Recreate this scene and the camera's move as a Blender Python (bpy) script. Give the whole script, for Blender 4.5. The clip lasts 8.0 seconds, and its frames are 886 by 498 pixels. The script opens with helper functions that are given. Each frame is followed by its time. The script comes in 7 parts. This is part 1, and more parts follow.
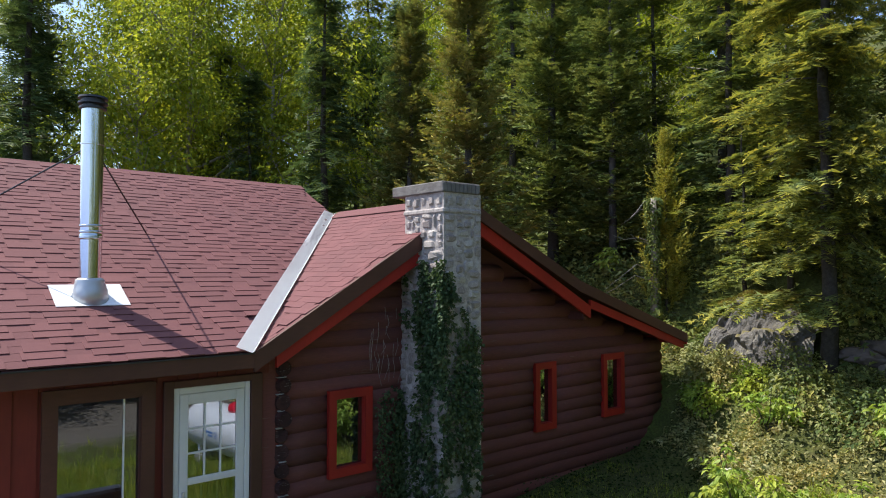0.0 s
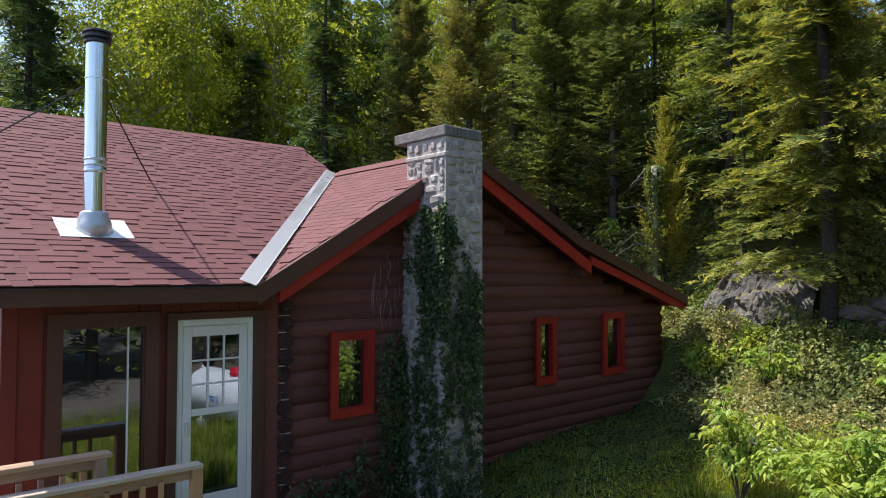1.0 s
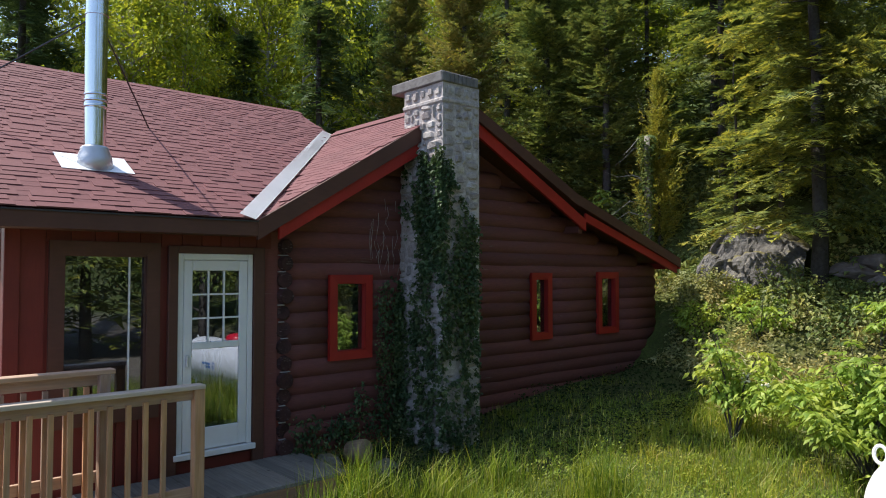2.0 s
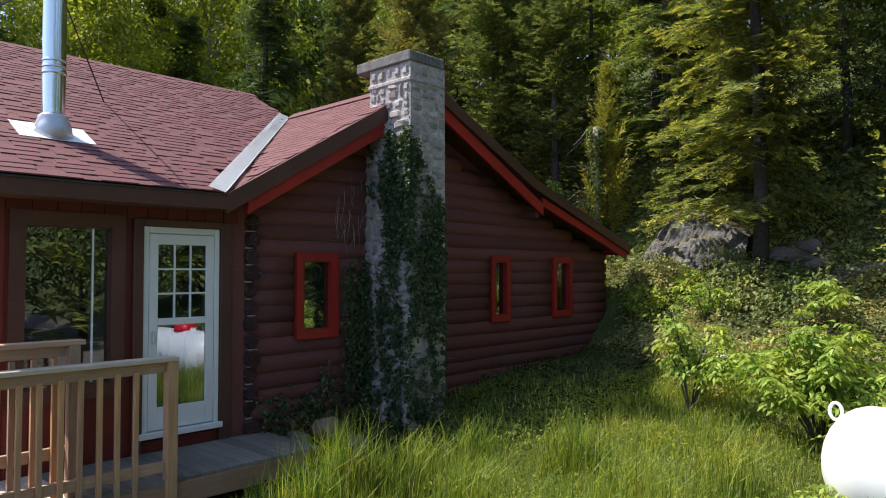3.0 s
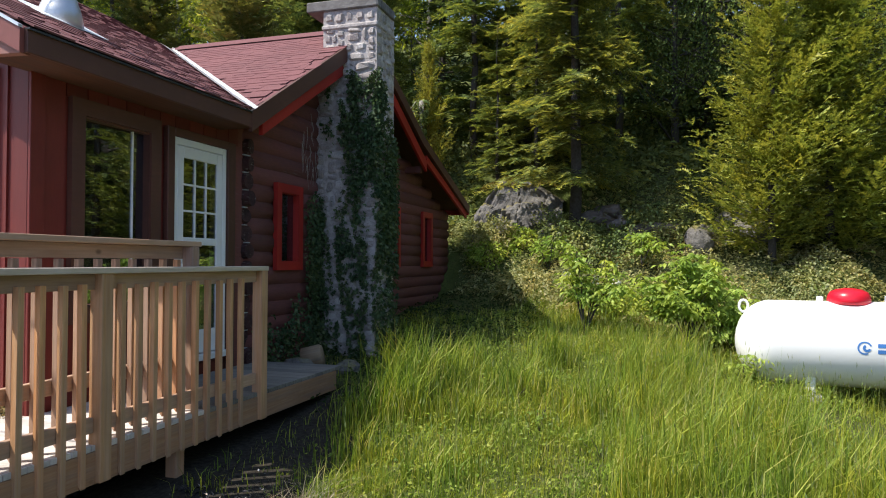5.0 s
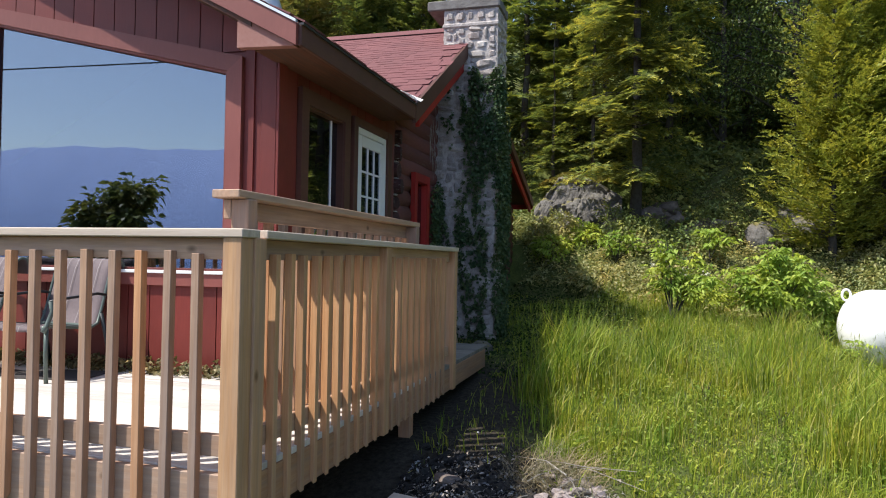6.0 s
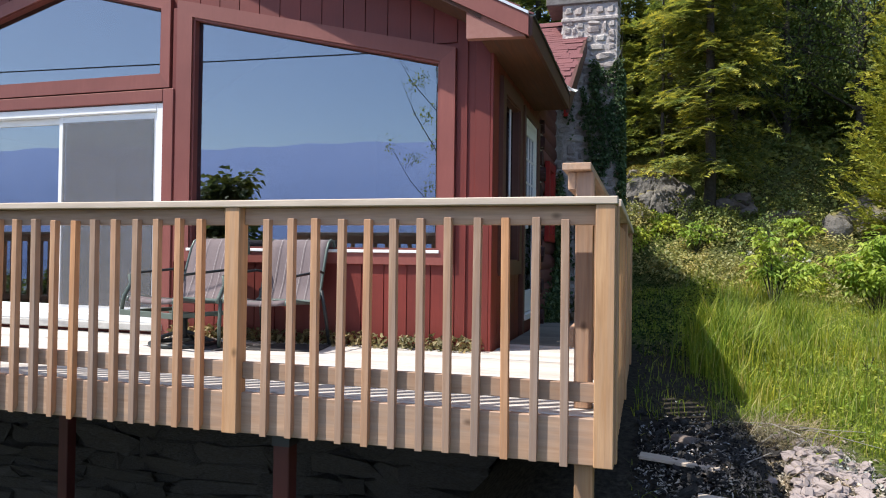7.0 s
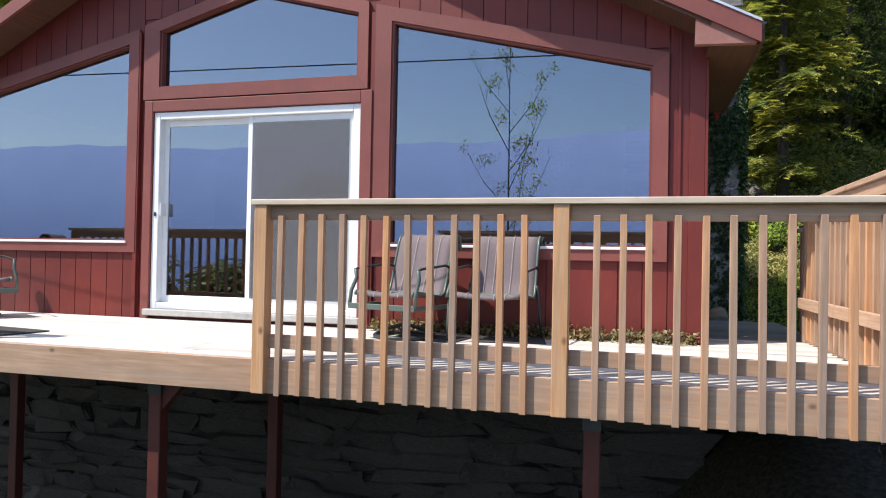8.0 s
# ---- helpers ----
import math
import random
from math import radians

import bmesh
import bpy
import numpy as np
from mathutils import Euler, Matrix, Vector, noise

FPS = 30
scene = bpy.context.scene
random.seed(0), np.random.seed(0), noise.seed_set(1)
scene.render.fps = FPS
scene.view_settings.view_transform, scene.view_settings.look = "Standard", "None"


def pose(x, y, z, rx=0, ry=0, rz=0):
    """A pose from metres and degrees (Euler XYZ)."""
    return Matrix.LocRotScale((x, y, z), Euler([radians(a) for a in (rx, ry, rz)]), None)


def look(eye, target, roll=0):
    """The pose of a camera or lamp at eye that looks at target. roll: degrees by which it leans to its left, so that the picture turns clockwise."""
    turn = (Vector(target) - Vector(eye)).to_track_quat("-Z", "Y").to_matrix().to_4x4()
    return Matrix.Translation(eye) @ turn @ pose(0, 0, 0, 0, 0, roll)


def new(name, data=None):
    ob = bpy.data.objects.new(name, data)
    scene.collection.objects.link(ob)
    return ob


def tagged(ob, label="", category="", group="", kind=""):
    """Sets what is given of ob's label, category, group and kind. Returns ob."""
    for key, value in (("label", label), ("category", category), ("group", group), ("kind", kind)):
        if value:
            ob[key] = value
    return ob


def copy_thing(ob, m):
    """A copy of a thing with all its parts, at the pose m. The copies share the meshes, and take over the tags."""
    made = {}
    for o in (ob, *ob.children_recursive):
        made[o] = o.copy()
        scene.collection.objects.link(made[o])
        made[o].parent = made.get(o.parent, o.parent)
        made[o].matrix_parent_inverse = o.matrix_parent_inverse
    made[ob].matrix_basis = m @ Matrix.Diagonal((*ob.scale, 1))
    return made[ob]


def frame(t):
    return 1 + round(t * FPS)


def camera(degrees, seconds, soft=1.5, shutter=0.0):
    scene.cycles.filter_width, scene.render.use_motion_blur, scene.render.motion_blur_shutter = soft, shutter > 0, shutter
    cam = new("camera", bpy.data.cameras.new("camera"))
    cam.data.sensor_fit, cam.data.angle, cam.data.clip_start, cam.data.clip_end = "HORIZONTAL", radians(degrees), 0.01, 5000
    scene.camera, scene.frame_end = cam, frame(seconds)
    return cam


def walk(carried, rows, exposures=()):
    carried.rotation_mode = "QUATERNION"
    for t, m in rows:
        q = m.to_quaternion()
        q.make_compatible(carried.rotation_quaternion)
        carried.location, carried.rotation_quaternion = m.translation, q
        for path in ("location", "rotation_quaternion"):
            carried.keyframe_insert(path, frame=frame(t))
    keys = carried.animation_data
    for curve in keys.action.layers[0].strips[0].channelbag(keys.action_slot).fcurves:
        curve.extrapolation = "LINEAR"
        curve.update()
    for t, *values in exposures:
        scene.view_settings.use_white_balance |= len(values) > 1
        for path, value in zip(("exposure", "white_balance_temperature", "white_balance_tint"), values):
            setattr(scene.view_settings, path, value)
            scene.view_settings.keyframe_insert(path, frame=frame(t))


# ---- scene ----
cam = camera(65.0, 8.0, 1.05)
PATH = [
    (0, (6.979, -1.034, 3.327), (5.467, 0.273, 3.399), 0.0),
    (0.5, (6.984, -1.008, 3.041), (5.471, 0.298, 3.114), -0.0),
    (1, (6.982, -1.064, 2.675), (5.47, 0.243, 2.742), 0.1),
    (1.5, (6.991, -1.12, 2.265), (5.479, 0.187, 2.335), 0.0),
    (2.8, (6.905, -1.345, 1.775), (5.499, 0.075, 1.843), -0.0),
    (3, (6.759, -1.452, 1.73), (5.39, 0.004, 1.8), -0.1),
    (3.5, (6.41, -1.867, 1.626), (5.159, -0.308, 1.69), -0.2),
    (4, (5.947, -2.421, 1.449), (4.983, -0.67, 1.505), -0.2),
    (4.2, (5.637, -2.647, 1.372), (4.777, -0.841, 1.419), -0.3),
    (5.3, (3.632, -4.12, 1.008), (3.084, -2.197, 1.044), 0.6),
    (5.5, (3.333, -4.293, 0.997), (2.79, -2.369, 1.028), 0.8),
    (6, (2.641, -4.689, 0.911), (2.096, -2.764, 0.945), 1.0),
    (6.5, (1.938, -5.052, 0.79), (1.384, -3.131, 0.825), 0.8),
    (7, (1.2, -5.433, 0.73), (0.639, -3.513, 0.759), 0.8),
    (7.5, (0.395, -5.764, 0.665), (-0.17, -3.846, 0.699), 1.0),
    (8, (-0.502, -6.146, 0.66), (-1.05, -4.223, 0.692), 1.1),
]
walk(cam, [(t, look(eye, target, roll)) for t, eye, target, roll in PATH], [(0.0, 0.73), (8.0, 0.73)])

# ---- light ----
SUN_EL, SUN_X, SUN_Y = radians(55.5), 0.81, 0.586
sun_way = Vector((SUN_X * math.cos(SUN_EL), SUN_Y * math.cos(SUN_EL), -math.sin(SUN_EL)))
sun = new("sun", bpy.data.lights.new("sun", "SUN"))
sun.data.energy, sun.data.angle, sun.data.color = 4.15, radians(0.53), (1.0, 0.95, 0.86)
sun.matrix_world = look(-60 * sun_way, (0, 0, 0))
world = bpy.data.worlds.new("sky")
scene.world = world
world.use_nodes = True
sky = world.node_tree.nodes.new("ShaderNodeTexSky")
sky.sky_type, sky.sun_disc = "NISHITA", False
sky.sun_elevation, sky.sun_rotation = SUN_EL, math.atan2(-SUN_X, -SUN_Y)
back = world.node_tree.nodes["Background"]
back.inputs["Strength"].default_value = 0.15
world.node_tree.links.new(sky.outputs[0], back.inputs[0])


# ---- materials ----
class Nodes:
    """A node material under construction."""

    def __init__(self, name):
        self.mat = bpy.data.materials.new(name)
        self.mat.use_nodes = True
        self.tree = self.mat.node_tree
        self.bsdf = self.tree.nodes["Principled BSDF"]
        self.out = self.tree.nodes["Material Output"]

    def add(self, kind, **inputs):
        node = self.tree.nodes.new(kind)
        for key, value in inputs.items():
            self.put(node.inputs[key.replace("_", " ")], value)
        return node

    def put(self, socket, value):
        if isinstance(value, bpy.types.NodeSocket):
            self.tree.links.new(value, socket)
        else:
            socket.default_value = value

    def coords(self, scale=(1, 1, 1), kind="Object"):
        tc = self.tree.nodes.new("ShaderNodeTexCoord")
        mp = self.tree.nodes.new("ShaderNodeMapping")
        self.tree.links.new(tc.outputs[kind], mp.inputs[0])
        mp.inputs["Scale"].default_value = scale
        return mp.outputs[0]

    def noise(self, vec, scale, detail=4.0, rough=0.6):
        n = self.add("ShaderNodeTexNoise", Vector=vec, Scale=scale, Detail=detail, Roughness=rough)
        return n.outputs["Fac"]

    def ramp(self, fac, stops):
        r = self.tree.nodes.new("ShaderNodeValToRGB")
        self.tree.links.new(fac, r.inputs[0])
        el = r.color_ramp.elements
        while len(el) < len(stops):
            el.new(0.5)
        for e, (p, c) in zip(el, stops):
            e.position, e.color = p, (*c, 1) if len(c) == 3 else c
        return r.outputs[0]

    def mix(self, fac, a, b, blend="MIX"):
        m = self.tree.nodes.new("ShaderNodeMix")
        m.data_type, m.blend_type = "RGBA", blend
        self.put(m.inputs[0], fac)
        self.put(m.inputs[6], a if isinstance(a, bpy.types.NodeSocket) else (*a, 1))
        self.put(m.inputs[7], b if isinstance(b, bpy.types.NodeSocket) else (*b, 1))
        return m.outputs[2]

    def bump(self, height, strength=0.4, distance=0.01):
        b = self.add("ShaderNodeBump", Height=height, Strength=strength, Distance=distance)
        self.put(self.bsdf.inputs["Normal"], b.outputs[0])

    def rand(self, island=False):
        if island:
            return self.tree.nodes.new("ShaderNodeNewGeometry").outputs["Random Per Island"]
        return self.tree.nodes.new("ShaderNodeObjectInfo").outputs["Random"]

    def done(self, colour, rough=0.8, metal=0.0, spec=0.4):
        self.put(self.bsdf.inputs["Base Color"], colour if isinstance(colour, bpy.types.NodeSocket) else (*colour, 1))
        self.put(self.bsdf.inputs["Roughness"], rough)
        self.bsdf.inputs["Metallic"].default_value = metal
        self.bsdf.inputs["Specular IOR Level"].default_value = spec
        return self.mat


def painted(name, colour, dark, grain=(30, 30, 3), rough=0.55, per_piece=0.25):
    n = Nodes(name)
    fine = n.noise(n.coords(grain), 3.0, 6)
    large = n.noise(n.coords((1, 1, 1)), 1.3, 4)
    c = n.mix(n.ramp(large, [(0.35, (0, 0, 0)), (0.7, (1, 1, 1))]), colour, dark)
    c = n.mix(n.ramp(fine, [(0.3, (0, 0, 0)), (0.75, (0.6, 0.6, 0.6))]), c, dark)
    v = n.ramp(n.rand(), [(0.0, (1 - per_piece,) * 3), (1.0, (1.0, 1.0, 1.0))])
    c = n.mix(1.0, c, v, "MULTIPLY")
    n.bump(fine, 0.25, 0.004)
    return n.done(c, rough)


def timber(name, light, dark, along="x", island=False, vary=((0.68, 0.66, 0.64), (0.95, 0.93, 0.9), (1.1, 1.04, 0.98))):
    n = Nodes(name)
    sc = {"x": (1.2, 22, 22), "y": (22, 1.2, 22), "z": (22, 22, 1.2)}[along]
    vec = n.coords(sc)
    grain = n.noise(vec, 2.2, 7, 0.65)
    knots = n.noise(n.coords(tuple(0.25 * s for s in sc)), 1.6, 3)
    large = n.noise(n.coords(), 2.0, 3)
    c = n.mix(n.ramp(grain, [(0.3, (0, 0, 0)), (0.7, (1, 1, 1))]), dark, light)
    c = n.mix(n.ramp(knots, [(0.62, (0, 0, 0)), (0.8, (0.7, 0.7, 0.7))]), c, tuple(0.5 * d for d in dark))
    streak = n.noise(n.coords(tuple(0.5 * v if v > 5 else 0.4 for v in sc)), 1.3, 5, 0.7)
    c = n.mix(n.ramp(large, [(0.4, (0, 0, 0)), (0.75, (0.45, 0.45, 0.45))]), c, tuple(0.75 * v for v in dark))
    c = n.mix(n.ramp(streak, [(0.45, (0, 0, 0)), (0.70, (0.5, 0.5, 0.5))]), c, tuple(0.62 * sum(light) / 3 * v for v in (1.12, 0.99, 0.92)))
    dots = n.add("ShaderNodeTexVoronoi", Vector=n.coords(tuple(2.6 if s > 5 else 1.7 for s in sc)), Scale=1.6)
    c = n.mix(n.ramp(dots.outputs["Distance"], [(0.025, (0.85, 0.85, 0.85)), (0.09, (0, 0, 0))]), c, tuple(0.35 * d for d in dark))
    v = n.ramp(n.rand(island), [(0.0, vary[0]), (0.5, vary[1]), (1.0, vary[2])])
    c = n.mix(1.0, c, v, "MULTIPLY")
    n.bump(grain, 0.35, 0.003)
    return n.done(c, 0.75)


def leafy(name, stops, translucent=0.35, gloss=0.3, rough=0.5):
    """Foliage: each leaf its own tone, light shining through."""
    n = Nodes(name)
    c = n.ramp(n.rand(True), stops)
    tint = n.ramp(n.rand(), [(0, (0.8, 0.85, 0.8)), (1, (1.08, 1.0, 1.0))])
    blotch = n.ramp(n.noise(n.coords(), 0.9, 3), [(0.3, (0.72, 0.78, 0.75)), (0.7, (1.15, 1.1, 1.0))])
    hue = n.ramp(n.noise(n.coords(), 2.3, 4), [(0.38, (0.90, 1.0, 1.1)), (0.62, (1.14, 1.02, 0.88))])
    c = n.mix(1.0, n.mix(1.0, n.mix(1.0, c, tint, "MULTIPLY"), blotch, "MULTIPLY"), hue, "MULTIPLY")
    n.done(c, rough, spec=gloss)
    tr = n.add("ShaderNodeBsdfTranslucent", Color=n.mix(1.0, c, (1.1, 1.08, 0.75), "MULTIPLY"))
    ms = n.add("ShaderNodeMixShader", Fac=translucent)
    n.tree.links.new(n.bsdf.outputs[0], ms.inputs[1])
    n.tree.links.new(tr.outputs[0], ms.inputs[2])
    n.tree.links.new(ms.outputs[0], n.out.inputs[0])
    return n.mat


def stone_mat(name, stops, bump=0.6, lichen=(0.46, 0.45, 0.42)):
    n = Nodes(name)
    base = n.ramp(n.rand(), stops)
    vec = n.coords(kind="Object")
    fine = n.noise(vec, 18, 8, 0.7)
    blot = n.noise(vec, 5, 4)
    c = n.mix(n.ramp(fine, [(0.3, (0, 0, 0)), (0.75, (0.8, 0.8, 0.8))]), base, (0.12, 0.11, 0.10))
    c = n.mix(n.ramp(blot, [(0.5, (0, 0, 0)), (0.72, (0.5, 0.5, 0.5))]), c, lichen)
    n.bump(fine, bump, 0.015)
    return n.done(c, 0.9, spec=0.2)


def plain(name, colour, rough=0.5, metal=0.0, spot=0.3, scale=9.0):
    n = Nodes(name)
    f = n.noise(n.coords(), scale, 5)
    c = n.mix(n.ramp(f, [(0.35, (0, 0, 0)), (0.8, (spot, spot, spot))]), colour, tuple(0.55 * v for v in colour))
    n.bump(f, 0.08, 0.003)
    return n.done(c, rough, metal)


def glazing(name, tint, coat):
    """Window glass with a thin reflecting coat."""
    n = Nodes(name)
    g = n.add("ShaderNodeBsdfGlass", Color=(*tint, 1), Roughness=0.0, IOR=1.45)
    wave = n.add("ShaderNodeBump", Height=n.noise(n.coords(), 0.8, 1), Strength=0.02, Distance=0.02)
    r = n.add("ShaderNodeBsdfGlossy", Color=(0.78, 0.845, 1.0, 1), Roughness=0.0, Normal=wave.outputs[0])
    m = n.add("ShaderNodeMixShader", Fac=coat)
    n.tree.links.new(g.outputs[0], m.inputs[1])
    n.tree.links.new(r.outputs[0], m.inputs[2])
    n.tree.links.new(m.outputs[0], n.out.inputs[0])
    return n.mat


SIDING = painted("red_siding", (0.205, 0.030, 0.021), (0.132, 0.020, 0.015), (20, 20, 2))
TRIM = painted("dusty_red_trim", (0.27, 0.082, 0.066), (0.20, 0.056, 0.046), (14, 14, 3))
WORN_TRIM = painted("worn_pink_trim", (0.36, 0.185, 0.155), (0.24, 0.09, 0.07), (9, 9, 9), 0.7)
FASCIA = painted("brown_fascia", (0.135, 0.055, 0.038), (0.085, 0.035, 0.025), (4, 3, 14))
SCARLET = painted("scarlet_paint", (0.50, 0.028, 0.018), (0.32, 0.02, 0.014), (14, 14, 4))
def log_mat():
    n = Nodes("stained_log")
    grain = n.noise(n.coords((26, 3, 26)), 3.0, 6)
    large = n.noise(n.coords(), 1.1, 4)
    c = n.mix(n.ramp(grain, [(0.3, (0, 0, 0)), (0.75, (0.8, 0.8, 0.8))]), (0.195, 0.062, 0.052), (0.108, 0.038, 0.033))
    c = n.mix(n.ramp(large, [(0.4, (0, 0, 0)), (0.75, (0.5, 0.5, 0.5))]), c, (0.125, 0.060, 0.052))
    check = n.noise(n.coords((30, 1.6, 30)), 1.4, 3)
    spots = n.noise(n.coords(), 1.7, 2)
    flake = n.add("ShaderNodeMath")
    flake.operation = "MULTIPLY"
    n.put(flake.inputs[0], n.ramp(check, [(0.66, (0, 0, 0)), (0.70, (0.7, 0.7, 0.7))])), n.put(flake.inputs[1], n.ramp(spots, [(0.52, (0, 0, 0)), (0.6, (1, 1, 1))]))
    c = n.mix(flake.outputs[0], c, (0.24, 0.19, 0.17))
    c = n.mix(1.0, c, n.ramp(n.rand(), [(0.0, (0.7, 0.7, 0.7)), (1.0, (1.1, 1.1, 1.1))]), "MULTIPLY")
    n.bump(grain, 0.4, 0.006)
    return n.done(c, 0.8)


LOG = log_mat()
def log_end_mat():
    n = Nodes("weathered_log_end")
    flake = n.noise(n.coords((6, 9, 34)), 1.6, 5, 0.7)
    c = n.mix(n.ramp(n.noise(n.coords(), 6, 5), [(0.35, (0, 0, 0)), (0.7, (1, 1, 1))]), (0.03, 0.014, 0.013), (0.085, 0.035, 0.032))
    c = n.mix(n.ramp(flake, [(0.60, (0, 0, 0)), (0.66, (0.8, 0.8, 0.8))]), c, (0.30, 0.26, 0.25))
    n.bump(flake, 0.8, 0.02)
    return n.done(c, 0.9)


LOG_END = log_end_mat()
SOFFIT = timber("stained_soffit", (0.17, 0.066, 0.038), (0.09, 0.036, 0.022), "y")
WHITE = plain("white_enamel", (0.80, 0.80, 0.79), 0.4, spot=0.12)
VINYL = plain("white_vinyl", (0.78, 0.79, 0.80), 0.35, spot=0.08)
RAIL = timber("treated_pine_along", (0.56, 0.385, 0.275), (0.38, 0.235, 0.155), "x")
RAIL_Y = timber("treated_pine_across", (0.62, 0.365, 0.215), (0.42, 0.22, 0.115), "y")
BALUSTER = timber("treated_pine_upright", (0.58, 0.375, 0.245), (0.36, 0.205, 0.12), "z", vary=((0.72, 0.76, 0.84), (0.94, 0.90, 0.88), (1.18, 0.94, 0.70)))
# Oranger copy of the baluster pine, with the side railing's lit look painted in.
BALUSTER_SIDE = timber("sunlit_pine_upright", (0.66, 0.40, 0.215), (0.44, 0.235, 0.115), "z", vary=((0.80, 0.78, 0.76), (0.98, 0.94, 0.88), (1.12, 0.96, 0.80)))
POST_PINE = timber("amber_pine_post", (0.60, 0.37, 0.205), (0.40, 0.21, 0.10), "z")
CAP = timber("weathered_pine_cap", (0.66, 0.57, 0.49), (0.46, 0.38, 0.31), "x")
DECKING = timber("pale_deck_board", (0.73, 0.70, 0.68), (0.55, 0.52, 0.49), "x")
# Weathered grey boards, with the shade past the corner put into the colour.
GREY_SHADE_DECKING = timber("grey_shaded_deck_board", (0.30, 0.285, 0.255), (0.16, 0.15, 0.13), "x")
POST_RED = painted("dark_red_post", (0.15, 0.035, 0.028), (0.08, 0.02, 0.017), (14, 14, 2))
GLASS = glazing("coated_glass", (0.45, 0.5, 0.52), 0.198)
GLASS_SIDE = glazing("clear_glass", (0.5, 0.54, 0.54), 0.22)
STEEL = plain("polished_steel", (0.72, 0.74, 0.76), 0.16, 1.0, 0.15, 4)
DARK_STEEL = plain("dark_steel", (0.07, 0.07, 0.075), 0.45, 0.7)
GALV = plain("galvanised_sheet", (0.62, 0.64, 0.66), 0.42, 0.6, 0.35, 6)
FLASHING = plain("white_flashing", (0.86, 0.87, 0.88), 0.35, 0.1, 0.15, 5)
TANK_WHITE = plain("tank_paint", (0.83, 0.83, 0.82), 0.35, 0.0, 0.12, 3)
TANK_RED = plain("red_dome", (0.62, 0.012, 0.03), 0.3, 0.0, 0.15, 4)
BLUE_INK = plain("blue_lettering", (0.06, 0.20, 0.52), 0.4)
SLING = plain("mauve_sling_fabric", (0.150, 0.118, 0.124), 0.85, spot=0.35, scale=60)
SLING_LINE = plain("pale_stripe", (0.30, 0.27, 0.275), 0.8)
CHAIR_METAL = plain("grey_green_tube", (0.10, 0.13, 0.115), 0.4, 0.2)
CHAIR_DARK = plain("black_tube", (0.035, 0.04, 0.042), 0.4, 0.2)
PATCH_DARK = plain("dark_flat_patch", (0.05, 0.045, 0.045), 0.9)
INTERIOR = plain("room_wall", (0.42, 0.34, 0.25), 0.8)
FLOOR = timber("room_floor", (0.34, 0.22, 0.12), (0.2, 0.12, 0.06), "x")
CONCRETE = plain("concrete", (0.44, 0.43, 0.41), 0.9, 0.0, 0.6, 12)
CHIMNEY_MORTAR = stone_mat("pale_mortar", [(0, (0.52, 0.47, 0.45)), (1, (0.56, 0.51, 0.49))], 1.0, (0.70, 0.65, 0.63))
STONE = stone_mat("field_stone", [(0, (0.30, 0.275, 0.265)), (0.25, (0.52, 0.47, 0.45)), (0.5, (0.40, 0.335, 0.32)), (0.75, (0.62, 0.57, 0.54)), (1, (0.78, 0.73, 0.70))])
# Near-black stone: part of the deck's shade is in this base colour.
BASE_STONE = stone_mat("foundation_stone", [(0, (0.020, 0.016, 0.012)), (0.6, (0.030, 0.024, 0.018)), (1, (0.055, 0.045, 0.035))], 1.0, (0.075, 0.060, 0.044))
CAP_STONE = stone_mat("weathered_cap", [(0, (0.17, 0.16, 0.155)), (1, (0.20, 0.19, 0.185))], 0.9, (0.26, 0.25, 0.24))
CHAR = stone_mat("charred_wood", [(0, (0.014, 0.013, 0.014)), (1, (0.035, 0.033, 0.034))], 1.0, (0.10, 0.10, 0.11))
BROWN_ROCK = stone_mat("broken_brown_rock", [(0, (0.12, 0.09, 0.08)), (0.5, (0.18, 0.14, 0.125)), (1, (0.24, 0.19, 0.17))], 1.0, (0.30, 0.24, 0.20))
ASH_ROCK = plain("ashen_rubble", (0.36, 0.30, 0.285), 0.9, spot=0.9, scale=16)
BARK = stone_mat("bark", [(0, (0.04, 0.033, 0.028)), (1, (0.075, 0.062, 0.053))], 1.0, (0.09, 0.085, 0.065))
PALE_BARK = stone_mat("pale_bark", [(0, (0.34, 0.31, 0.27)), (1, (0.46, 0.43, 0.38))], 0.8)
NEEDLE = leafy("fir_needles", [(0, (0.111, 0.156, 0.062)), (0.5, (0.195, 0.249, 0.083)), (1, (0.313, 0.361, 0.110))], 0.3)
NEEDLE_NEW = leafy("new_fir_growth", [(0, (0.242, 0.292, 0.062)), (0.5, (0.383, 0.409, 0.084)), (1, (0.524, 0.517, 0.123))], 0.35)
SPRUCE = leafy("spruce_needles", [(0, (0.068, 0.112, 0.053)), (0.5, (0.120, 0.180, 0.075)), (1, (0.195, 0.270, 0.112))], 0.2)
SPRUCE_TIP = leafy("spruce_tips", [(0, (0.135, 0.203, 0.081)), (0.5, (0.216, 0.297, 0.108)), (1, (0.324, 0.392, 0.135))], 0.25)
CEDAR = leafy("cedar_sprays", [(0, (0.20, 0.23, 0.045)), (0.5, (0.37, 0.385, 0.075)), (1, (0.56, 0.54, 0.12))], 0.3)
CEDAR_OLD = leafy("bronzed_cedar", [(0, (0.140, 0.180, 0.055)), (0.5, (0.221, 0.240, 0.077)), (1, (0.302, 0.277, 0.109))], 0.25)
LEAF_LIME = leafy("birch_leaves", [(0, (0.188, 0.254, 0.033)), (0.5, (0.336, 0.400, 0.045)), (1, (0.504, 0.546, 0.067))], 0.55)
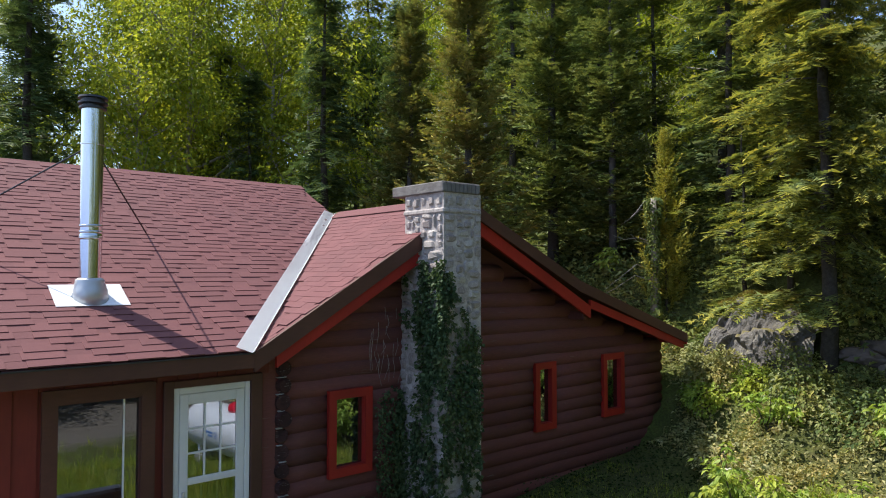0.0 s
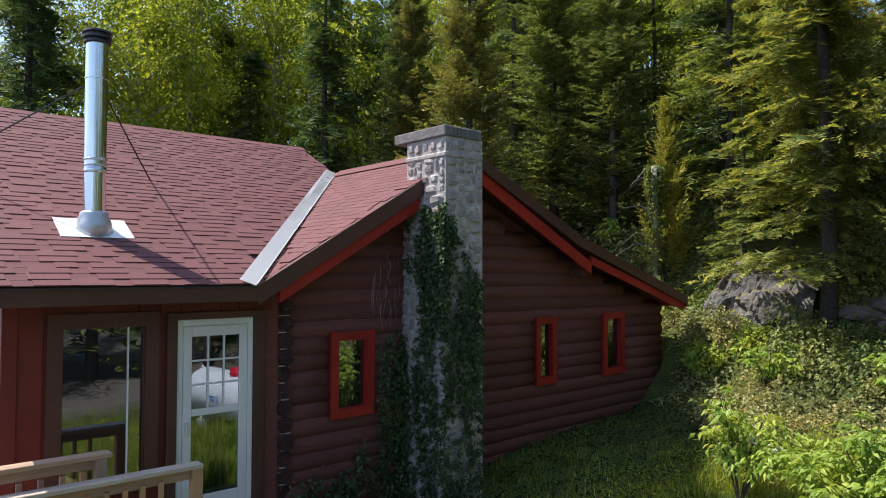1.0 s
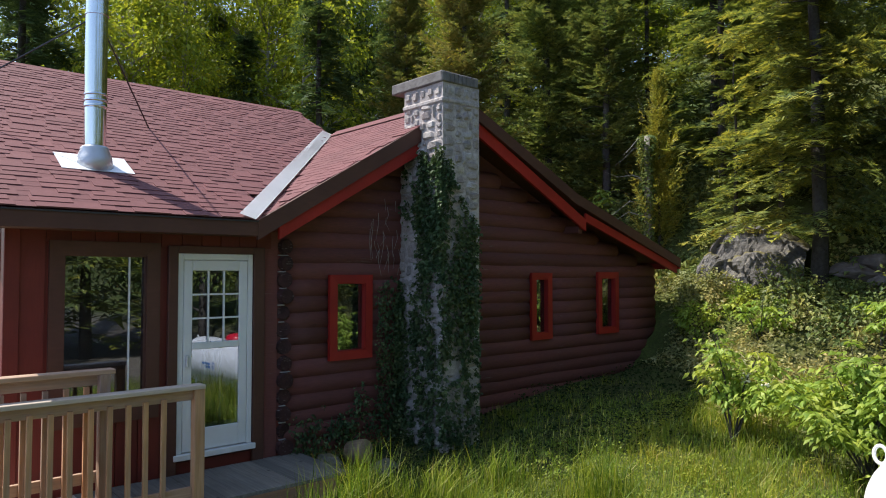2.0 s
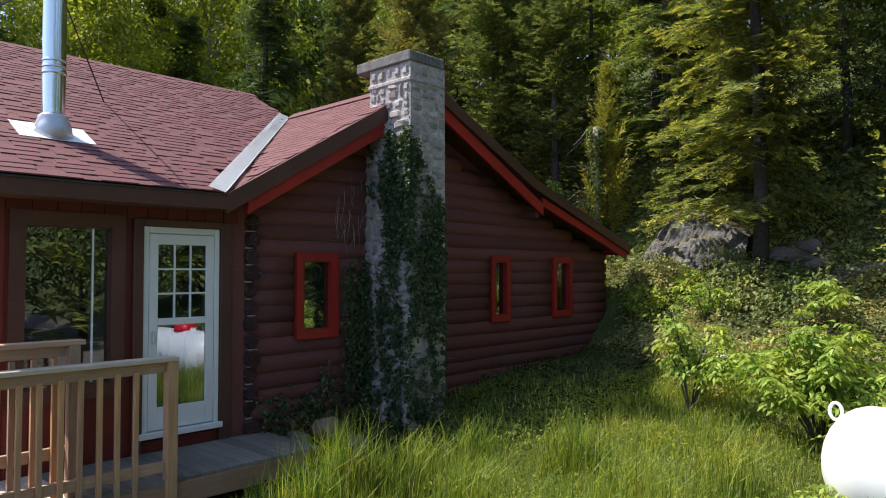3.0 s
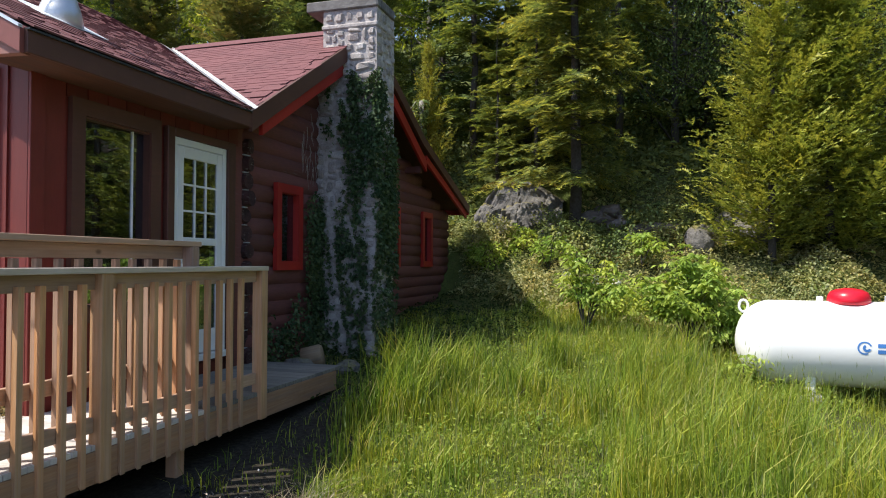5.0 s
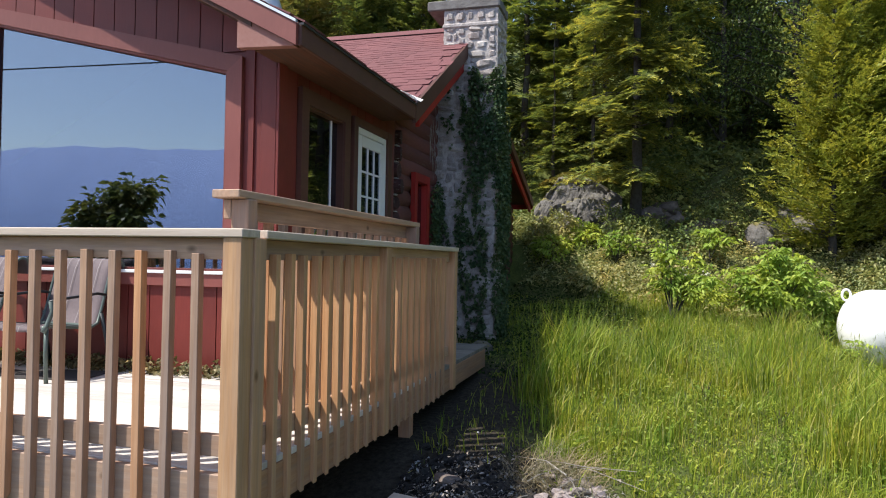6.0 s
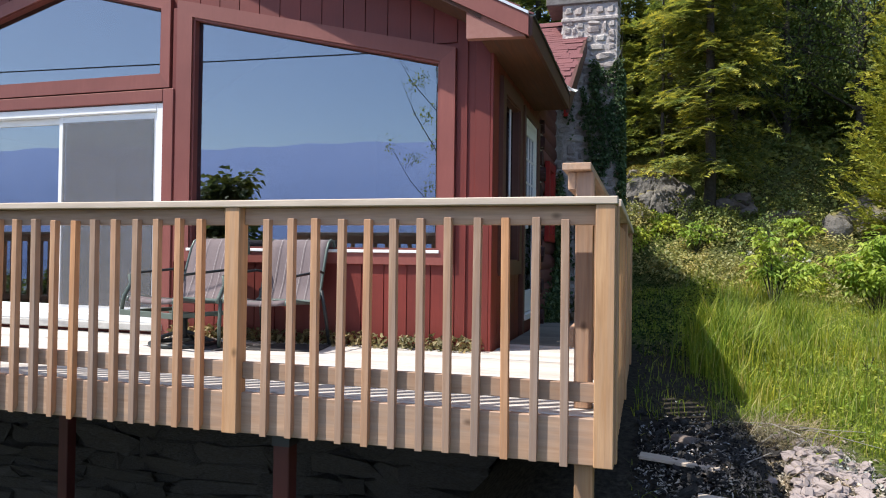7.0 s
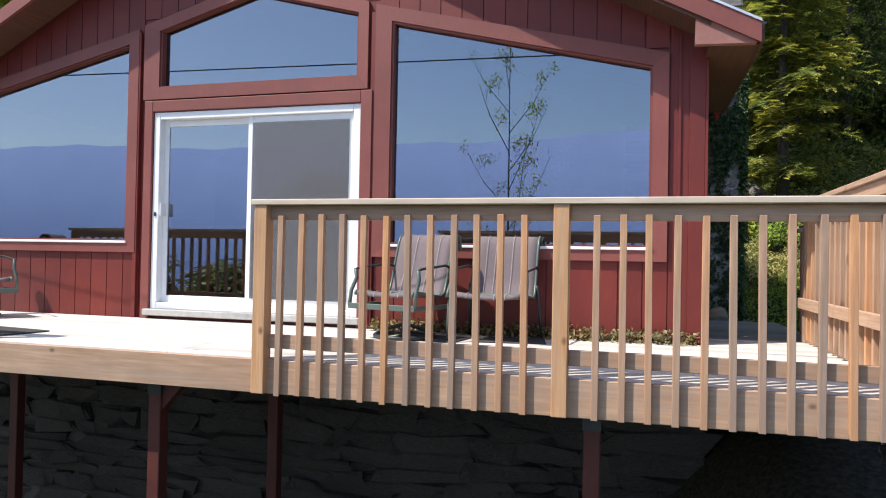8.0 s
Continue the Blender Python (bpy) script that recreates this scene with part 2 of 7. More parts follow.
LEAF_DEEP = leafy("maple_leaves", [(0, (0.135, 0.185, 0.07)), (0.6, (0.24, 0.29, 0.10)), (1, (0.42, 0.45, 0.16))], 0.35)
# Darker copy of the maple leaves: the wood's shade is in its colour.
LEAF_WOOD = leafy("maple_leaves_with_shade", [(0, (0.094, 0.144, 0.050)), (0.6, (0.175, 0.237, 0.075)), (1, (0.325, 0.375, 0.112))], 0.35, 0.15, 0.7)
# Darker, greener cedar copy with the shade among the trees put into it.
CEDAR_DARK = leafy("cedar_sprays_with_shade", [(0, (0.096, 0.144, 0.056)), (0.5, (0.176, 0.240, 0.080)), (1, (0.320, 0.376, 0.120))], 0.25)
LEAF_BUSH = leafy("elder_leaves", [(0, (0.24, 0.34, 0.05)), (0.6, (0.40, 0.51, 0.085)), (1, (0.58, 0.66, 0.14))], 0.4)
IVY = leafy("ivy_leaves", [(0, (0.044, 0.081, 0.038)), (0.6, (0.083, 0.140, 0.060)), (1, (0.184, 0.236, 0.114))], 0.25, 0.3, 0.5)
# Dark leaf tone that carries the shade on the grass by the log wall.
SHADE_LEAF = leafy("ground_shade_leaves", [(0, (0.02, 0.04, 0.014)), (0.6, (0.035, 0.065, 0.02)), (1, (0.065, 0.095, 0.03))], 0.2, 0.1, 0.8)
COVER = leafy("bank_creeper", [(0, (0.21, 0.225, 0.085)), (0.5, (0.36, 0.375, 0.15)), (1, (0.51, 0.48, 0.25))], 0.3)
GRASS = leafy("meadow_grass", [(0, (0.12, 0.20, 0.025)), (0.45, (0.26, 0.345, 0.042)), (0.85, (0.47, 0.51, 0.07)), (1, (0.62, 0.53, 0.23))], 0.4)
STRAW = leafy("dead_grass", [(0, (0.19, 0.15, 0.095)), (0.6, (0.32, 0.26, 0.18)), (1, (0.50, 0.43, 0.31))], 0.2)
STRAW_GREEN = leafy("seed_stalks", [(0, (0.22, 0.27, 0.07)), (1, (0.36, 0.36, 0.14))], 0.3)
DRY_LEAF = leafy("dry_creeper", [(0, (0.10, 0.095, 0.045)), (0.5, (0.18, 0.16, 0.075)), (1, (0.30, 0.25, 0.13))], 0.2)
MOSS = leafy("golden_moss", [(0, (0.20, 0.15, 0.03)), (0.6, (0.34, 0.27, 0.05)), (1, (0.30, 0.34, 0.07))], 0.15)
WEED = leafy("meadow_weeds", [(0, (0.15, 0.24, 0.03)), (0.6, (0.25, 0.34, 0.045)), (1, (0.36, 0.42, 0.07))], 0.35)
PALE_ASH = leafy("pale_ash", [(0, (0.20, 0.165, 0.15)), (0.5, (0.42, 0.36, 0.34)), (1, (0.68, 0.62, 0.60))], 0.05, 0.1, 0.9)
ASH = leafy("ash_and_char", [(0, (0.014, 0.014, 0.018)), (0.35, (0.04, 0.04, 0.05)), (0.55, (0.17, 0.165, 0.18)), (1, (0.60, 0.56, 0.56))], 0.05, 0.1, 0.9)
BLOSSOM = plain("cream_blossom", (0.66, 0.64, 0.5), 0.8)


def shingle_mat():
    n = Nodes("red_shingle")
    both = n.add("ShaderNodeMath")
    both.operation = "ADD"
    n.put(both.inputs[0], n.rand(True)), n.put(both.inputs[1], n.rand())
    wrap = n.add("ShaderNodeMath")
    wrap.operation = "FRACT"
    n.put(wrap.inputs[0], both.outputs[0])
    tone = n.ramp(wrap.outputs[0], [(0, (0.120, 0.040, 0.043)), (0.45, (0.140, 0.047, 0.050)), (0.8, (0.160, 0.056, 0.058)), (1, (0.128, 0.042, 0.046))])
    tone2 = n.ramp(n.rand(), [(0, (0.95, 0.95, 0.95)), (1, (1.05, 1.05, 1.05))])
    place_ = n.tree.nodes.new("ShaderNodeNewGeometry").outputs["Position"]
    grit = n.noise(place_, 220, 3)
    stain = n.noise(place_, 0.8, 4)
    c = n.mix(1.0, tone, tone2, "MULTIPLY")
    c = n.mix(n.ramp(grit, [(0.35, (0, 0, 0)), (0.75, (0.5, 0.5, 0.5))]), c, (0.30, 0.145, 0.145))
    c = n.mix(n.ramp(stain, [(0.4, (0, 0, 0)), (0.8, (0.35, 0.35, 0.35))]), c, (0.12, 0.06, 0.06))
    n.bump(grit, 0.5, 0.002)
    return n.done(c, 0.85, spec=0.35)


def rock_mat():
    n = Nodes("grey_rock")
    vec = n.coords()
    big, fine = n.noise(vec, 1.4, 8, 0.65), n.noise(vec, 16, 8, 0.7)
    c = n.ramp(big, [(0.3, (0.10, 0.092, 0.088)), (0.5, (0.18, 0.168, 0.157)), (0.7, (0.27, 0.255, 0.235))])
    c = n.mix(n.ramp(fine, [(0.45, (0, 0, 0)), (0.8, (0.7, 0.7, 0.7))]), c, (0.10, 0.095, 0.09))
    up = n.tree.nodes.new("ShaderNodeSeparateXYZ")
    n.tree.links.new(n.tree.nodes.new("ShaderNodeNewGeometry").outputs["Normal"], up.inputs[0])
    mossy = n.add("ShaderNodeMath")
    mossy.operation = "MULTIPLY"
    n.put(mossy.inputs[0], n.ramp(up.outputs[2], [(0.45, (0, 0, 0)), (0.8, (1, 1, 1))]))
    n.put(mossy.inputs[1], n.ramp(n.noise(vec, 2.5, 5), [(0.42, (0, 0, 0)), (0.58, (1, 1, 1))]))
    c = n.mix(mossy.outputs[0], c, (0.22, 0.19, 0.05))
    crack = n.add("ShaderNodeTexVoronoi", Vector=vec, Scale=2.2)
    crack.feature = "DISTANCE_TO_EDGE"
    c = n.mix(n.ramp(crack.outputs["Distance"], [(0.0, (0.4, 0.4, 0.4)), (0.03, (0, 0, 0))]), c, (0.05, 0.048, 0.045))
    n.bump(n.mix(0.5, big, fine), 1.0, 0.08)
    return n.done(c, 0.92, spec=0.2)


def ground_mat():
    n = Nodes("meadow_soil")
    vec = n.coords()
    big, mid, fine = n.noise(vec, 0.35, 5), n.noise(vec, 2.2, 6), n.noise(vec, 26, 6)
    c = n.ramp(mid, [(0.3, (0.075, 0.11, 0.025)), (0.55, (0.12, 0.16, 0.035)), (0.75, (0.19, 0.18, 0.07))])
    c = n.mix(n.ramp(big, [(0.35, (0, 0, 0)), (0.65, (0.6, 0.6, 0.6))]), c, (0.085, 0.07, 0.04))
    c = n.mix(n.ramp(fine, [(0.35, (0.6, 0.6, 0.6)), (0.65, (0, 0, 0))]), c, (0.03, 0.03, 0.015))
    east = n.tree.nodes.new("ShaderNodeSeparateXYZ")
    n.tree.links.new(vec, east.inputs[0])
    wobble = n.add("ShaderNodeMath")
    wobble.operation = "MULTIPLY_ADD"
    n.put(wobble.inputs[0], mid), n.put(wobble.inputs[1], 0.9), n.put(wobble.inputs[2], east.outputs[0])
    # Darker brown under the deck and beside it, out to about x 1.9.
    dark_x, dark_y, bare = n.add("ShaderNodeMapRange"), n.add("ShaderNodeMapRange"), n.add("ShaderNodeMath")
    n.put(dark_x.inputs["Value"], wobble.outputs[0]), n.put(dark_y.inputs["Value"], east.outputs[1])
    dark_x.inputs["From Min"].default_value, dark_x.inputs["From Max"].default_value = 2.5, 2.2
    dark_y.inputs["From Min"].default_value, dark_y.inputs["From Max"].default_value = 3.2, 2.6
    bare.operation = "MULTIPLY"
    n.put(bare.inputs[0], dark_x.outputs[0]), n.put(bare.inputs[1], dark_y.outputs[0])
    sway = n.add("ShaderNodeMath")
    sway.operation = "MULTIPLY_ADD"
    n.put(sway.inputs[0], mid), n.put(sway.inputs[1], 1.4), n.put(sway.inputs[2], east.outputs[1])
    shore = n.add("ShaderNodeMapRange")
    n.put(shore.inputs["Value"], sway.outputs[0])
    shore.inputs["From Min"].default_value, shore.inputs["From Max"].default_value = -2.4, -2.0
    under = n.add("ShaderNodeMath")
    under.operation = "MULTIPLY"
    n.put(under.inputs[0], bare.outputs[0]), n.put(under.inputs[1], shore.outputs[0])
    c = n.mix(under.outputs[0], c, n.ramp(fine, [(0.35, (0.022, 0.019, 0.015)), (0.7, (0.065, 0.055, 0.042))]))
    n.tree.links.new(vec, east.inputs[0])
    edge = n.add("ShaderNodeMath")
    edge.operation = "MULTIPLY_ADD"
    n.put(edge.inputs[0], mid), n.put(edge.inputs[1], 2.5), n.put(edge.inputs[2], east.outputs[0])
    yard = n.add("ShaderNodeMapRange")
    n.put(yard.inputs["Value"], edge.outputs[0])
    yard.inputs["From Min"].default_value, yard.inputs["From Max"].default_value = 11.4, 12.6
    gravel = n.ramp(fine, [(0.3, (0.09, 0.08, 0.065)), (0.7, (0.20, 0.17, 0.14))])
    near = n.add("ShaderNodeMapRange")
    n.put(near.inputs["Value"], east.outputs[1])
    near.inputs["From Min"].default_value, near.inputs["From Max"].default_value = 9.0, 8.0
    both = n.add("ShaderNodeMath")
    both.operation = "MULTIPLY"
    n.put(both.inputs[0], yard.outputs[0]), n.put(both.inputs[1], near.outputs[0])
    c = n.mix(both.outputs[0], c, gravel)
    n.bump(n.mix(0.5, mid, fine), 0.8, 0.06)
    return n.done(c, 0.95, spec=0.1)


SHINGLE, ROCK, SOIL = shingle_mat(), rock_mat(), ground_mat()


# ---- building helpers ----
rnd = random.Random(7)


def thing(name, at, label, category, group="", kind=""):
    ob = new(name)
    ob.empty_display_size = 0.2
    ob.matrix_basis = at if isinstance(at, Matrix) else Matrix.Translation(at)
    return tagged(ob, label, category, group, kind)


def part(name, bm, material, parent=None, label="", smooth=False):
    me = bpy.data.meshes.new(name)
    bm.to_mesh(me)
    bm.free()
    return fix(name, me, material, parent, label, smooth)


def fix(name, me, material, parent=None, label="", smooth=False):
    for m in material if isinstance(material, (list, tuple)) else [material]:
        me.materials.append(m)
    if smooth:
        me.polygons.foreach_set("use_smooth", [True] * len(me.polygons))
    ob = new(name, me)
    ob.parent = parent
    if label:
        ob["label"] = label
    return ob


def again(name, me, m, parent=None):
    """Another piece on the same mesh."""
    ob = new(name, me)
    ob.parent = parent
    ob.matrix_basis = m
    return ob


def box(bm, x0, x1, y0, y1, z0, z1, bevel=0.0):
    r = bmesh.ops.create_cube(bm, size=1, matrix=Matrix.Translation(((x0 + x1) / 2, (y0 + y1) / 2, (z0 + z1) / 2)) @ Matrix.Diagonal((abs(x1 - x0), abs(y1 - y0), abs(z1 - z0), 1)))
    if bevel:
        edges = {e for v in r["verts"] for e in v.link_edges}
        bmesh.ops.bevel(bm, geom=list(edges), offset=bevel, segments=1, affect="EDGES")
    return bm


def boxed(*a, bevel=0.0):
    return box(bmesh.new(), *a, bevel=bevel)


def prism(poly, axis, lo, hi, bm=None):
    """A plate: a polygon in the two other axes, thick along one axis."""
    bm = bm or bmesh.new()
    place = {"x": lambda p, d: (d, p[0], p[1]), "y": lambda p, d: (p[0], d, p[1]), "z": lambda p, d: (p[0], p[1], d)}[axis]
    a = [bm.verts.new(place(p, lo)) for p in poly]
    b = [bm.verts.new(place(p, hi)) for p in poly]
    bm.faces.new(a), bm.faces.new(b[::-1])
    for i in range(len(poly)):
        j = (i + 1) % len(poly)
        bm.faces.new((a[j], a[i], b[i], b[j]))
    bmesh.ops.recalc_face_normals(bm, faces=bm.faces)
    return bm


def slab(quad, thick, bm=None):
    """A plate under a quad or polygon in space, thick along its normal, downwards."""
    bm = bm or bmesh.new()
    q = [Vector(p) for p in quad]
    nrm = (q[1] - q[0]).cross(q[2] - q[0]).normalized()
    nrm = nrm if nrm.z > 0 else -nrm
    a = [bm.verts.new(p) for p in q]
    b = [bm.verts.new(p - thick * nrm) for p in q]
    bm.faces.new(a), bm.faces.new(b[::-1])
    for i in range(len(q)):
        j = (i + 1) % len(q)
        bm.faces.new((a[j], a[i], b[i], b[j]))
    bmesh.ops.recalc_face_normals(bm, faces=bm.faces)
    return bm


def tube(points, radius, sides=8, bm=None, cap=True, taper=None):
    bm = bm or bmesh.new()
    pts = [Vector(p) for p in points]
    rings = []
    for i, p in enumerate(pts):
        d = (pts[min(i + 1, len(pts) - 1)] - pts[max(i - 1, 0)]).normalized()
        u = d.orthogonal().normalized() if i == 0 else (u - d * u.dot(d)).normalized()
        v = d.cross(u)
        r = radius if taper is None else radius * taper[i]
        rings.append([bm.verts.new(p + r * (math.cos(a) * u + math.sin(a) * v)) for a in (2 * math.pi * k / sides for k in range(sides))])
    for a, b in zip(rings, rings[1:]):
        for k in range(sides):
            bm.faces.new((a[k], a[(k + 1) % sides], b[(k + 1) % sides], b[k]))
    if cap:
        bm.faces.new(rings[0][::-1]), bm.faces.new(rings[-1])
    return bm


def lathe(profile, sides=24, bm=None):
    """A turned form from (radius, height) pairs."""
    bm = bm or bmesh.new()
    rings = [[bm.verts.new((r * math.cos(a), r * math.sin(a), z)) for a in (2 * math.pi * k / sides for k in range(sides))] for r, z in profile]
    for a, b in zip(rings, rings[1:]):
        for k in range(sides):
            bm.faces.new((a[k], a[(k + 1) % sides], b[(k + 1) % sides], b[k]))
    bm.faces.new(rings[0][::-1]), bm.faces.new(rings[-1])
    return bm


def fast_mesh(name, verts, faces, which=None):
    """A mesh from arrays of corners and equal-sided faces."""
    me = bpy.data.meshes.new(name)
    verts, faces = np.asarray(verts, np.float32), np.asarray(faces, np.int32)
    me.vertices.add(len(verts))
    me.vertices.foreach_set("co", verts.ravel())
    me.loops.add(faces.size)
    me.loops.foreach_set("vertex_index", faces.ravel())
    me.polygons.add(len(faces))
    me.polygons.foreach_set("loop_start", np.arange(0, faces.size, faces.shape[1], dtype=np.int32))
    if which is not None:
        me.polygons.foreach_set("material_index", np.asarray(which, np.int32))
    me.polygons.foreach_set("use_smooth", [False] * len(faces))
    me.update(calc_edges=True)
    return me


def unit(v):
    return v / np.maximum(np.linalg.norm(v, axis=-1, keepdims=True), 1e-9)


# ---- ground, water and distance ----
def smooth(a, b, v):
    t = np.clip((np.asarray(v, float) - a) / (b - a), 0, 1)
    return t * t * (3 - 2 * t)


def ground_z(x, y):
    x, y = np.asarray(x, float), np.asarray(y, float)
    z = np.where(y > 0, -0.5 + 0.09 * np.minimum(y, 11), -0.5 + 0.24 * np.maximum(y, -34))
    z = z - 0.06 * np.clip(x - 2.5, 0, 8) + 0.17 * np.clip(x - 0.5, -9, 0) * (1 - smooth(0.0, 6.0, y))
    foot = 9.3 - 1.7 * smooth(0.7, 2.6, x)
    z = z + (smooth(0.0, 1.0, (y - 0.25 * np.clip(-x, 0, 8) - foot) / (11.0 - foot)) * 1.05 + smooth(11.3, 12.5, y + 0.45 * (x - 1.3) * smooth(-2, 0, x) * (1 - smooth(2.2, 4, x))) * 1.15) + 0.40 * np.clip(y - 11, 0, 70)
    z = z - 1.1 * (1 - smooth(-1.0, 0.7, x)) * (1 - smooth(0.0, 2.0, y)) * smooth(-5.5, -2.6, y)
    z = z - 0.17 * smooth(4.5, 5.5, x) * (1 - smooth(9.0, 12.0, x)) * smooth(2.6, 4.4, y) * (1 - smooth(6.2, 7.4, y))
    bumps = 0.05 * np.sin(1.7 * x + 0.6 * y) * np.cos(1.3 * y - 0.5 * x) + 0.25 * smooth(11, 16, y) * np.sin(0.7 * x) * np.cos(0.5 * y)
    lumps = 0.16 * np.sin(2.9 * x + 1.3 * y) * np.sin(2.3 * y - 1.1 * x) + 0.10 * np.sin(5.3 * x - 2 * y) * np.cos(4.7 * y)
    return z + bumps + lumps * smooth(7.2, 8.6, y - 1.4 * (1 - smooth(0.7, 2.6, x))) * smooth(-1.5, 0.8, x + 0.35 * np.clip(y - 10.5, 0, 9))


def spread(near, step, far, grow):
    v, s = [0.0], step
    while v[-1] < far:
        s = step if v[-1] < near else s * grow
        v.append(v[-1] + s)
    return np.array(v)


gx = np.concatenate([-spread(9, 0.25, 900, 1.25)[::-1], spread(10, 0.25, 900, 1.25)[1:]])
gy = np.concatenate([-spread(7, 0.25, 40, 1.2)[::-1], spread(15, 0.25, 900, 1.25)[1:]])
GX, GY = np.meshgrid(gx, gy)
cols = len(gx)
cell = (np.arange(len(gy) - 1)[:, None] * cols + np.arange(cols - 1)[None]).ravel()
ground = fix("ground", fast_mesh("ground", np.stack([GX, GY, ground_z(GX, GY)], -1).reshape(-1, 3), np.stack([cell, cell + 1, cell + cols + 1, cell + cols], -1)), SOIL, smooth=True)
tagged(ground, "grassy sloping ground rising to a wooded hill", "ground", kind="structure")

n = Nodes("lake_water")
n.bump(n.noise(n.coords((1, 3, 1)), 0.6, 4), 0.15, 0.2)
lake = part("water", boxed(-900, 900, -1500, -30, -10, -8.6), n.done((0.015, 0.03, 0.045), 0.08))
tagged(lake, "calm blue lake below the cabin", "water", kind="structure")

# Distance haze is painted in: the far wood's base colour is pale blue.
n = Nodes("far_forest_painted_haze")
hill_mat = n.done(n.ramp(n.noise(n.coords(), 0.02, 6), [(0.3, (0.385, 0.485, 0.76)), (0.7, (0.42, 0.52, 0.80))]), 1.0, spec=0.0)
hx = np.linspace(-1500, 1500, 80)
top = 222 + 8 * np.sin(hx / 310) + 4 * np.sin(hx / 97 + 1) + 2 * np.sin(hx / 21)
hv = np.concatenate([np.stack([hx, np.full(80, -1000.0), np.full(80, -12.0)], -1), np.stack([hx, np.full(80, -1200.0), top], -1), np.stack([hx, np.full(80, -1500.0), np.full(80, -12.0)], -1)])
hi = np.arange(79)
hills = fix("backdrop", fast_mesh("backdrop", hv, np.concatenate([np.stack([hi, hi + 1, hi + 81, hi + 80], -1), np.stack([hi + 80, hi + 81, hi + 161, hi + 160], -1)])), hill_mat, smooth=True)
tagged(hills, "wooded hills across the lake, blue haze painted in", "hills", kind="structure")

# ---- the cabin ----
SLOPE, EAVE_X, EAVE_Z, RIDGE_X, REAR = 0.532, 0.36, 2.541, -4.0, 5.12
RIDGE_Z = EAVE_Z + SLOPE * (EAVE_X - RIDGE_X)
WING_Z, WING_Y = 4.284, 5.10


def roof_z(x):
    return EAVE_Z + SLOPE * (EAVE_X - x) if x > RIDGE_X else RIDGE_Z - SLOPE * (RIDGE_X - x)


cabin = thing("log_cabin", (0, 0, 0), "dark red lakeside cabin with log wing and red shingle roof", "cabin")

# windows in the front wall: outline of the glass and width of the casing
def window_part(name, poly, axis, at, casing, parent, glass, out=1, depth=0.10, frame_mat=TRIM, inner=None, casing_w=None):
    """A glazed opening: casing boards round it, a pane set back. poly runs round the glass; out: the side that faces outdoors."""
    w = bpy.data.objects.new(name, None)
    scene.collection.objects.link(w)
    w.parent = parent
    cx, cz = sum(p[0] for p in poly) / len(poly), sum(p[1] for p in poly) / len(poly)
    k = len(poly)
    grown = []
    for i in range(k):
        p, a, b = Vector(poly[i]), Vector(poly[i - 1]), Vector(poly[(i + 1) % k])
        d1, d2 = (p - a).normalized(), (b - p).normalized()
        n1, n2 = Vector((d1.y, -d1.x)), Vector((d2.y, -d2.x))
        if n1.dot(p - Vector((cx, cz))) < 0:
            n1 = -n1
        if n2.dot(p - Vector((cx, cz))) < 0:
            n2 = -n2
        c1 = casing_w[i - 1] if casing_w else casing
        c2 = casing_w[i] if casing_w else casing
        det = n1.x * n2.y - n1.y * n2.x
        if abs(det) < 1e-4:
            grown.append(tuple(p + n1 * c1))
        else:
            grown.append((p.x + (c1 * n2.y - c2 * n1.y) / det, p.y + (c2 * n1.x - c1 * n2.x) / det))
    for i in range(k):
        j = (i + 1) % k
        lo, hi = at - 0.02 * out, at + 0.035 * out
        part("casing", prism([poly[i], poly[j], grown[j], grown[i]], axis, lo, hi), frame_mat, w)
    stops = [(p[0] + (cx - p[0]) * 0.018, p[1] + (cz - p[1]) * 0.02) for p in poly]
    for i in range(k):
        j = (i + 1) % k
        part("stop", prism([poly[i], poly[j], stops[j], stops[i]], axis, at - depth * out, at + 0.015 * out), inner or frame_mat, w)
    pane = part("pane", prism(poly, axis, at - 0.055 * out, at - 0.045 * out), glass, w)
    pane.visible_shadow = False
    return w


W = 0.12
front_glass = {
    "right": [(-2.786, 0.80), (-0.425, 0.80), (-0.425, 2.342), (-2.786, 2.903)],
    "left": [(-8.08, 0.80), (-5.725, 0.80), (-5.725, 2.875), (-8.08, 2.331)],
    "top": [(-5.35, 2.405), (-3.12, 2.405), (-3.12, 3.01), (-4.24, 3.30), (-5.35, 2.99)],
}
wl = window_part("picture_window", front_glass["left"], "y", 0.0, W, cabin, GLASS, -1)
wr = window_part("picture_window", front_glass["right"], "y", 0.0, W, cabin, GLASS, -1, casing_w=(W, 0.13, 0.13, 0.16))
window_part("gable_window", front_glass["top"], "y", 0.0, W, cabin, GLASS, -1, casing_w=(0.13, 0.10, W, W, 0.19))
for w in (wl, wr):
    w["label"] = "large picture window reflecting the blue sky"
part("sill", boxed(-2.80, -0.41, -0.05, 0.0, 0.775, 0.80, bevel=0.004), VINYL, wr, "thin white sill strip")
part("sill", boxed(-8.09, -5.71, -0.05, 0.0, 0.775, 0.80, bevel=0.004), VINYL, wl, "thin white sill strip")


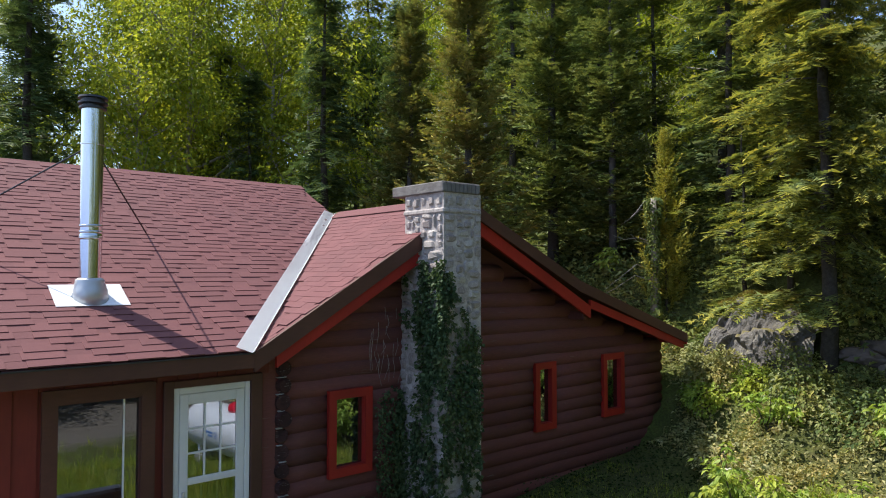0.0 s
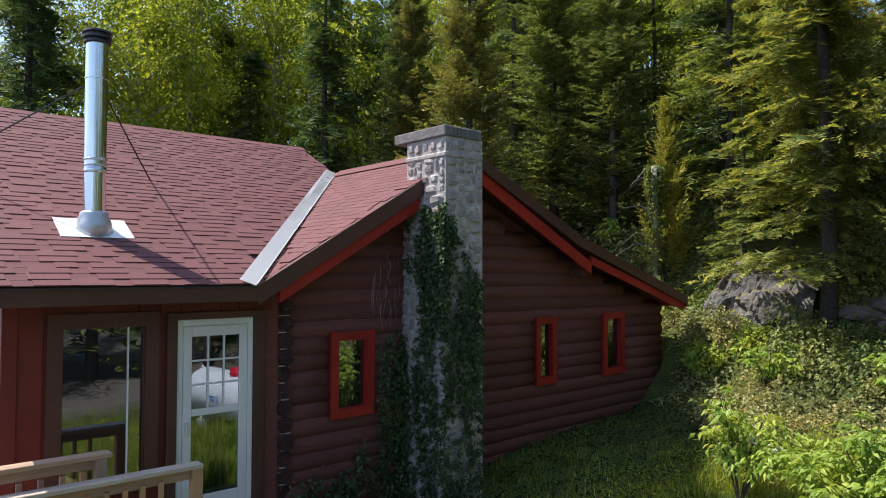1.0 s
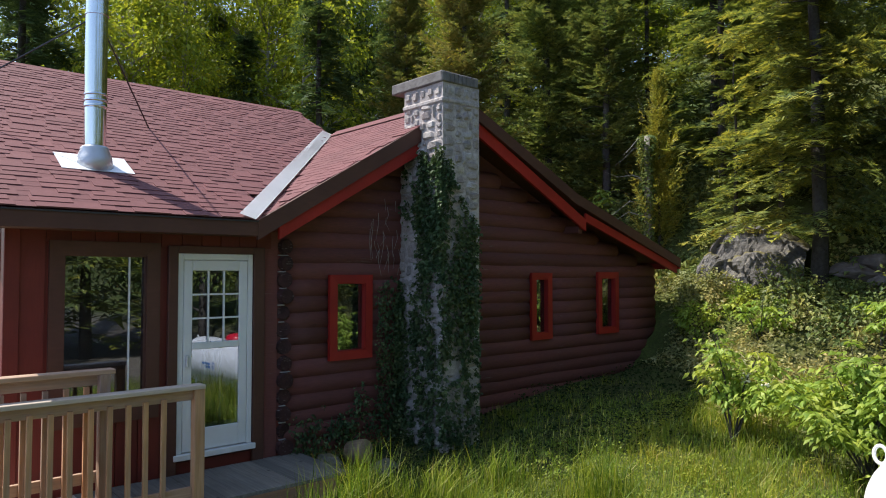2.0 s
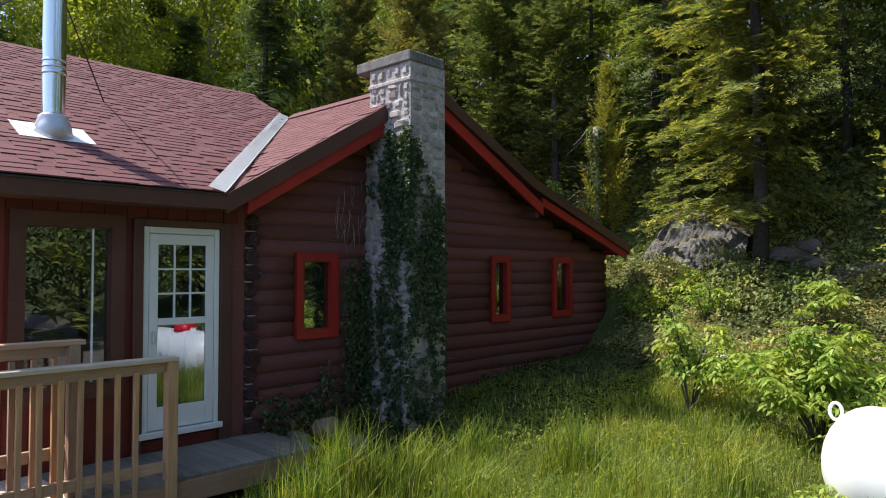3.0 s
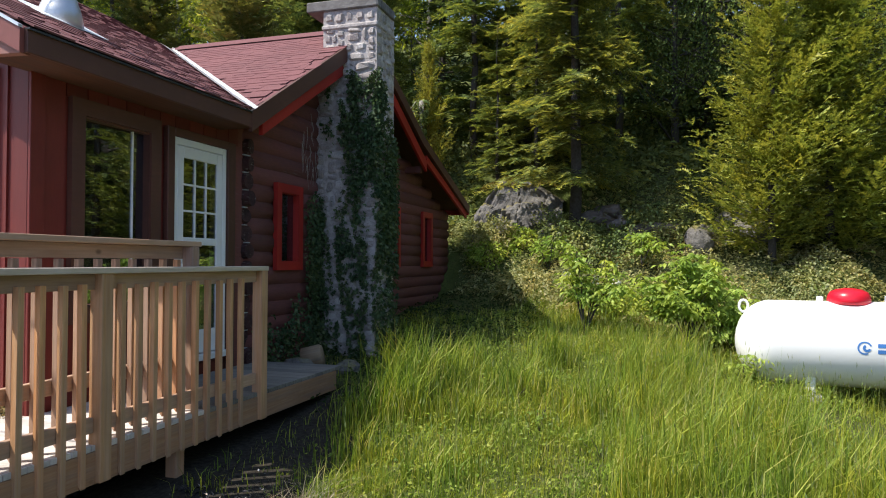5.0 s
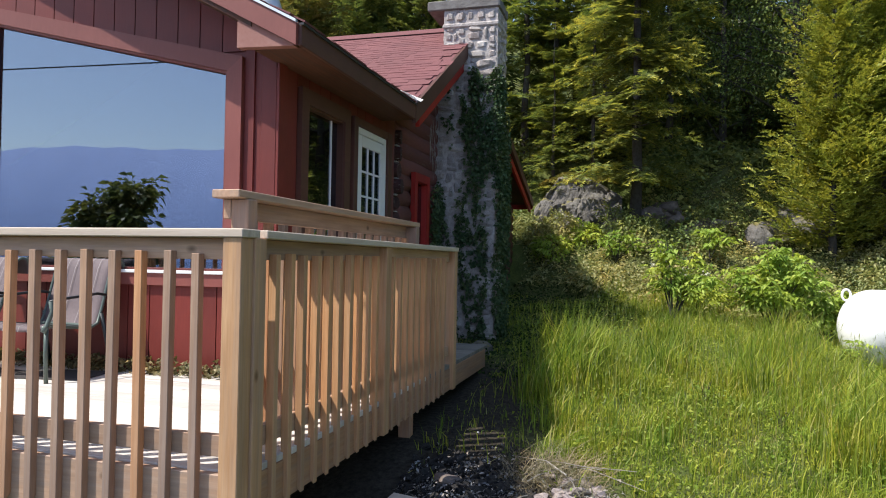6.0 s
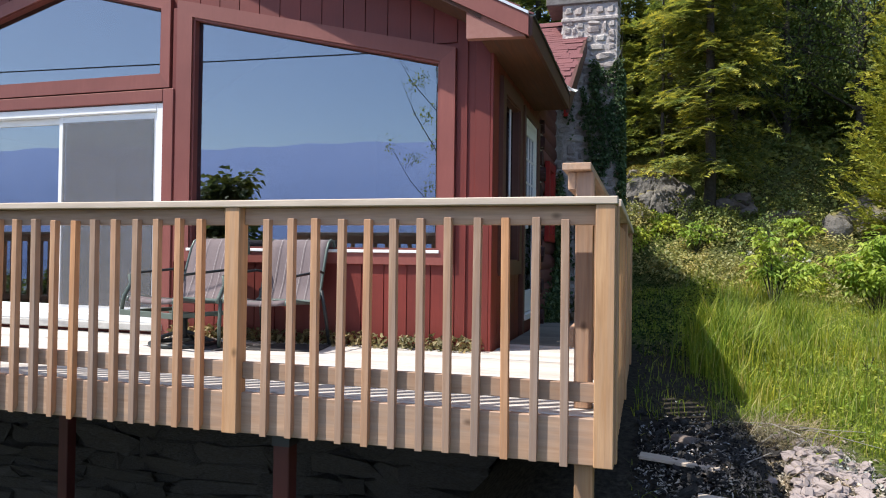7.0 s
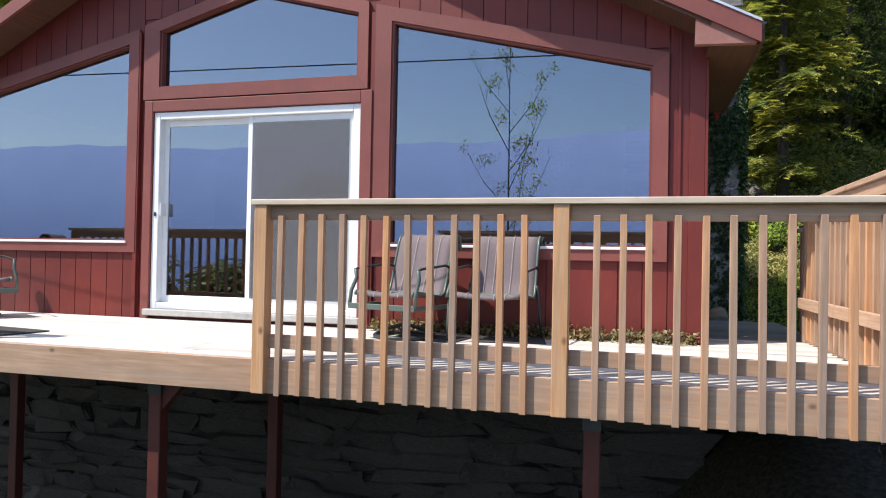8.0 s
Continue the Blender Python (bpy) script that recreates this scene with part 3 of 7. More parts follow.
def wall_plate(name, poly, holes, axis, lo, hi, material, label=""):
    """A wall with real openings: columns between the holes' edges, cut at sloping tops."""
    bm = bmesh.new()
    cuts = sorted({p[0] for p in poly} | {p[0] for h in holes for p in h})

    def span(shape, u):
        zs = []
        for i in range(len(shape)):
            (a, c), (b, d) = shape[i], shape[(i + 1) % len(shape)]
            if min(a, b) - 1e-9 <= u <= max(a, b) + 1e-9 and abs(a - b) > 1e-9:
                zs.append(c + (d - c) * (u - a) / (b - a))
        return (min(zs), max(zs)) if len(zs) > 1 else None

    for a, b in zip(cuts, cuts[1:]):
        e = 1e-5
        whole = (span(poly, a + e), span(poly, b - e))
        if None in whole:
            continue
        runs, low = [], (whole[0][0], whole[1][0])
        inside = sorted([(span(h, a + e), span(h, b - e)) for h in holes if span(h, a + e) and span(h, b - e)], key=lambda s: s[0][0])
        for s in inside:
            runs.append((low, (s[0][0], s[1][0])))
            low = (s[0][1], s[1][1])
        runs.append((low, (whole[0][1], whole[1][1])))
        for (l0, l1), (h0, h1) in runs:
            if max(h0 - l0, h1 - l1) > 0.004:
                prism([(a, l0), (b, l1), (b, max(h1, l1 + 0.001)), (a, max(h0, l0 + 0.001))], axis, lo, hi, bm)
    bmesh.ops.remove_doubles(bm, verts=bm.verts[:], dist=0.002)
    return part(name, bm, material, cabin, label)


slider_hole = [(-5.42, 0.06), (-3.07, 0.06), (-3.07, 2.15), (-5.42, 2.15)]
front_outline = [(-8.2, -0.15), (0.0, -0.15), (0.0, 2.62), (RIDGE_X, RIDGE_Z - 0.12), (-8.2, 2.50)]
wall_plate("front_wall", front_outline, list(front_glass.values()) + [slider_hole], "y", 0.012, 0.14, SIDING)

# upright siding boards on the front: each runs between the openings' casings
def grow(poly, d):
    cx, cz = sum(p[0] for p in poly) / len(poly), sum(p[1] for p in poly) / len(poly)
    return [(x + math.copysign(d, x - cx), z + math.copysign(d, z - cz) + (0.02 if z > cz else 0)) for x, z in poly]


def top_of(shape, u):
    zs = []
    for i in range(len(shape)):
        (a, c), (b, d) = shape[i], shape[(i + 1) % len(shape)]
        if min(a, b) <= u <= max(a, b) and abs(a - b) > 1e-9:
            zs.append(c + (d - c) * (u - a) / (b - a))
    return (min(zs), max(zs)) if len(zs) > 1 else None


def boards(axis, at, out, u0, u1, low, top, holes, width=0.203, gap=0.009):
    """Siding boards between u0 and u1, from low to the height top(u), leaving the holes free."""
    u = u0
    while u < u1 - 0.02:
        v = min(u + width - gap, u1)
        inside = []
        for h in holes:
            s, e = top_of(h, u + 0.004), top_of(h, v - 0.004)
            if s or e:
                s, e = s or e, e or s
                inside.append((min(s[0], e[0]), s[1], e[1]))
        inside.sort()
        lo = (low, low)
        for bottom, t0, t1 in inside + [(None, 0, 0)]:
            hi = (top(u), top(v)) if bottom is None else (bottom, bottom)
            if hi[0] - lo[0] > 0.03:
                part("board", prism([(u, lo[0]), (v, lo[1]), (v, hi[1]), (u, hi[0])], axis, at, at + 0.014 * out), SIDING, cabin)
            lo = (t0, t1)
        u += width


front_holes = [grow(p, 0.10) for p in front_glass.values()] + [[(-5.52, -0.2), (-2.97, -0.2), (-2.97, 2.3), (-5.52, 2.3)]]
boards("y", 0.012, -1, -8.2, -0.13, -0.02, lambda u: roof_z(u) - 0.2, front_holes)
part("corner_board", boxed(-0.128, -0.002, -0.022, 0.012, -0.05, 2.62, bevel=0.004), SIDING, cabin)
part("corner_board", boxed(-0.002, 0.022, -0.022, 0.10, -0.05, 2.55, bevel=0.004), SIDING, cabin)
part("batten", boxed(-0.215, -0.195, -0.018, 0.012, 0.0, 2.6), SIDING, cabin)

# sliding door
door = new("sliding_door")
door.parent = cabin
door["label"] = "white vinyl sliding patio door"
for a in ((-5.405, -5.33, 0.10, 2.14), (-3.16, -3.085, 0.10, 2.14), (-5.33, -3.16, 2.065, 2.14), (-5.33, -3.16, 0.10, 0.165)):
    part("jamb", boxed(a[0], a[1], -0.02, 0.10, a[2], a[3], bevel=0.006), VINYL, door)
for x0, x1, y in ((-5.33, -4.255, 0.055), (-4.315, -3.16, 0.015)):
    for a in ((x0, x0 + 0.055, 0.165, 2.065), (x1 - 0.055, x1, 0.165, 2.065), (x0 + 0.055, x1 - 0.055, 2.0, 2.065), (x0 + 0.055, x1 - 0.055, 0.165, 0.24)):
        part("stile", boxed(a[0], a[1], y, y + 0.035, a[2], a[3], bevel=0.004), VINYL, door)
    pane = part("pane", boxed(x0 + 0.05, x1 - 0.05, y + 0.013, y + 0.021, 0.235, 2.005), GLASS, door)
    pane.visible_shadow = False
screen = part("screen", boxed(-4.26, -3.21, 0.003, 0.006, 0.24, 2.0), plain("insect_screen", (0.10, 0.10, 0.11), 0.7), door, "dark insect screen half drawn")
n = Nodes("screen_mesh")
tr = n.add("ShaderNodeBsdfTransparent")
ms = n.add("ShaderNodeMixShader", Fac=0.45)
n.done((0.16, 0.16, 0.17), 0.6)
n.tree.links.new(tr.outputs[0], ms.inputs[1]), n.tree.links.new(n.bsdf.outputs[0], ms.inputs[2]), n.tree.links.new(ms.outputs[0], n.out.inputs[0])
screen.data.materials[0] = n.mat
part("handle", boxed(-5.308, -5.292, -0.03, 0.05, 1.06, 1.20, bevel=0.005), VINYL, door)
part("lock", boxed(-5.375, -5.355, -0.03, -0.02, 1.06, 1.10), DARK_STEEL, door)
part("threshold", boxed(-5.45, -3.04, -0.09, 0.1, 0.035, 0.10, bevel=0.008), CONCRETE, door, "worn grey threshold")
for a in ((-5.51, -5.41, -0.045, 0.012, -0.02, 2.26), (-3.08, -2.965, -0.045, 0.012, -0.02, 2.26), (-5.41, -3.08, -0.045, 0.012, 2.145, 2.258)):
    part("casing", boxed(*a, bevel=0.005), TRIM, door)
for x in (-5.635, -2.99):
    part("groove_board", boxed(x, x + 0.05, -0.03, 0.012, 0.0, 3.0, bevel=0.004), SIDING, cabin)

# side wall beside the deck, with a tall window and the white door
side_glass = [(0.45, 0.72), (1.17, 0.72), (1.17, 2.165), (0.45, 2.165)]
door_hole = [(1.46, 0.10), (2.295, 0.10), (2.295, 2.20), (1.46, 2.20)]
wall_plate("side_wall", [(0.0, -0.15), (2.62, -0.15), (2.62, 2.62), (0.0, 2.62)], [side_glass, door_hole], "x", -0.14, -0.012, SIDING)
ws = window_part("tall_window", side_glass, "x", 0.0, 0.125, cabin, GLASS_SIDE, 1, frame_mat=FASCIA)
part("mullion", boxed(-0.06, -0.035, 1.02, 1.035, 0.72, 2.165), VINYL, ws, "slim white window edge")
boards("x", -0.012, 1, 0.10, 2.50, -0.05, lambda u: 2.55, [grow(side_glass, 0.10), [(1.36, -0.3), (2.40, -0.3), (2.40, 2.26), (1.36, 2.26)]])

entry = new("storm_door")
entry.parent = cabin
entry["label"] = "white storm door with nine small panes above"
for a in ((1.474, 1.53, 0.19, 2.195), (2.223, 2.279, 0.19, 2.195), (1.53, 2.223, 2.13, 2.195)):
    part("jamb", boxed(-0.06, 0.018, a[0], a[1], a[2], a[3], bevel=0.006), WHITE, entry)
leaf_y0, leaf_y1 = 1.535, 2.218
for a in ((leaf_y0, leaf_y0 + 0.09, 0.20, 2.125), (leaf_y1 - 0.09, leaf_y1, 0.20, 2.125), (leaf_y0 + 0.09, leaf_y1 - 0.09, 2.02, 2.125), (leaf_y0 + 0.09, leaf_y1 - 0.09, 1.22, 1.29), (leaf_y0 + 0.09, leaf_y1 - 0.09, 0.20, 0.42)):
    part("rail", boxed(-0.02, 0.015, a[0], a[1], a[2], a[3], bevel=0.006), WHITE, entry)
g0, g1 = leaf_y0 + 0.09, leaf_y1 - 0.09
for z0, z1 in ((1.29, 2.02), (0.42, 1.22)):
    pane = part("pane", boxed(-0.008, 0.0, g0 - 0.01, g1 + 0.01, z0 - 0.01, z1 + 0.01), GLASS_SIDE, entry)
    pane.visible_shadow = False
for k in (1, 2):
    y, z = g0 + (g1 - g0) * k / 3, 1.29 + (2.02 - 1.29) * k / 3
    part("muntin", boxed(0.0, 0.012, y - 0.009, y + 0.009, 1.29, 2.02), WHITE, entry)
    part("muntin", boxed(0.0, 0.010, g0, g1, z - 0.009, z + 0.009), WHITE, entry)
inner = part("inner_door", boxed(-0.12, -0.08, 1.50, 2.25, 0.2, 2.13), WHITE, entry, "white inner door behind the storm door")
for k in (1, 2):
    part("inner_muntin", boxed(-0.079, -0.066, g0 + (g1 - g0) * k / 3 - 0.008, g0 + (g1 - g0) * k / 3 + 0.008, 0.45, 1.2), WHITE, entry)
inner_pane = part("inner_pane", boxed(-0.0795, -0.072, g0, g1, 0.45, 2.0), plain("dark_door_glass", (0.02, 0.025, 0.03), 0.05, spot=0.1), entry)
part("latch", boxed(0.015, 0.05, leaf_y0 + 0.025, leaf_y0 + 0.05, 1.05, 1.17, bevel=0.006), GALV, entry)
part("sill", boxed(-0.1, 0.06, 1.44, 2.31, 0.13, 0.19, bevel=0.006), WHITE, entry)
for a in ((1.375, 1.47, -0.05, 2.27), (2.283, 2.41, -0.05, 2.27), (1.47, 2.283, 2.198, 2.27)):
    part("casing", boxed(-0.012, 0.04, a[0], a[1], a[2], a[3], bevel=0.005), FASCIA, entry)

# room behind the glass
for a in ((-8.2, -8.06, 0.14, 5.0, -0.2, 2.45),):
    part("room_wall", boxed(*a), INTERIOR, cabin)
part("room_wall", prism([(-8.2, -0.2), (0.0, -0.2), (0.0, 2.4), (RIDGE_X, 4.6), (-8.2, 2.35)], "y", 5.0, 5.1), INTERIOR, cabin)
part("room_wall", boxed(-0.16, -0.14, 2.3, 5.0, -0.2, 2.5), INTERIOR, cabin)
part("room_floor", boxed(-8.2, -0.02, 0.02, 5.1, -0.14, 0.03), FLOOR, cabin)

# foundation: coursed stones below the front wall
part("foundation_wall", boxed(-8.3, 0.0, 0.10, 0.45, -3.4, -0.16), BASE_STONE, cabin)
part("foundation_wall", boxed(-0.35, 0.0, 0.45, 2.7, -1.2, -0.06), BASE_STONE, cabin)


def stone_mesh(seed, rough=0.12, round_=0.2):
    """A squared, weathered stone of unit size."""
    r = random.Random(seed)
    bm = bmesh.new()
    bmesh.ops.create_cube(bm, size=1)
    bmesh.ops.bevel(bm, geom=list(bm.edges), offset=round_, segments=1, affect="EDGES")
    for v in bm.verts:
        v.co += Vector((r.uniform(-1, 1), r.uniform(-1, 1), r.uniform(-1, 1))) * rough * 0.5
    me = bpy.data.meshes.new("stone")
    bm.to_mesh(me)
    bm.free()
    return me


def stones_with(material, count, seed, rough=0.12, round_=0.2):
    out = []
    for k in range(count):
        me = stone_mesh(seed + k, rough, round_)
        me.materials.append(material)
        out.append(me)
    return out


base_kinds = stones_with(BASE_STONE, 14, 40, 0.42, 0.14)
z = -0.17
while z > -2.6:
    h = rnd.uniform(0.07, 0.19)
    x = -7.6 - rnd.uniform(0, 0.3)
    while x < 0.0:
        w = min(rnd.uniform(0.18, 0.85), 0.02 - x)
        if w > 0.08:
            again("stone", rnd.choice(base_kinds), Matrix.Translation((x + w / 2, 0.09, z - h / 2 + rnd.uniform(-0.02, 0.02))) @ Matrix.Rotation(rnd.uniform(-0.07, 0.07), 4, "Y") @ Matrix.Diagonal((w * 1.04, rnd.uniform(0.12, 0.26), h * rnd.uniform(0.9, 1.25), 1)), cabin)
        x += w
    z -= h

# main roof: thick plates, rafters' ends boxed in
FRONT_EAVE, FRONT_RIDGE = -0.385, -0.36
roof_poly = [(EAVE_X, FRONT_EAVE, EAVE_Z - 0.02), (EAVE_X, 2.17, EAVE_Z - 0.02), (-2.888, WING_Y, WING_Z - 0.02), (-2.888, REAR, WING_Z - 0.02), (RIDGE_X, REAR, RIDGE_Z - 0.02), (RIDGE_X, FRONT_RIDGE, RIDGE_Z - 0.02)]
part("roof_slope", slab(roof_poly, 0.10), SOFFIT, cabin)
LEFT_X = 2 * RIDGE_X - EAVE_X
part("roof_slope", slab([(LEFT_X, FRONT_EAVE, EAVE_Z - 0.02), (LEFT_X, REAR, EAVE_Z - 0.02), (RIDGE_X, REAR, RIDGE_Z - 0.02), (RIDGE_X, FRONT_RIDGE, RIDGE_Z - 0.02)], 0.10), [SOFFIT, SHINGLE], cabin)
part("shingle_sheet", slab([(LEFT_X, FRONT_EAVE, EAVE_Z), (LEFT_X, REAR, EAVE_Z), (RIDGE_X, REAR, RIDGE_Z), (RIDGE_X, FRONT_RIDGE, RIDGE_Z)], 0.016), SHINGLE, cabin)
part("fascia", boxed(EAVE_X - 0.005, EAVE_X + 0.025, FRONT_EAVE, 2.21, EAVE_Z - 0.165, EAVE_Z - 0.015, bevel=0.004), FASCIA, cabin)
part("soffit", boxed(-0.01, EAVE_X - 0.005, FRONT_EAVE + 0.06, 2.2, EAVE_Z - 0.16, EAVE_Z - 0.145), SOFFIT, cabin)
part("drip_edge", boxed(EAVE_X + 0.0, EAVE_X + 0.04, FRONT_EAVE, 2.15, EAVE_Z - 0.022, EAVE_Z - 0.008), DARK_STEEL, cabin)


def barge(x0, y0, z0, x1, y1, z1, tall, name, material, thick=0.035):
    bm = bmesh.new()
    a = [(x0, y0, z0), (x1, y1, z1), (x1, y1, z1 - tall), (x0, y0, z0 - tall)]
    f = [bm.verts.new(p) for p in a]
    b = [bm.verts.new((p[0], p[1] + thick, p[2])) for p in a]
    bm.faces.new(f), bm.faces.new(b[::-1])
    for i in range(4):
        j = (i + 1) % 4
        bm.faces.new((f[j], f[i], b[i], b[j]))
    bmesh.ops.recalc_face_normals(bm, faces=bm.faces)
    return part(name, bm, material, cabin)


barge(EAVE_X, FRONT_EAVE - 0.035, EAVE_Z - 0.015, RIDGE_X, FRONT_RIDGE - 0.035, RIDGE_Z - 0.015, 0.155, "barge_board", TRIM)
barge(LEFT_X, FRONT_EAVE - 0.035, EAVE_Z - 0.015, RIDGE_X, FRONT_RIDGE - 0.035, RIDGE_Z - 0.015, 0.155, "barge_board", TRIM)
barge(EAVE_X, FRONT_EAVE - 0.045, EAVE_Z + 0.006, RIDGE_X, FRONT_RIDGE - 0.045, RIDGE_Z + 0.006, 0.02, "rake_trim", GALV, 0.03)
part("box_end", prism([(-0.115, EAVE_Z - 0.15), (EAVE_X - 0.03, EAVE_Z - 0.165), (EAVE_X - 0.03, EAVE_Z - 0.155), (-0.115, EAVE_Z + 0.082)], "y", FRONT_EAVE - 0.005, FRONT_EAVE + 0.06), WORN_TRIM, cabin, "worn pale boxed end of the eave")
part("soffit", prism([(0.0, EAVE_Z - 0.01), (-3.9, RIDGE_Z - 0.25), (-3.9, RIDGE_Z - 0.22), (0.0, EAVE_Z + 0.03)], "y", -0.4, 0.02), SOFFIT, cabin)

# the log wing's roof
RX = 0.37
part("roof_slope", slab([(RX, 2.17, EAVE_Z - 0.02), (RX, WING_Y, WING_Z - 0.02), (-2.888, WING_Y, WING_Z - 0.02)], 0.08), SOFFIT, cabin)
KNEE_Y, KNEE_Z, LOW_Y, LOW_Z = 7.45, 3.22, 10.45, 2.27
for a, b in (((WING_Y, WING_Z + 0.03), (KNEE_Y, KNEE_Z)), ((KNEE_Y, KNEE_Z), (LOW_Y, LOW_Z))):
    part("roof_slope", slab([(RX, a[0], a[1] - 0.02), (RX, b[0], b[1] - 0.02), (-8, b[0], b[1] - 0.02), (-8, a[0], a[1] - 0.02)], 0.08), SOFFIT, cabin)
    part("shingle_sheet", slab([(RX, a[0], a[1]), (RX, b[0], b[1]), (-8, b[0], b[1]), (-8, a[0], a[1])], 0.016), SHINGLE, cabin)
part("ridge_cap", prism([(WING_Y - 0.14, WING_Z - 0.05), (WING_Y, WING_Z + 0.035), (WING_Y + 0.14, WING_Z - 0.03), (WING_Y, WING_Z + 0.055)], "x", -2.75, 0.05), SHINGLE, cabin)
part("ridge_cap", prism([(RIDGE_X - 0.15, RIDGE_Z - 0.065), (RIDGE_X, RIDGE_Z + 0.012), (RIDGE_X + 0.15, RIDGE_Z - 0.065), (RIDGE_X, RIDGE_Z + 0.03)], "y", FRONT_RIDGE, REAR), SHINGLE, cabin)


def rake(y0, z0, y1, z1, tall, x0, x1, material, name):
    return part(name, prism([(y0, z0), (y1, z1), (y1, z1 - tall), (y0, z0 - tall)], "x", x0, x1), material, cabin)


rake(2.15, EAVE_Z - 0.005, WING_Y, WING_Z, 0.20, RX - 0.02, RX + 0.02, FASCIA, "rake_board")
rake(2.42, EAVE_Z + 0.0, WING_Y, WING_Z - 0.185, 0.19, RX - 0.075, RX - 0.03, SCARLET, "rake_board")
rake(WING_Y, WING_Z + 0.02, KNEE_Y, KNEE_Z - 0.01, 0.17, RX - 0.02, RX + 0.02, FASCIA, "rake_board")
rake(KNEE_Y, KNEE_Z - 0.01, LOW_Y, LOW_Z - 0.01, 0.16, RX - 0.02, RX + 0.02, FASCIA, "rake_board")
rake(WING_Y, WING_Z - 0.13, 7.72, 2.83, 0.18, RX - 0.075, RX - 0.03, SCARLET, "rake_board")
rake(7.72, 2.93, LOW_Y - 0.05, LOW_Z - 0.14, 0.13, RX - 0.075, RX - 0.03, SCARLET, "rake_board")
part("fascia", boxed(-8, RX, LOW_Y - 0.02, LOW_Y + 0.015, LOW_Z - 0.2, LOW_Z - 0.02), SCARLET, cabin)
part("purlin", boxed(-0.1, RX - 0.12, 7.64, 7.74, 2.62, 2.74, bevel=0.01), LOG, cabin)

part("shingle_sheet", slab([(x, y, z + 0.016) for x, y, z in roof_poly], 0.012), SHINGLE, cabin)
part("shingle_sheet", slab([(RX, 2.17, EAVE_Z - 0.004), (RX, WING_Y, WING_Z - 0.004), (-2.888, WING_Y, WING_Z - 0.004)], 0.012), SHINGLE, cabin)

# shingle tabs
def valley_y(x):
    return 2.17 + (EAVE_X - x) * (WING_Y - 2.17) / (EAVE_X + 2.888)


def tab_mesh(w, thick):
    bm = bmesh.new()
    v = [bm.verts.new(p) for p in ((0, -w / 2, 0.0), (0, w / 2, 0.0), (-0.19, w / 2, -0.004), (-0.19, -w / 2, -0.004), (0, -w / 2, thick), (0, w / 2, thick), (-0.19, w / 2, 0.002), (-0.19, -w / 2, 0.002))]
    for f in ((4, 5, 6, 7), (0, 1, 5, 4), (1, 2, 6, 5), (3, 0, 4, 7)):
        bm.faces.new([v[i] for i in f])
    bmesh.ops.recalc_face_normals(bm, faces=bm.faces)
    me = bpy.data.meshes.new("shingle")
    bm.to_mesh(me)
    bm.free()
    me.materials.append(SHINGLE)
    return me


def slope_frame(origin, down, along):
    d, a = Vector(down).normalized(), Vector(along).normalized()
    return Matrix.Translation(origin) @ Matrix((d, a, d.cross(a))).transposed().to_4x4()


def tile_slope(origin, down, along, courses, length, keep, single, kinds_):
    """Courses of tabs up a slope from its eave; those that single() picks are pieces of their own, the others are joined."""
    m0 = slope_frame(origin, down, along)
    verts, faces, n_single = [], [], 0
    r = random.Random(3)
    raised = True
    for c in range(courses):
        s = -r.uniform(0, 0.3)
        while s < length:
            raised = not raised if r.random() < 0.8 else raised
            w = r.uniform(0.17, 0.36) if raised else r.uniform(0.10, 0.20)
            p = m0 @ Vector((-0.112 * c, s + w / 2, 0.008))
            if keep(p, w):
                me = kinds_[(round(w * 20), raised)]
                m = m0 @ Matrix.Translation((-0.112 * c + r.uniform(-0.004, 0.004), s + w / 2, 0.009))
                if single(p) and n_single < 300:
                    again("shingle", me, m, cabin)
                    n_single += 1
                else:
                    k = len(verts)
                    verts.extend((m @ v.co)[:] for v in me.vertices)
                    faces.extend([i + k for i in f.vertices] for f in me.polygons)
            s += w + 0.001
    return verts, faces


tab_kinds = {(k, t): tab_mesh(k / 20 + 0.03, 0.0135 if t else 0.005) for k in range(2, 10) for t in (True, False)}
flat_kinds = {(k, t): tab_mesh(k / 20 + 0.03, 0.0085 if t else 0.0050) for k in range(2, 10) for t in (True, False)}
DOWN = (1, 0, -SLOPE)
front_at = lambda x: FRONT_EAVE + (EAVE_X - x) / (EAVE_X - RIDGE_X) * (FRONT_RIDGE - FRONT_EAVE)
v1, f1 = tile_slope((EAVE_X + 0.02, FRONT_EAVE, EAVE_Z), DOWN, (0, 1, 0), 44, 5.7,
                    lambda p, w: p.x > RIDGE_X + 0.12 and p.y - w / 2 > front_at(p.x) - 0.03 and p.y + w / 2 < min(REAR + 0.02, valley_y(p.x) - 0.02),
                    lambda p: p.x > -1.9, tab_kinds)
WING_DOWN = (0, -(WING_Y - 2.17), -(WING_Z - EAVE_Z))
v2, f2 = tile_slope((-3.1, 2.18, EAVE_Z), WING_DOWN, (1, 0, 0), 32, 3.6,
                    lambda p, w: p.y < WING_Y - 0.02 and p.y > valley_y(p.x) - 0.09 + 0.9 * w / 2 and p.x + w / 2 < RX + 0.03, lambda p: False, flat_kinds)
joined = fix("shingle_field", fast_mesh("shingle_field", v1 + v2, f1 + [[i + len(v1) for i in f] for f in f2]), SHINGLE, cabin)
joined["kind"] = "stuff"

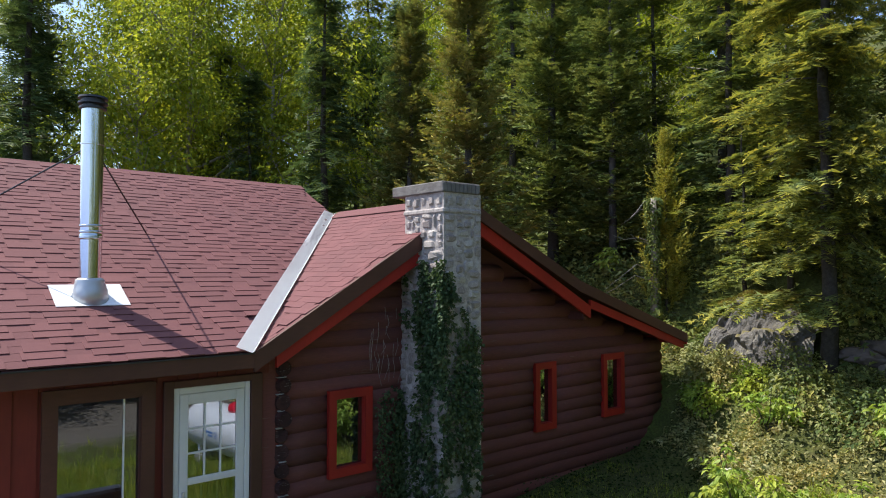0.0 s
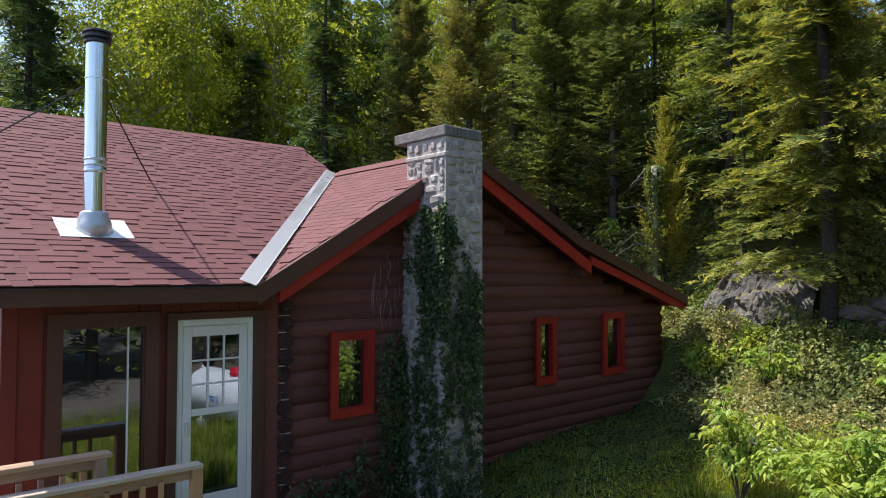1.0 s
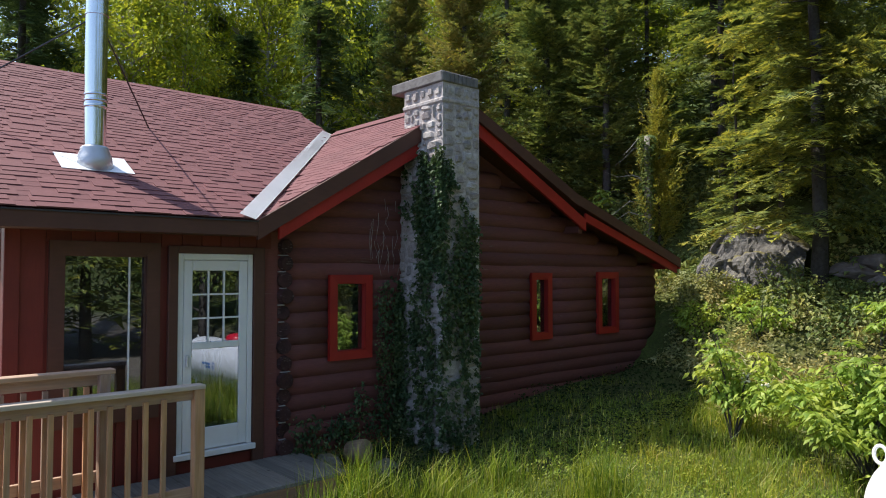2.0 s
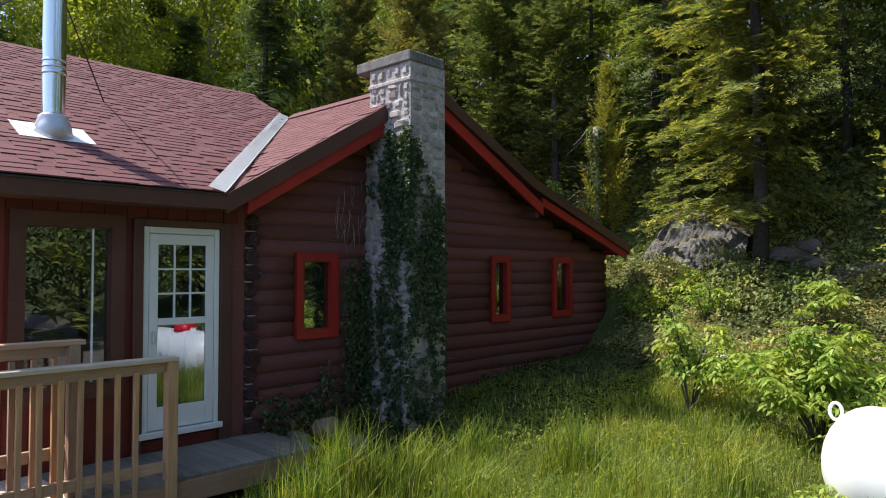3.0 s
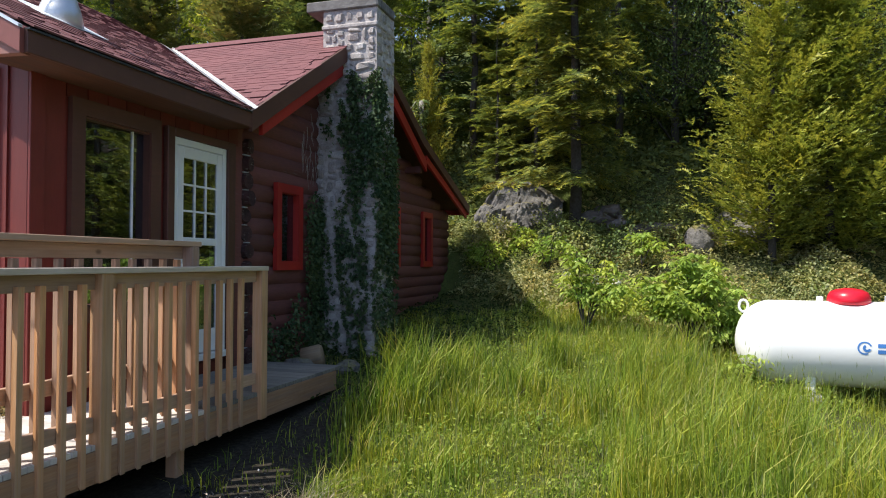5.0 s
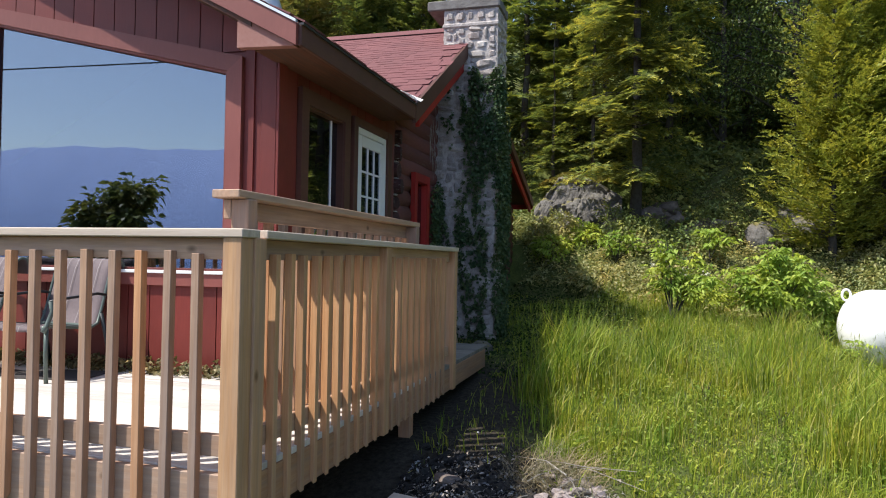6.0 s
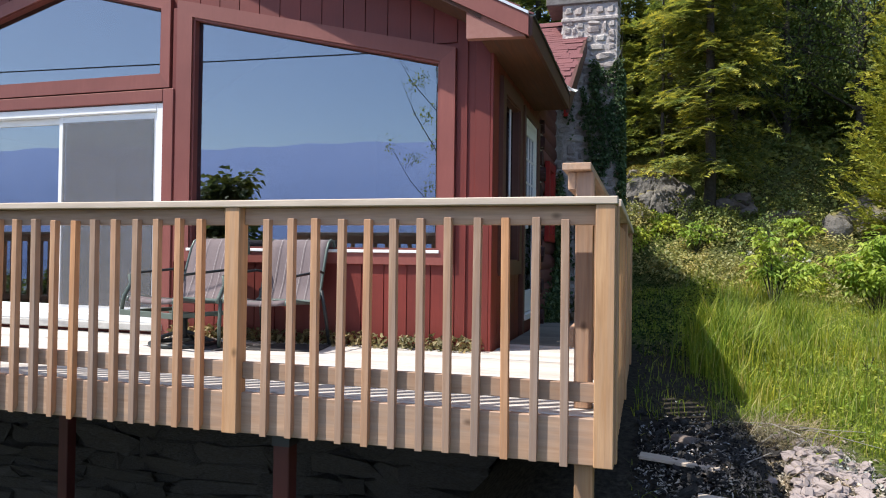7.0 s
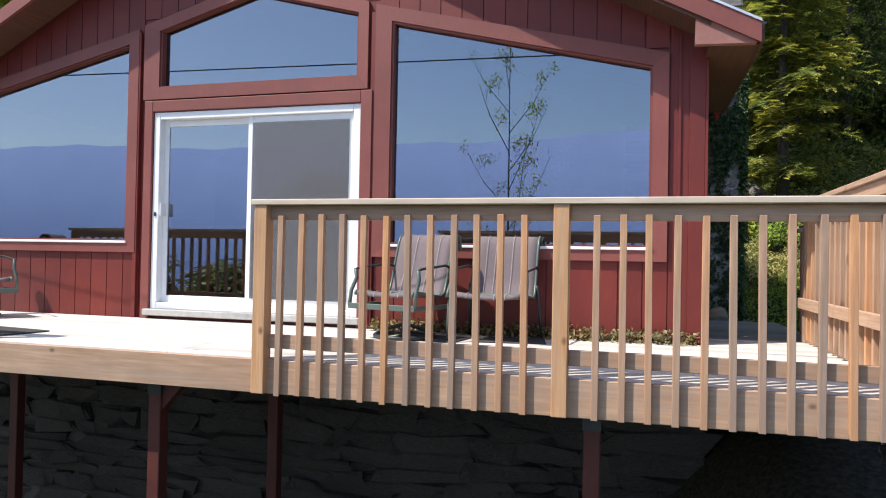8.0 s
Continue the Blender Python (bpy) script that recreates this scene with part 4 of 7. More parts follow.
# valley flashing: two folded strips
bm = bmesh.new()
for sgn, nrm in ((1, Vector((SLOPE, 0, 1)).normalized()), (-1, Vector((0, -(WING_Z - EAVE_Z), WING_Y - 2.17)).normalized())):
    a, b = Vector((EAVE_X + 0.03, 2.15, EAVE_Z + 0.036)), Vector((-2.95, WING_Y + 0.05, WING_Z + 0.044))
    a = a - 0.10 * (b - a).normalized()
    side = (b - a).normalized().cross(nrm) * sgn
    if (sgn > 0) == (side.y > 0):
        side = -side
    lift = 0.012 * nrm
    wide = 0.17 if sgn > 0 else 0.035
    quad = [a, b, b + wide * side + lift, a + wide * side + lift]
    f = [bm.verts.new(p) for p in quad]
    bm.faces.new(f)
bmesh.ops.solidify(bm, geom=bm.faces[:], thickness=0.004)
part("valley_flashing", bm, FLASHING, cabin, "white metal valley flashing")

# log walls of the wing
def wing_limits(z):
    lo = max(2.56, 2.16 + (z - EAVE_Z + 0.20) / 0.585)
    hi = 10.25
    if z > 2.10:
        hi = min(hi, LOW_Y - (z - LOW_Z + 0.22) / 0.317)
    if z > 3.0:
        hi = min(hi, 7.45 - (z - KNEE_Z + 0.25) / 0.452)
    return lo, hi


part("log_backing", prism([(2.70, -0.3), (10.2, -0.3), (10.2, 2.1), (7.5, 2.98), (5.1, 4.05), (2.70, 2.64)], "x", -0.34, -0.16), LOG, cabin)
log_windows = [(3.245, 3.848, 0.97, 1.965), (6.79, 7.26, 0.985, 1.99), (8.45, 9.03, 0.985, 2.0)]


def log_piece(y0, y1, z, r, seed):
    q = random.Random(seed)
    steps = max(2, int((y1 - y0) / 0.5) + 1)
    pts = [(-0.152 + q.uniform(-0.008, 0.008), y0 + (y1 - y0) * k / (steps - 1), z + q.uniform(-0.008, 0.008)) for k in range(steps)]
    part("log", tube(pts, r, 12), LOG, cabin, smooth=True)


z, k = -0.02, 0
while z < 4.1:
    lo, hi = wing_limits(z + 0.10)
    if hi - lo > 0.4:
        runs = [(lo, hi)]
        for y0, y1, z0, z1 in log_windows:
            if z0 + 0.03 < z < z1 - 0.03:
                runs = [q for a, b in runs for q in ((a, min(b, y0 + 0.02)), (max(a, y1 - 0.02), b)) if q[1] - q[0] > 0.08]
        for a, b in runs:
            log_piece(a, b, z + rnd.uniform(-0.012, 0.012), 0.145, 100 + k)
            k += 1
    z += 0.185
z = 0.07
while z < 2.45:
    ob = part("log", tube([(-0.7, 2.66, z), (-0.05, 2.66, z), (0.02 + rnd.uniform(-0.03, 0.05), 2.66 + rnd.uniform(-0.02, 0.02), z + rnd.uniform(-0.01, 0.01))], 0.1, 10, taper=[1, rnd.uniform(0.9, 1.05), rnd.uniform(0.7, 0.95)]), [LOG, LOG_END], cabin, "crossing log end at the corner", smooth=False)
    for p in ob.data.polygons:
        if abs(p.normal.x) > 0.9 or p.center.x > -0.06:
            p.material_index = 1
    z += 0.185
z = 0.16
while z < 2.4:
    if rnd.random() < 0.75:
        a = 2.58 + rnd.uniform(0, 0.05)
        part("chinking", boxed(-0.05, 0.022, a, a + rnd.uniform(0.06, 0.13), z - 0.006, z + rnd.uniform(0.002, 0.008), bevel=0.002), CONCRETE, cabin, "pale crumbling chinking between the logs")
    z += 0.185
part("corner_post", boxed(-0.1, 0.0, 2.42, 2.58, -0.1, 2.45), LOG, cabin)
part("log_wall", boxed(-8, -0.2, 10.05, 10.25, -0.4, 2.1), LOG, cabin)
part("log_wall", boxed(-8.2, -8, 5.12, 10.25, -0.4, 2.1), LOG, cabin)
for y0, y1, z0, z1 in log_windows:
    gw = window_part("log_window", [(y0 + 0.10, z0 + 0.10), (y1 - 0.10, z0 + 0.10), (y1 - 0.10, z1 - 0.09), (y0 + 0.10, z1 - 0.09)], "x", 0.0, 0.10, cabin, GLASS_SIDE, 1, 0.2, SCARLET)
    gw["label"] = "small window in a bright red casing"
part("room_wall", boxed(-2.2, -2.1, 2.8, 10.0, -0.3, 2.3), INTERIOR, cabin)
part("room_floor", boxed(-8, -0.2, 5.13, 10.2, -0.4, 0.3), FLOOR, cabin)

# stove pipe with its guys
PX, PY = -0.65, 0.86
PZ = roof_z(PX)
pipe = thing("stove_pipe", (PX, PY, PZ), "polished steel stove pipe with white flashing, guyed on the roof", "chimney pipe")
part("pipe", lathe([(0.105, 0.16), (0.105, 0.162), (0.105, 0.59), (0.105, 0.60), (0.111, 0.61), (0.111, 0.64), (0.105, 0.65), (0.105, 0.66), (0.105, 1.915), (0.105, 1.92)], 40), STEEL, pipe, smooth=True)
for zz in (0.60, 0.66, 0.72):
    part("band", lathe([(0.106, zz), (0.113, zz + 0.005), (0.113, zz + 0.02), (0.106, zz + 0.025)], 28), STEEL, pipe, smooth=True)
part("cap", lathe([(0.09, 1.91), (0.13, 1.92), (0.13, 1.94), (0.10, 1.945), (0.10, 1.965), (0.138, 1.97), (0.138, 1.99), (0.11, 1.995), (0.11, 2.02), (0.14, 2.025), (0.135, 2.045), (0.02, 2.06)], 28), DARK_STEEL, pipe, "dark ringed rain cap")
part("collar", lathe([(0.19, -0.06), (0.165, 0.08), (0.16, 0.10), (0.135, 0.17), (0.135, 0.19), (0.106, 0.21)], 28), GALV, pipe, smooth=True)
plate = slab([(-0.19, -0.34, 0.101 + 0.04), (0.19, -0.34, -0.101 + 0.04), (0.19, 0.34, -0.101 + 0.04), (-0.19, 0.34, 0.101 + 0.04)], 0.006)
part("base_plate", plate, FLASHING, pipe)
for dx, dy in ((-1.354, 0.984), (-1.18, -1.25)):
    foot = (dx, dy, -SLOPE * dx + 0.02)
    part("guy_rod", tube([(0, 0.0, 1.56), foot], 0.009, 6), DARK_STEEL, pipe)
part("guy_ring", lathe([(0.106, 1.55), (0.113, 1.553), (0.113, 1.567), (0.106, 1.57)], 20), STEEL, pipe)

# ---- stone chimney ----
CH = (0.06, 0.78, 4.34, 4.93)
chimney = thing("chimney", (0.4, 4.6, 0.0), "square fieldstone chimney with a concrete cap, ivy climbing it", "chimney")
bx, by = 0.4, 4.6
part("core", boxed(-0.16 - bx, CH[1] + 0.012 - bx, CH[2] - 0.012 - by, CH[3] + 0.0 - by, -0.9, 3.3), CHIMNEY_MORTAR, chimney)
part("core", boxed(CH[0] - 0.012 - bx, CH[1] + 0.012 - bx, CH[2] - 0.012 - by, CH[3] + 0.0 - by, 3.3, 4.305), CHIMNEY_MORTAR, chimney)
part("cap_slab", boxed(-0.18 - bx, CH[1] + 0.03 - bx, CH[2] - 0.05 - by, CH[3] - 0.02 - by, 4.30, 4.43, bevel=0.012), CAP_STONE, chimney, "weathered grey cap slab")
for k in range(9):
    y = CH[2] - 0.045 + 0.066 * k
    part("cap_brick", boxed(CH[1] - 0.06 - bx, CH[1] + 0.040 + rnd.uniform(-0.004, 0.004) - bx, y - by, y + 0.056 - by, 4.305, 4.415 + rnd.uniform(-0.006, 0.004), bevel=0.006), CAP_STONE, chimney)
part("band_course", boxed(CH[0] - 0.03 - bx, CH[1] + 0.03 - bx, CH[2] - 0.035 - by, CH[3] - by, 4.055, 4.115, bevel=0.014), CHIMNEY_MORTAR, chimney, "pale projecting band course")
kinds = stones_with(STONE, 24, 80, 0.15, 0.27)
CELL = 0.062


def rubble_face(u0, u1, z0, z1, put):
    """Uncoursed rubble: stones of mixed size packed on a grid of small cells."""
    nu, nz = max(2, round((u1 - u0) / CELL)), round((z1 - z0) / CELL)
    du, dz = (u1 - u0) / nu, (z1 - z0) / nz
    free = np.ones((nu, nz), bool)
    for b in range(nz):
        for a in range(nu):
            if not free[a, b]:
                continue
            w, h = rnd.choice((2, 2, 3, 3, 4, 4, 5)), rnd.choice((1, 2, 2, 2, 2, 3))
            w, h = min(w, nu - a), min(h, nz - b)
            while w > 1 and not free[a:a + w, b].all():
                w -= 1
            while h > 1 and not free[a:a + w, b:b + h].all():
                h -= 1
            if nu - a - w == 1 and free[a + w:, b:b + h].all():
                w += 1
            free[a:a + w, b:b + h] = False
            put(u0 + (a + w / 2) * du, z0 + (b + h / 2) * dz, w * du * rnd.uniform(0.92, 1.08), h * dz * rnd.uniform(0.88, 1.06))


def chimney_stone(at, dim, axis):
    turn = Matrix.Rotation(rnd.uniform(-0.13, 0.13), 4, axis)
    again("stone", rnd.choice(kinds), Matrix.Translation((at[0] - bx, at[1] - by, at[2])) @ turn @ Matrix.Diagonal((*dim, 1)), chimney)


deep = lambda: rnd.uniform(0.118, 0.150)
rubble_face(CH[0] - 0.10, CH[1], -0.5, 3.3, lambda u, z, w, h: chimney_stone((u, CH[2] + 0.035, z), (w, deep(), h), "Y"))
rubble_face(CH[0], CH[1], 3.3, 4.06, lambda u, z, w, h: chimney_stone((u, CH[2] + 0.035, z), (w, deep(), h), "Y"))
rubble_face(CH[2], CH[3], -0.5, 4.06, lambda u, z, w, h: chimney_stone((CH[1] - 0.035, u, z), (deep(), w, h), "X"))
rubble_face(CH[2], CH[3], 3.5, 4.06, lambda u, z, w, h: chimney_stone((CH[0] + 0.035, u, z), (deep(), w, h), "X"))
# one course of round stones under the cap
for k in range(5):
    chimney_stone((CH[0] + 0.075 + 0.142 * k, CH[2] + 0.035, 4.205), (rnd.uniform(0.10, 0.14), deep(), rnd.uniform(0.12, 0.16)), "Y")
for k in range(4):
    chimney_stone((CH[1] - 0.035, CH[2] + 0.085 + 0.143 * k, 4.205), (deep(), rnd.uniform(0.10, 0.14), rnd.uniform(0.12, 0.16)), "X")

# ---- deck ----
DX1, DY0, DLEFT = 1.04, -2.11, -8.6
deck = thing("deck", (0, 0, 0), "raised deck of pale sun-bleached boards on dark red posts", "deck")
y = DY0 + 0.042
while y < -0.02:
    for x0, x1 in ((DLEFT, -3.62), (-3.615, DX1)):
        part("deck_board", boxed(x0, x1, y, min(y + 0.138, -0.012), -0.034, 0.0, bevel=0.003), DECKING, deck)
    y += 0.142
y = -0.01
while y < 2.70:
    # Past y 0.5 the boards take the grey of weathering and painted shade.
    part("deck_board", boxed(0.03, DX1, y, y + 0.138, -0.034, 0.0, bevel=0.003), GREY_SHADE_DECKING if y > 0.5 else DECKING, deck)
    y += 0.142
part("rim_joist", boxed(DLEFT, DX1, DY0 - 0.004, DY0 + 0.034, -0.225, -0.006, bevel=0.004), RAIL, deck)
part("rim_joist", boxed(DX1 - 0.034, DX1 + 0.004, DY0 + 0.036, 2.70, -0.225, -0.036, bevel=0.003), RAIL_Y, deck)
part("rim_joist", boxed(0.04, DX1 - 0.04, 2.66, 2.695, -0.225, -0.036, bevel=0.003), RAIL, deck)
for x in np.arange(-8.2, 0.9, 0.61):
    part("joist", boxed(x, x + 0.038, DY0 + 0.036, -0.02, -0.2, -0.036), RAIL_Y, deck)
part("beam", boxed(DLEFT, DX1 - 0.1, -1.92, -1.78, -0.262, -0.203), POST_RED, deck)
for x, y in ((-0.77, -1.85), (-3.84, -1.85), (-6.65, -1.85), (-3.68, -0.45), (-6.63, -0.45)):
    gz = float(ground_z(x, y))
    part("post", boxed(x - 0.05, x + 0.05, y - 0.05, y + 0.05, gz - 0.2, -0.263 if y < -1 else -0.2, bevel=0.006), POST_RED, deck, "dark red painted post")
    if y < -1:
        part("bracket", boxed(x - 0.055, x + 0.055, y - 0.056, y + 0.056, -0.34, -0.264), DARK_STEEL, deck)
part("brace", prism([(-3.79, -0.263), (-3.62, -0.263), (-3.79, -0.45)], "y", -1.88, -1.82), POST_RED, deck)
part("post", boxed(0.88, 0.97, DY0 + 0.04, DY0 + 0.13, -1.7, -0.225, bevel=0.005), POST_PINE, deck)
part("post", boxed(0.90, 0.99, 0.3, 0.39, -1.2, -0.225, bevel=0.005), BALUSTER, deck)


def baluster_mesh(low, high, thick=0.038, wood=BALUSTER):
    """A square picket with a slanted foot."""
    bm = boxed(-thick / 2, thick / 2, -thick / 2, thick / 2, low, high, bevel=0.002)
    for v in bm.verts:
        if v.co.z < low + 0.01 and v.co.y > 0:
            v.co.z += 0.035
    me = bpy.data.meshes.new("baluster")
    bm.to_mesh(me)
    bm.free()
    me.materials.append(wood)
    return me


PICKET = baluster_mesh(-0.225, 0.93)
SIDE_PICKET = baluster_mesh(-0.225, 0.93, wood=BALUSTER_SIDE)


def railing(name, m, posts, starts, step, count, label, cap_ends=(0.03, 0.03), picket=PICKET):
    """A straight railing along +x; outer face at y = 0, pickets outside. starts: where each bay's pickets begin after its post."""
    r = thing(name, m, label, "railing", "deck railings")
    for p in posts:
        part("post", boxed(p - 0.045, p + 0.045, -0.052, 0.038, -0.22, 0.995, bevel=0.004), POST_PINE, r)
    edges = sorted(posts)
    for a, b, first in zip(edges, edges[1:], starts):
        part("top_rail", boxed(a + 0.045, b - 0.045, 0.0, 0.036, 0.90, 0.992, bevel=0.003), RAIL, r)
        part("bottom_rail", boxed(a + 0.045, b - 0.045, 0.0, 0.036, 0.068, 0.158, bevel=0.003), RAIL, r)
        for i in range(count):
            again("baluster", picket, Matrix.Translation((a + first + step * i + rnd.uniform(-0.003, 0.003), -0.02, rnd.uniform(-0.006, 0.006))) @ Matrix.Rotation(rnd.uniform(-0.006, 0.006), 4, "Y"), r)
    part("cap", boxed(min(posts) - 0.045 - cap_ends[0], max(posts) + 0.045 + cap_ends[1], -0.062, 0.078, 0.993, 1.03, bevel=0.004), CAP, r, "weathered grey cap board")
    return r


railing("deck_railing", pose(0, DY0, 0), (-2.865, -0.94, 1.02), (0.135, 0.199), 0.1438, 12, "treated pine railing with square balusters along the deck front", cap_ends=(0.02, 0.01))
railing("deck_railing", pose(1.025, DY0, 0, 0, 0, 90), (0.084, 1.675, 3.39), (0.17, 0.15), 0.1405, 10, "treated pine railing with square balusters along the deck side", cap_ends=(-0.08, 0.0), picket=SIDE_PICKET)

railing("deck_railing", pose(0, DY0, 0), (-8.5, -7.0, -5.5), (0.15, 0.15), 0.1405, 9, "treated pine railing along the far part of the deck front", cap_ends=(0.02, 0.02))

# a loose railing panel stood inside the side railing
panel = thing("railing_panel", Matrix.Translation((0.855, -1.99, 0.0)) @ Matrix.Rotation(radians(90), 4, "Z"), "loose section of treated pine railing stood on the deck", "railing panel")
part("cap", boxed(0.0, 2.62, -0.085, 0.055, 1.175, 1.212, bevel=0.004), RAIL, panel)
part("top_rail", boxed(0.06, 2.58, -0.005, 0.033, 1.085, 1.174, bevel=0.003), RAIL, panel)
part("bottom_rail", boxed(0.06, 2.58, -0.005, 0.033, 0.30, 0.39, bevel=0.003), RAIL, panel)
long_picket = baluster_mesh(0.002, 1.08)
for i in range(16):
    again("baluster", long_picket, Matrix.Translation((0.21 + 0.147 * i, -0.026, 0)), panel)
for p in (0.10, 2.54):
    part("post", boxed(p - 0.04, p + 0.04, -0.094, -0.006, 0.001, 1.174, bevel=0.004), BALUSTER, panel)


# ---- patio chairs ----
def patio_chair(at, turn, swivel, label):
    """A sling chair that faces -y, on a swivel base or on four legs."""
    c = thing("patio_chair", pose(*at, 0, 0, turn), label, "chair", "patio chairs")
    half = 0.272
    prof = [(-0.315, 0.365), (-0.31, 0.395), (-0.26, 0.405), (-0.05, 0.375), (0.10, 0.36), (0.165, 0.39), (0.205, 0.51), (0.25, 0.68), (0.285, 0.80), (0.315, 0.86), (0.35, 0.88), (0.39, 0.87), (0.415, 0.82), (0.42, 0.75)]
    sag = lambda x: 0.018 * (1 - (x / half) ** 2)
    bm = bmesh.new()
    rows = [[bm.verts.new((x, py + (sag(x) if pz > 0.42 else 0), pz - (sag(x) if pz < 0.42 else 0))) for x in np.linspace(-half, half, 9)] for py, pz in prof]
    for a, b in zip(rows, rows[1:]):
        for k in range(8):
            bm.faces.new((a[k], a[k + 1], b[k + 1], b[k]))
    bmesh.ops.recalc_face_normals(bm, faces=bm.faces)
    bmesh.ops.solidify(bm, geom=bm.faces[:], thickness=0.008)
    part("sling", bm, SLING, c, "mauve grey sling fabric", smooth=True)
    for x in (-0.17, -0.09, 0.06, 0.15):
        bm = bmesh.new()
        pts = [(py + (sag(x) if pz > 0.42 else 0), pz - (sag(x) if pz < 0.42 else 0)) for py, pz in prof]
        lines = []
        for k, (py, pz) in enumerate(pts):
            q0, q1 = pts[max(0, k - 1)], pts[min(len(pts) - 1, k + 1)]
            d = Vector((q1[0] - q0[0], q1[1] - q0[1])).normalized()
            lines.append([bm.verts.new((x + e, py - 0.012 * d.y, pz + 0.012 * d.x)) for e in (-0.0022, 0.0022)])
        for a, b in zip(lines, lines[1:]):
            bm.faces.new((a[0], a[1], b[1], b[0]))
        part("stripe", bm, SLING_LINE, c)
    for s in (-1, 1):
        x = s * (half + 0.012)
        part("side_rail", tube([(x, py, pz - 0.004) for py, pz in prof], 0.012, 8), CHAIR_METAL, c, smooth=True)
        part("arm", tube([(x, 0.24, 0.60), (x + 0.02 * s, 0.14, 0.615), (x + 0.03 * s, -0.04, 0.60), (x + 0.03 * s, -0.22, 0.585), (x + 0.03 * s, -0.29, 0.57)], 0.011, 8), CHAIR_DARK, c, "black arm strap", smooth=True)
        part("arm_post", tube([(x + 0.03 * s, -0.28, 0.575), (x + 0.03 * s, -0.265, 0.50), (x + 0.04 * s, -0.32, 0.40), (x + 0.04 * s, -0.34, 0.28 if swivel else 0.36)], 0.016, 8), CHAIR_METAL, c, smooth=True)
        if swivel:
            part("side_bar", boxed(x + 0.025 * s, x + 0.05 * s, -0.34, 0.18, 0.255, 0.29, bevel=0.004), CHAIR_METAL, c)
        else:
            part("leg", tube([(x + 0.03 * s, -0.31, 0.38), (x + 0.035 * s, -0.315, 0.2), (x + 0.04 * s, -0.31, 0.002)], 0.015, 8), CHAIR_METAL, c, smooth=True)
            part("leg", tube([(x + 0.01 * s, 0.19, 0.46), (x + 0.03 * s, 0.23, 0.24), (x + 0.04 * s, 0.28, 0.002)], 0.015, 8), CHAIR_DARK, c, smooth=True)
    for yy in (-0.29, 0.12):
        part("cross_bar", tube([(-half, yy, 0.37), (half, yy, 0.37)], 0.013, 8), CHAIR_METAL, c)
    if swivel:
        part("front_bar", boxed(-half - 0.06, half + 0.06, -0.355, -0.33, 0.25, 0.295, bevel=0.004), CHAIR_METAL, c, "flat green front bar")
        for yy in (-0.12, 0.1):
            part("cross_bar", boxed(-half - 0.03, half + 0.03, yy - 0.02, yy + 0.02, 0.245, 0.26, bevel=0.003), CHAIR_METAL, c)
        part("pedestal", lathe([(0.05, 0.06), (0.032, 0.09), (0.032, 0.21), (0.085, 0.235), (0.085, 0.246)], 16), CHAIR_DARK, c, smooth=True)
        ring = [(0.25 * math.cos(a), 0.25 * math.sin(a), 0.02) for a in np.linspace(0, 2 * math.pi, 25)]
        part("base_ring", tube(ring, 0.019, 8, cap=False), CHAIR_DARK, c, smooth=True)
        for k in range(4):
            a = k * math.pi / 2 + 0.6
            part("base_spoke", tube([(0.03 * math.cos(a), 0.03 * math.sin(a), 0.11), (0.15 * math.cos(a), 0.15 * math.sin(a), 0.075), (0.25 * math.cos(a), 0.25 * math.sin(a), 0.025)], 0.016, 8), CHAIR_DARK, c)
    return c


patio_chair((-2.41, -0.58, 0.0), -16, True, "swivel patio chair with mauve striped sling and green metal frame")
patio_chair((-1.66, -0.40, 0.0), -4, False, "four-legged patio chair with mauve striped sling")
patio_chair((-7.0, -0.70, 0.0), 62, True, "swivel patio chair with mauve striped sling and green metal frame")
# Dark flat patches stand in for the shade under the two chairs.
for x, y, turn in ((-1.55, -0.42, 10), (-2.2, -0.55, -8)):
    tagged(part("door_mat", boxed(-0.3, 0.3, -0.2, 0.2, 0.0, 0.01, bevel=0.004), PATCH_DARK), "dark flat patch painting the shade under a patio chair", "mat").matrix_basis = pose(x, y, 0.001, 0, 0, turn)
# One more dark flat patch, near the sliding door.
deck_patch_2 = part("door_mat", boxed(-0.36, 0.36, -0.22, 0.22, 0.0, 0.012, bevel=0.004), PATCH_DARK)
tagged(deck_patch_2, "dark flat patch on the deck boards", "mat").matrix_basis = pose(-5.62, -1.62, 0.001, 0, 0, -8)

# ---- propane tank ----
TX, TY, TZ, TR = 5.04, 5.08, 0.17, 0.475
tank = thing("propane_tank", pose(TX, TY, TZ - TR - 0.14, 0, 0, -3), "white propane tank with red dome lid in the grass", "propane tank")
ZC = TR + 0.14
prof = [(0.0, 0.02)] + [(0.38 * (1 - math.cos(a)), TR * math.sin(a)) for a in np.linspace(0.12, math.pi / 2, 9)] + [(3.0 - 0.38 * (1 - math.cos(a)), TR * math.sin(a)) for a in np.linspace(math.pi / 2, 0.12, 9)] + [(3.0, 0.02)]
bm = lathe([(r, x) for x, r in prof], 40)
bmesh.ops.transform(bm, matrix=Matrix.Translation((0, 0, ZC)) @ Matrix.Rotation(radians(90), 4, "Y"), verts=bm.verts)
part("shell", bm, TANK_WHITE, tank, "glossy white steel shell", smooth=True)
for x in (0.10, 2.9):
    s = -1 if x < 1 else 1
    part("lifting_lug", tube([(x + 0.005 * s + 0.048 * math.cos(t_), 0, ZC + 0.40 + 0.07 * math.sin(t_)) for t_ in np.linspace(0, 2 * math.pi, 21)], 0.015, 8, cap=False), TANK_WHITE, tank, smooth=True)
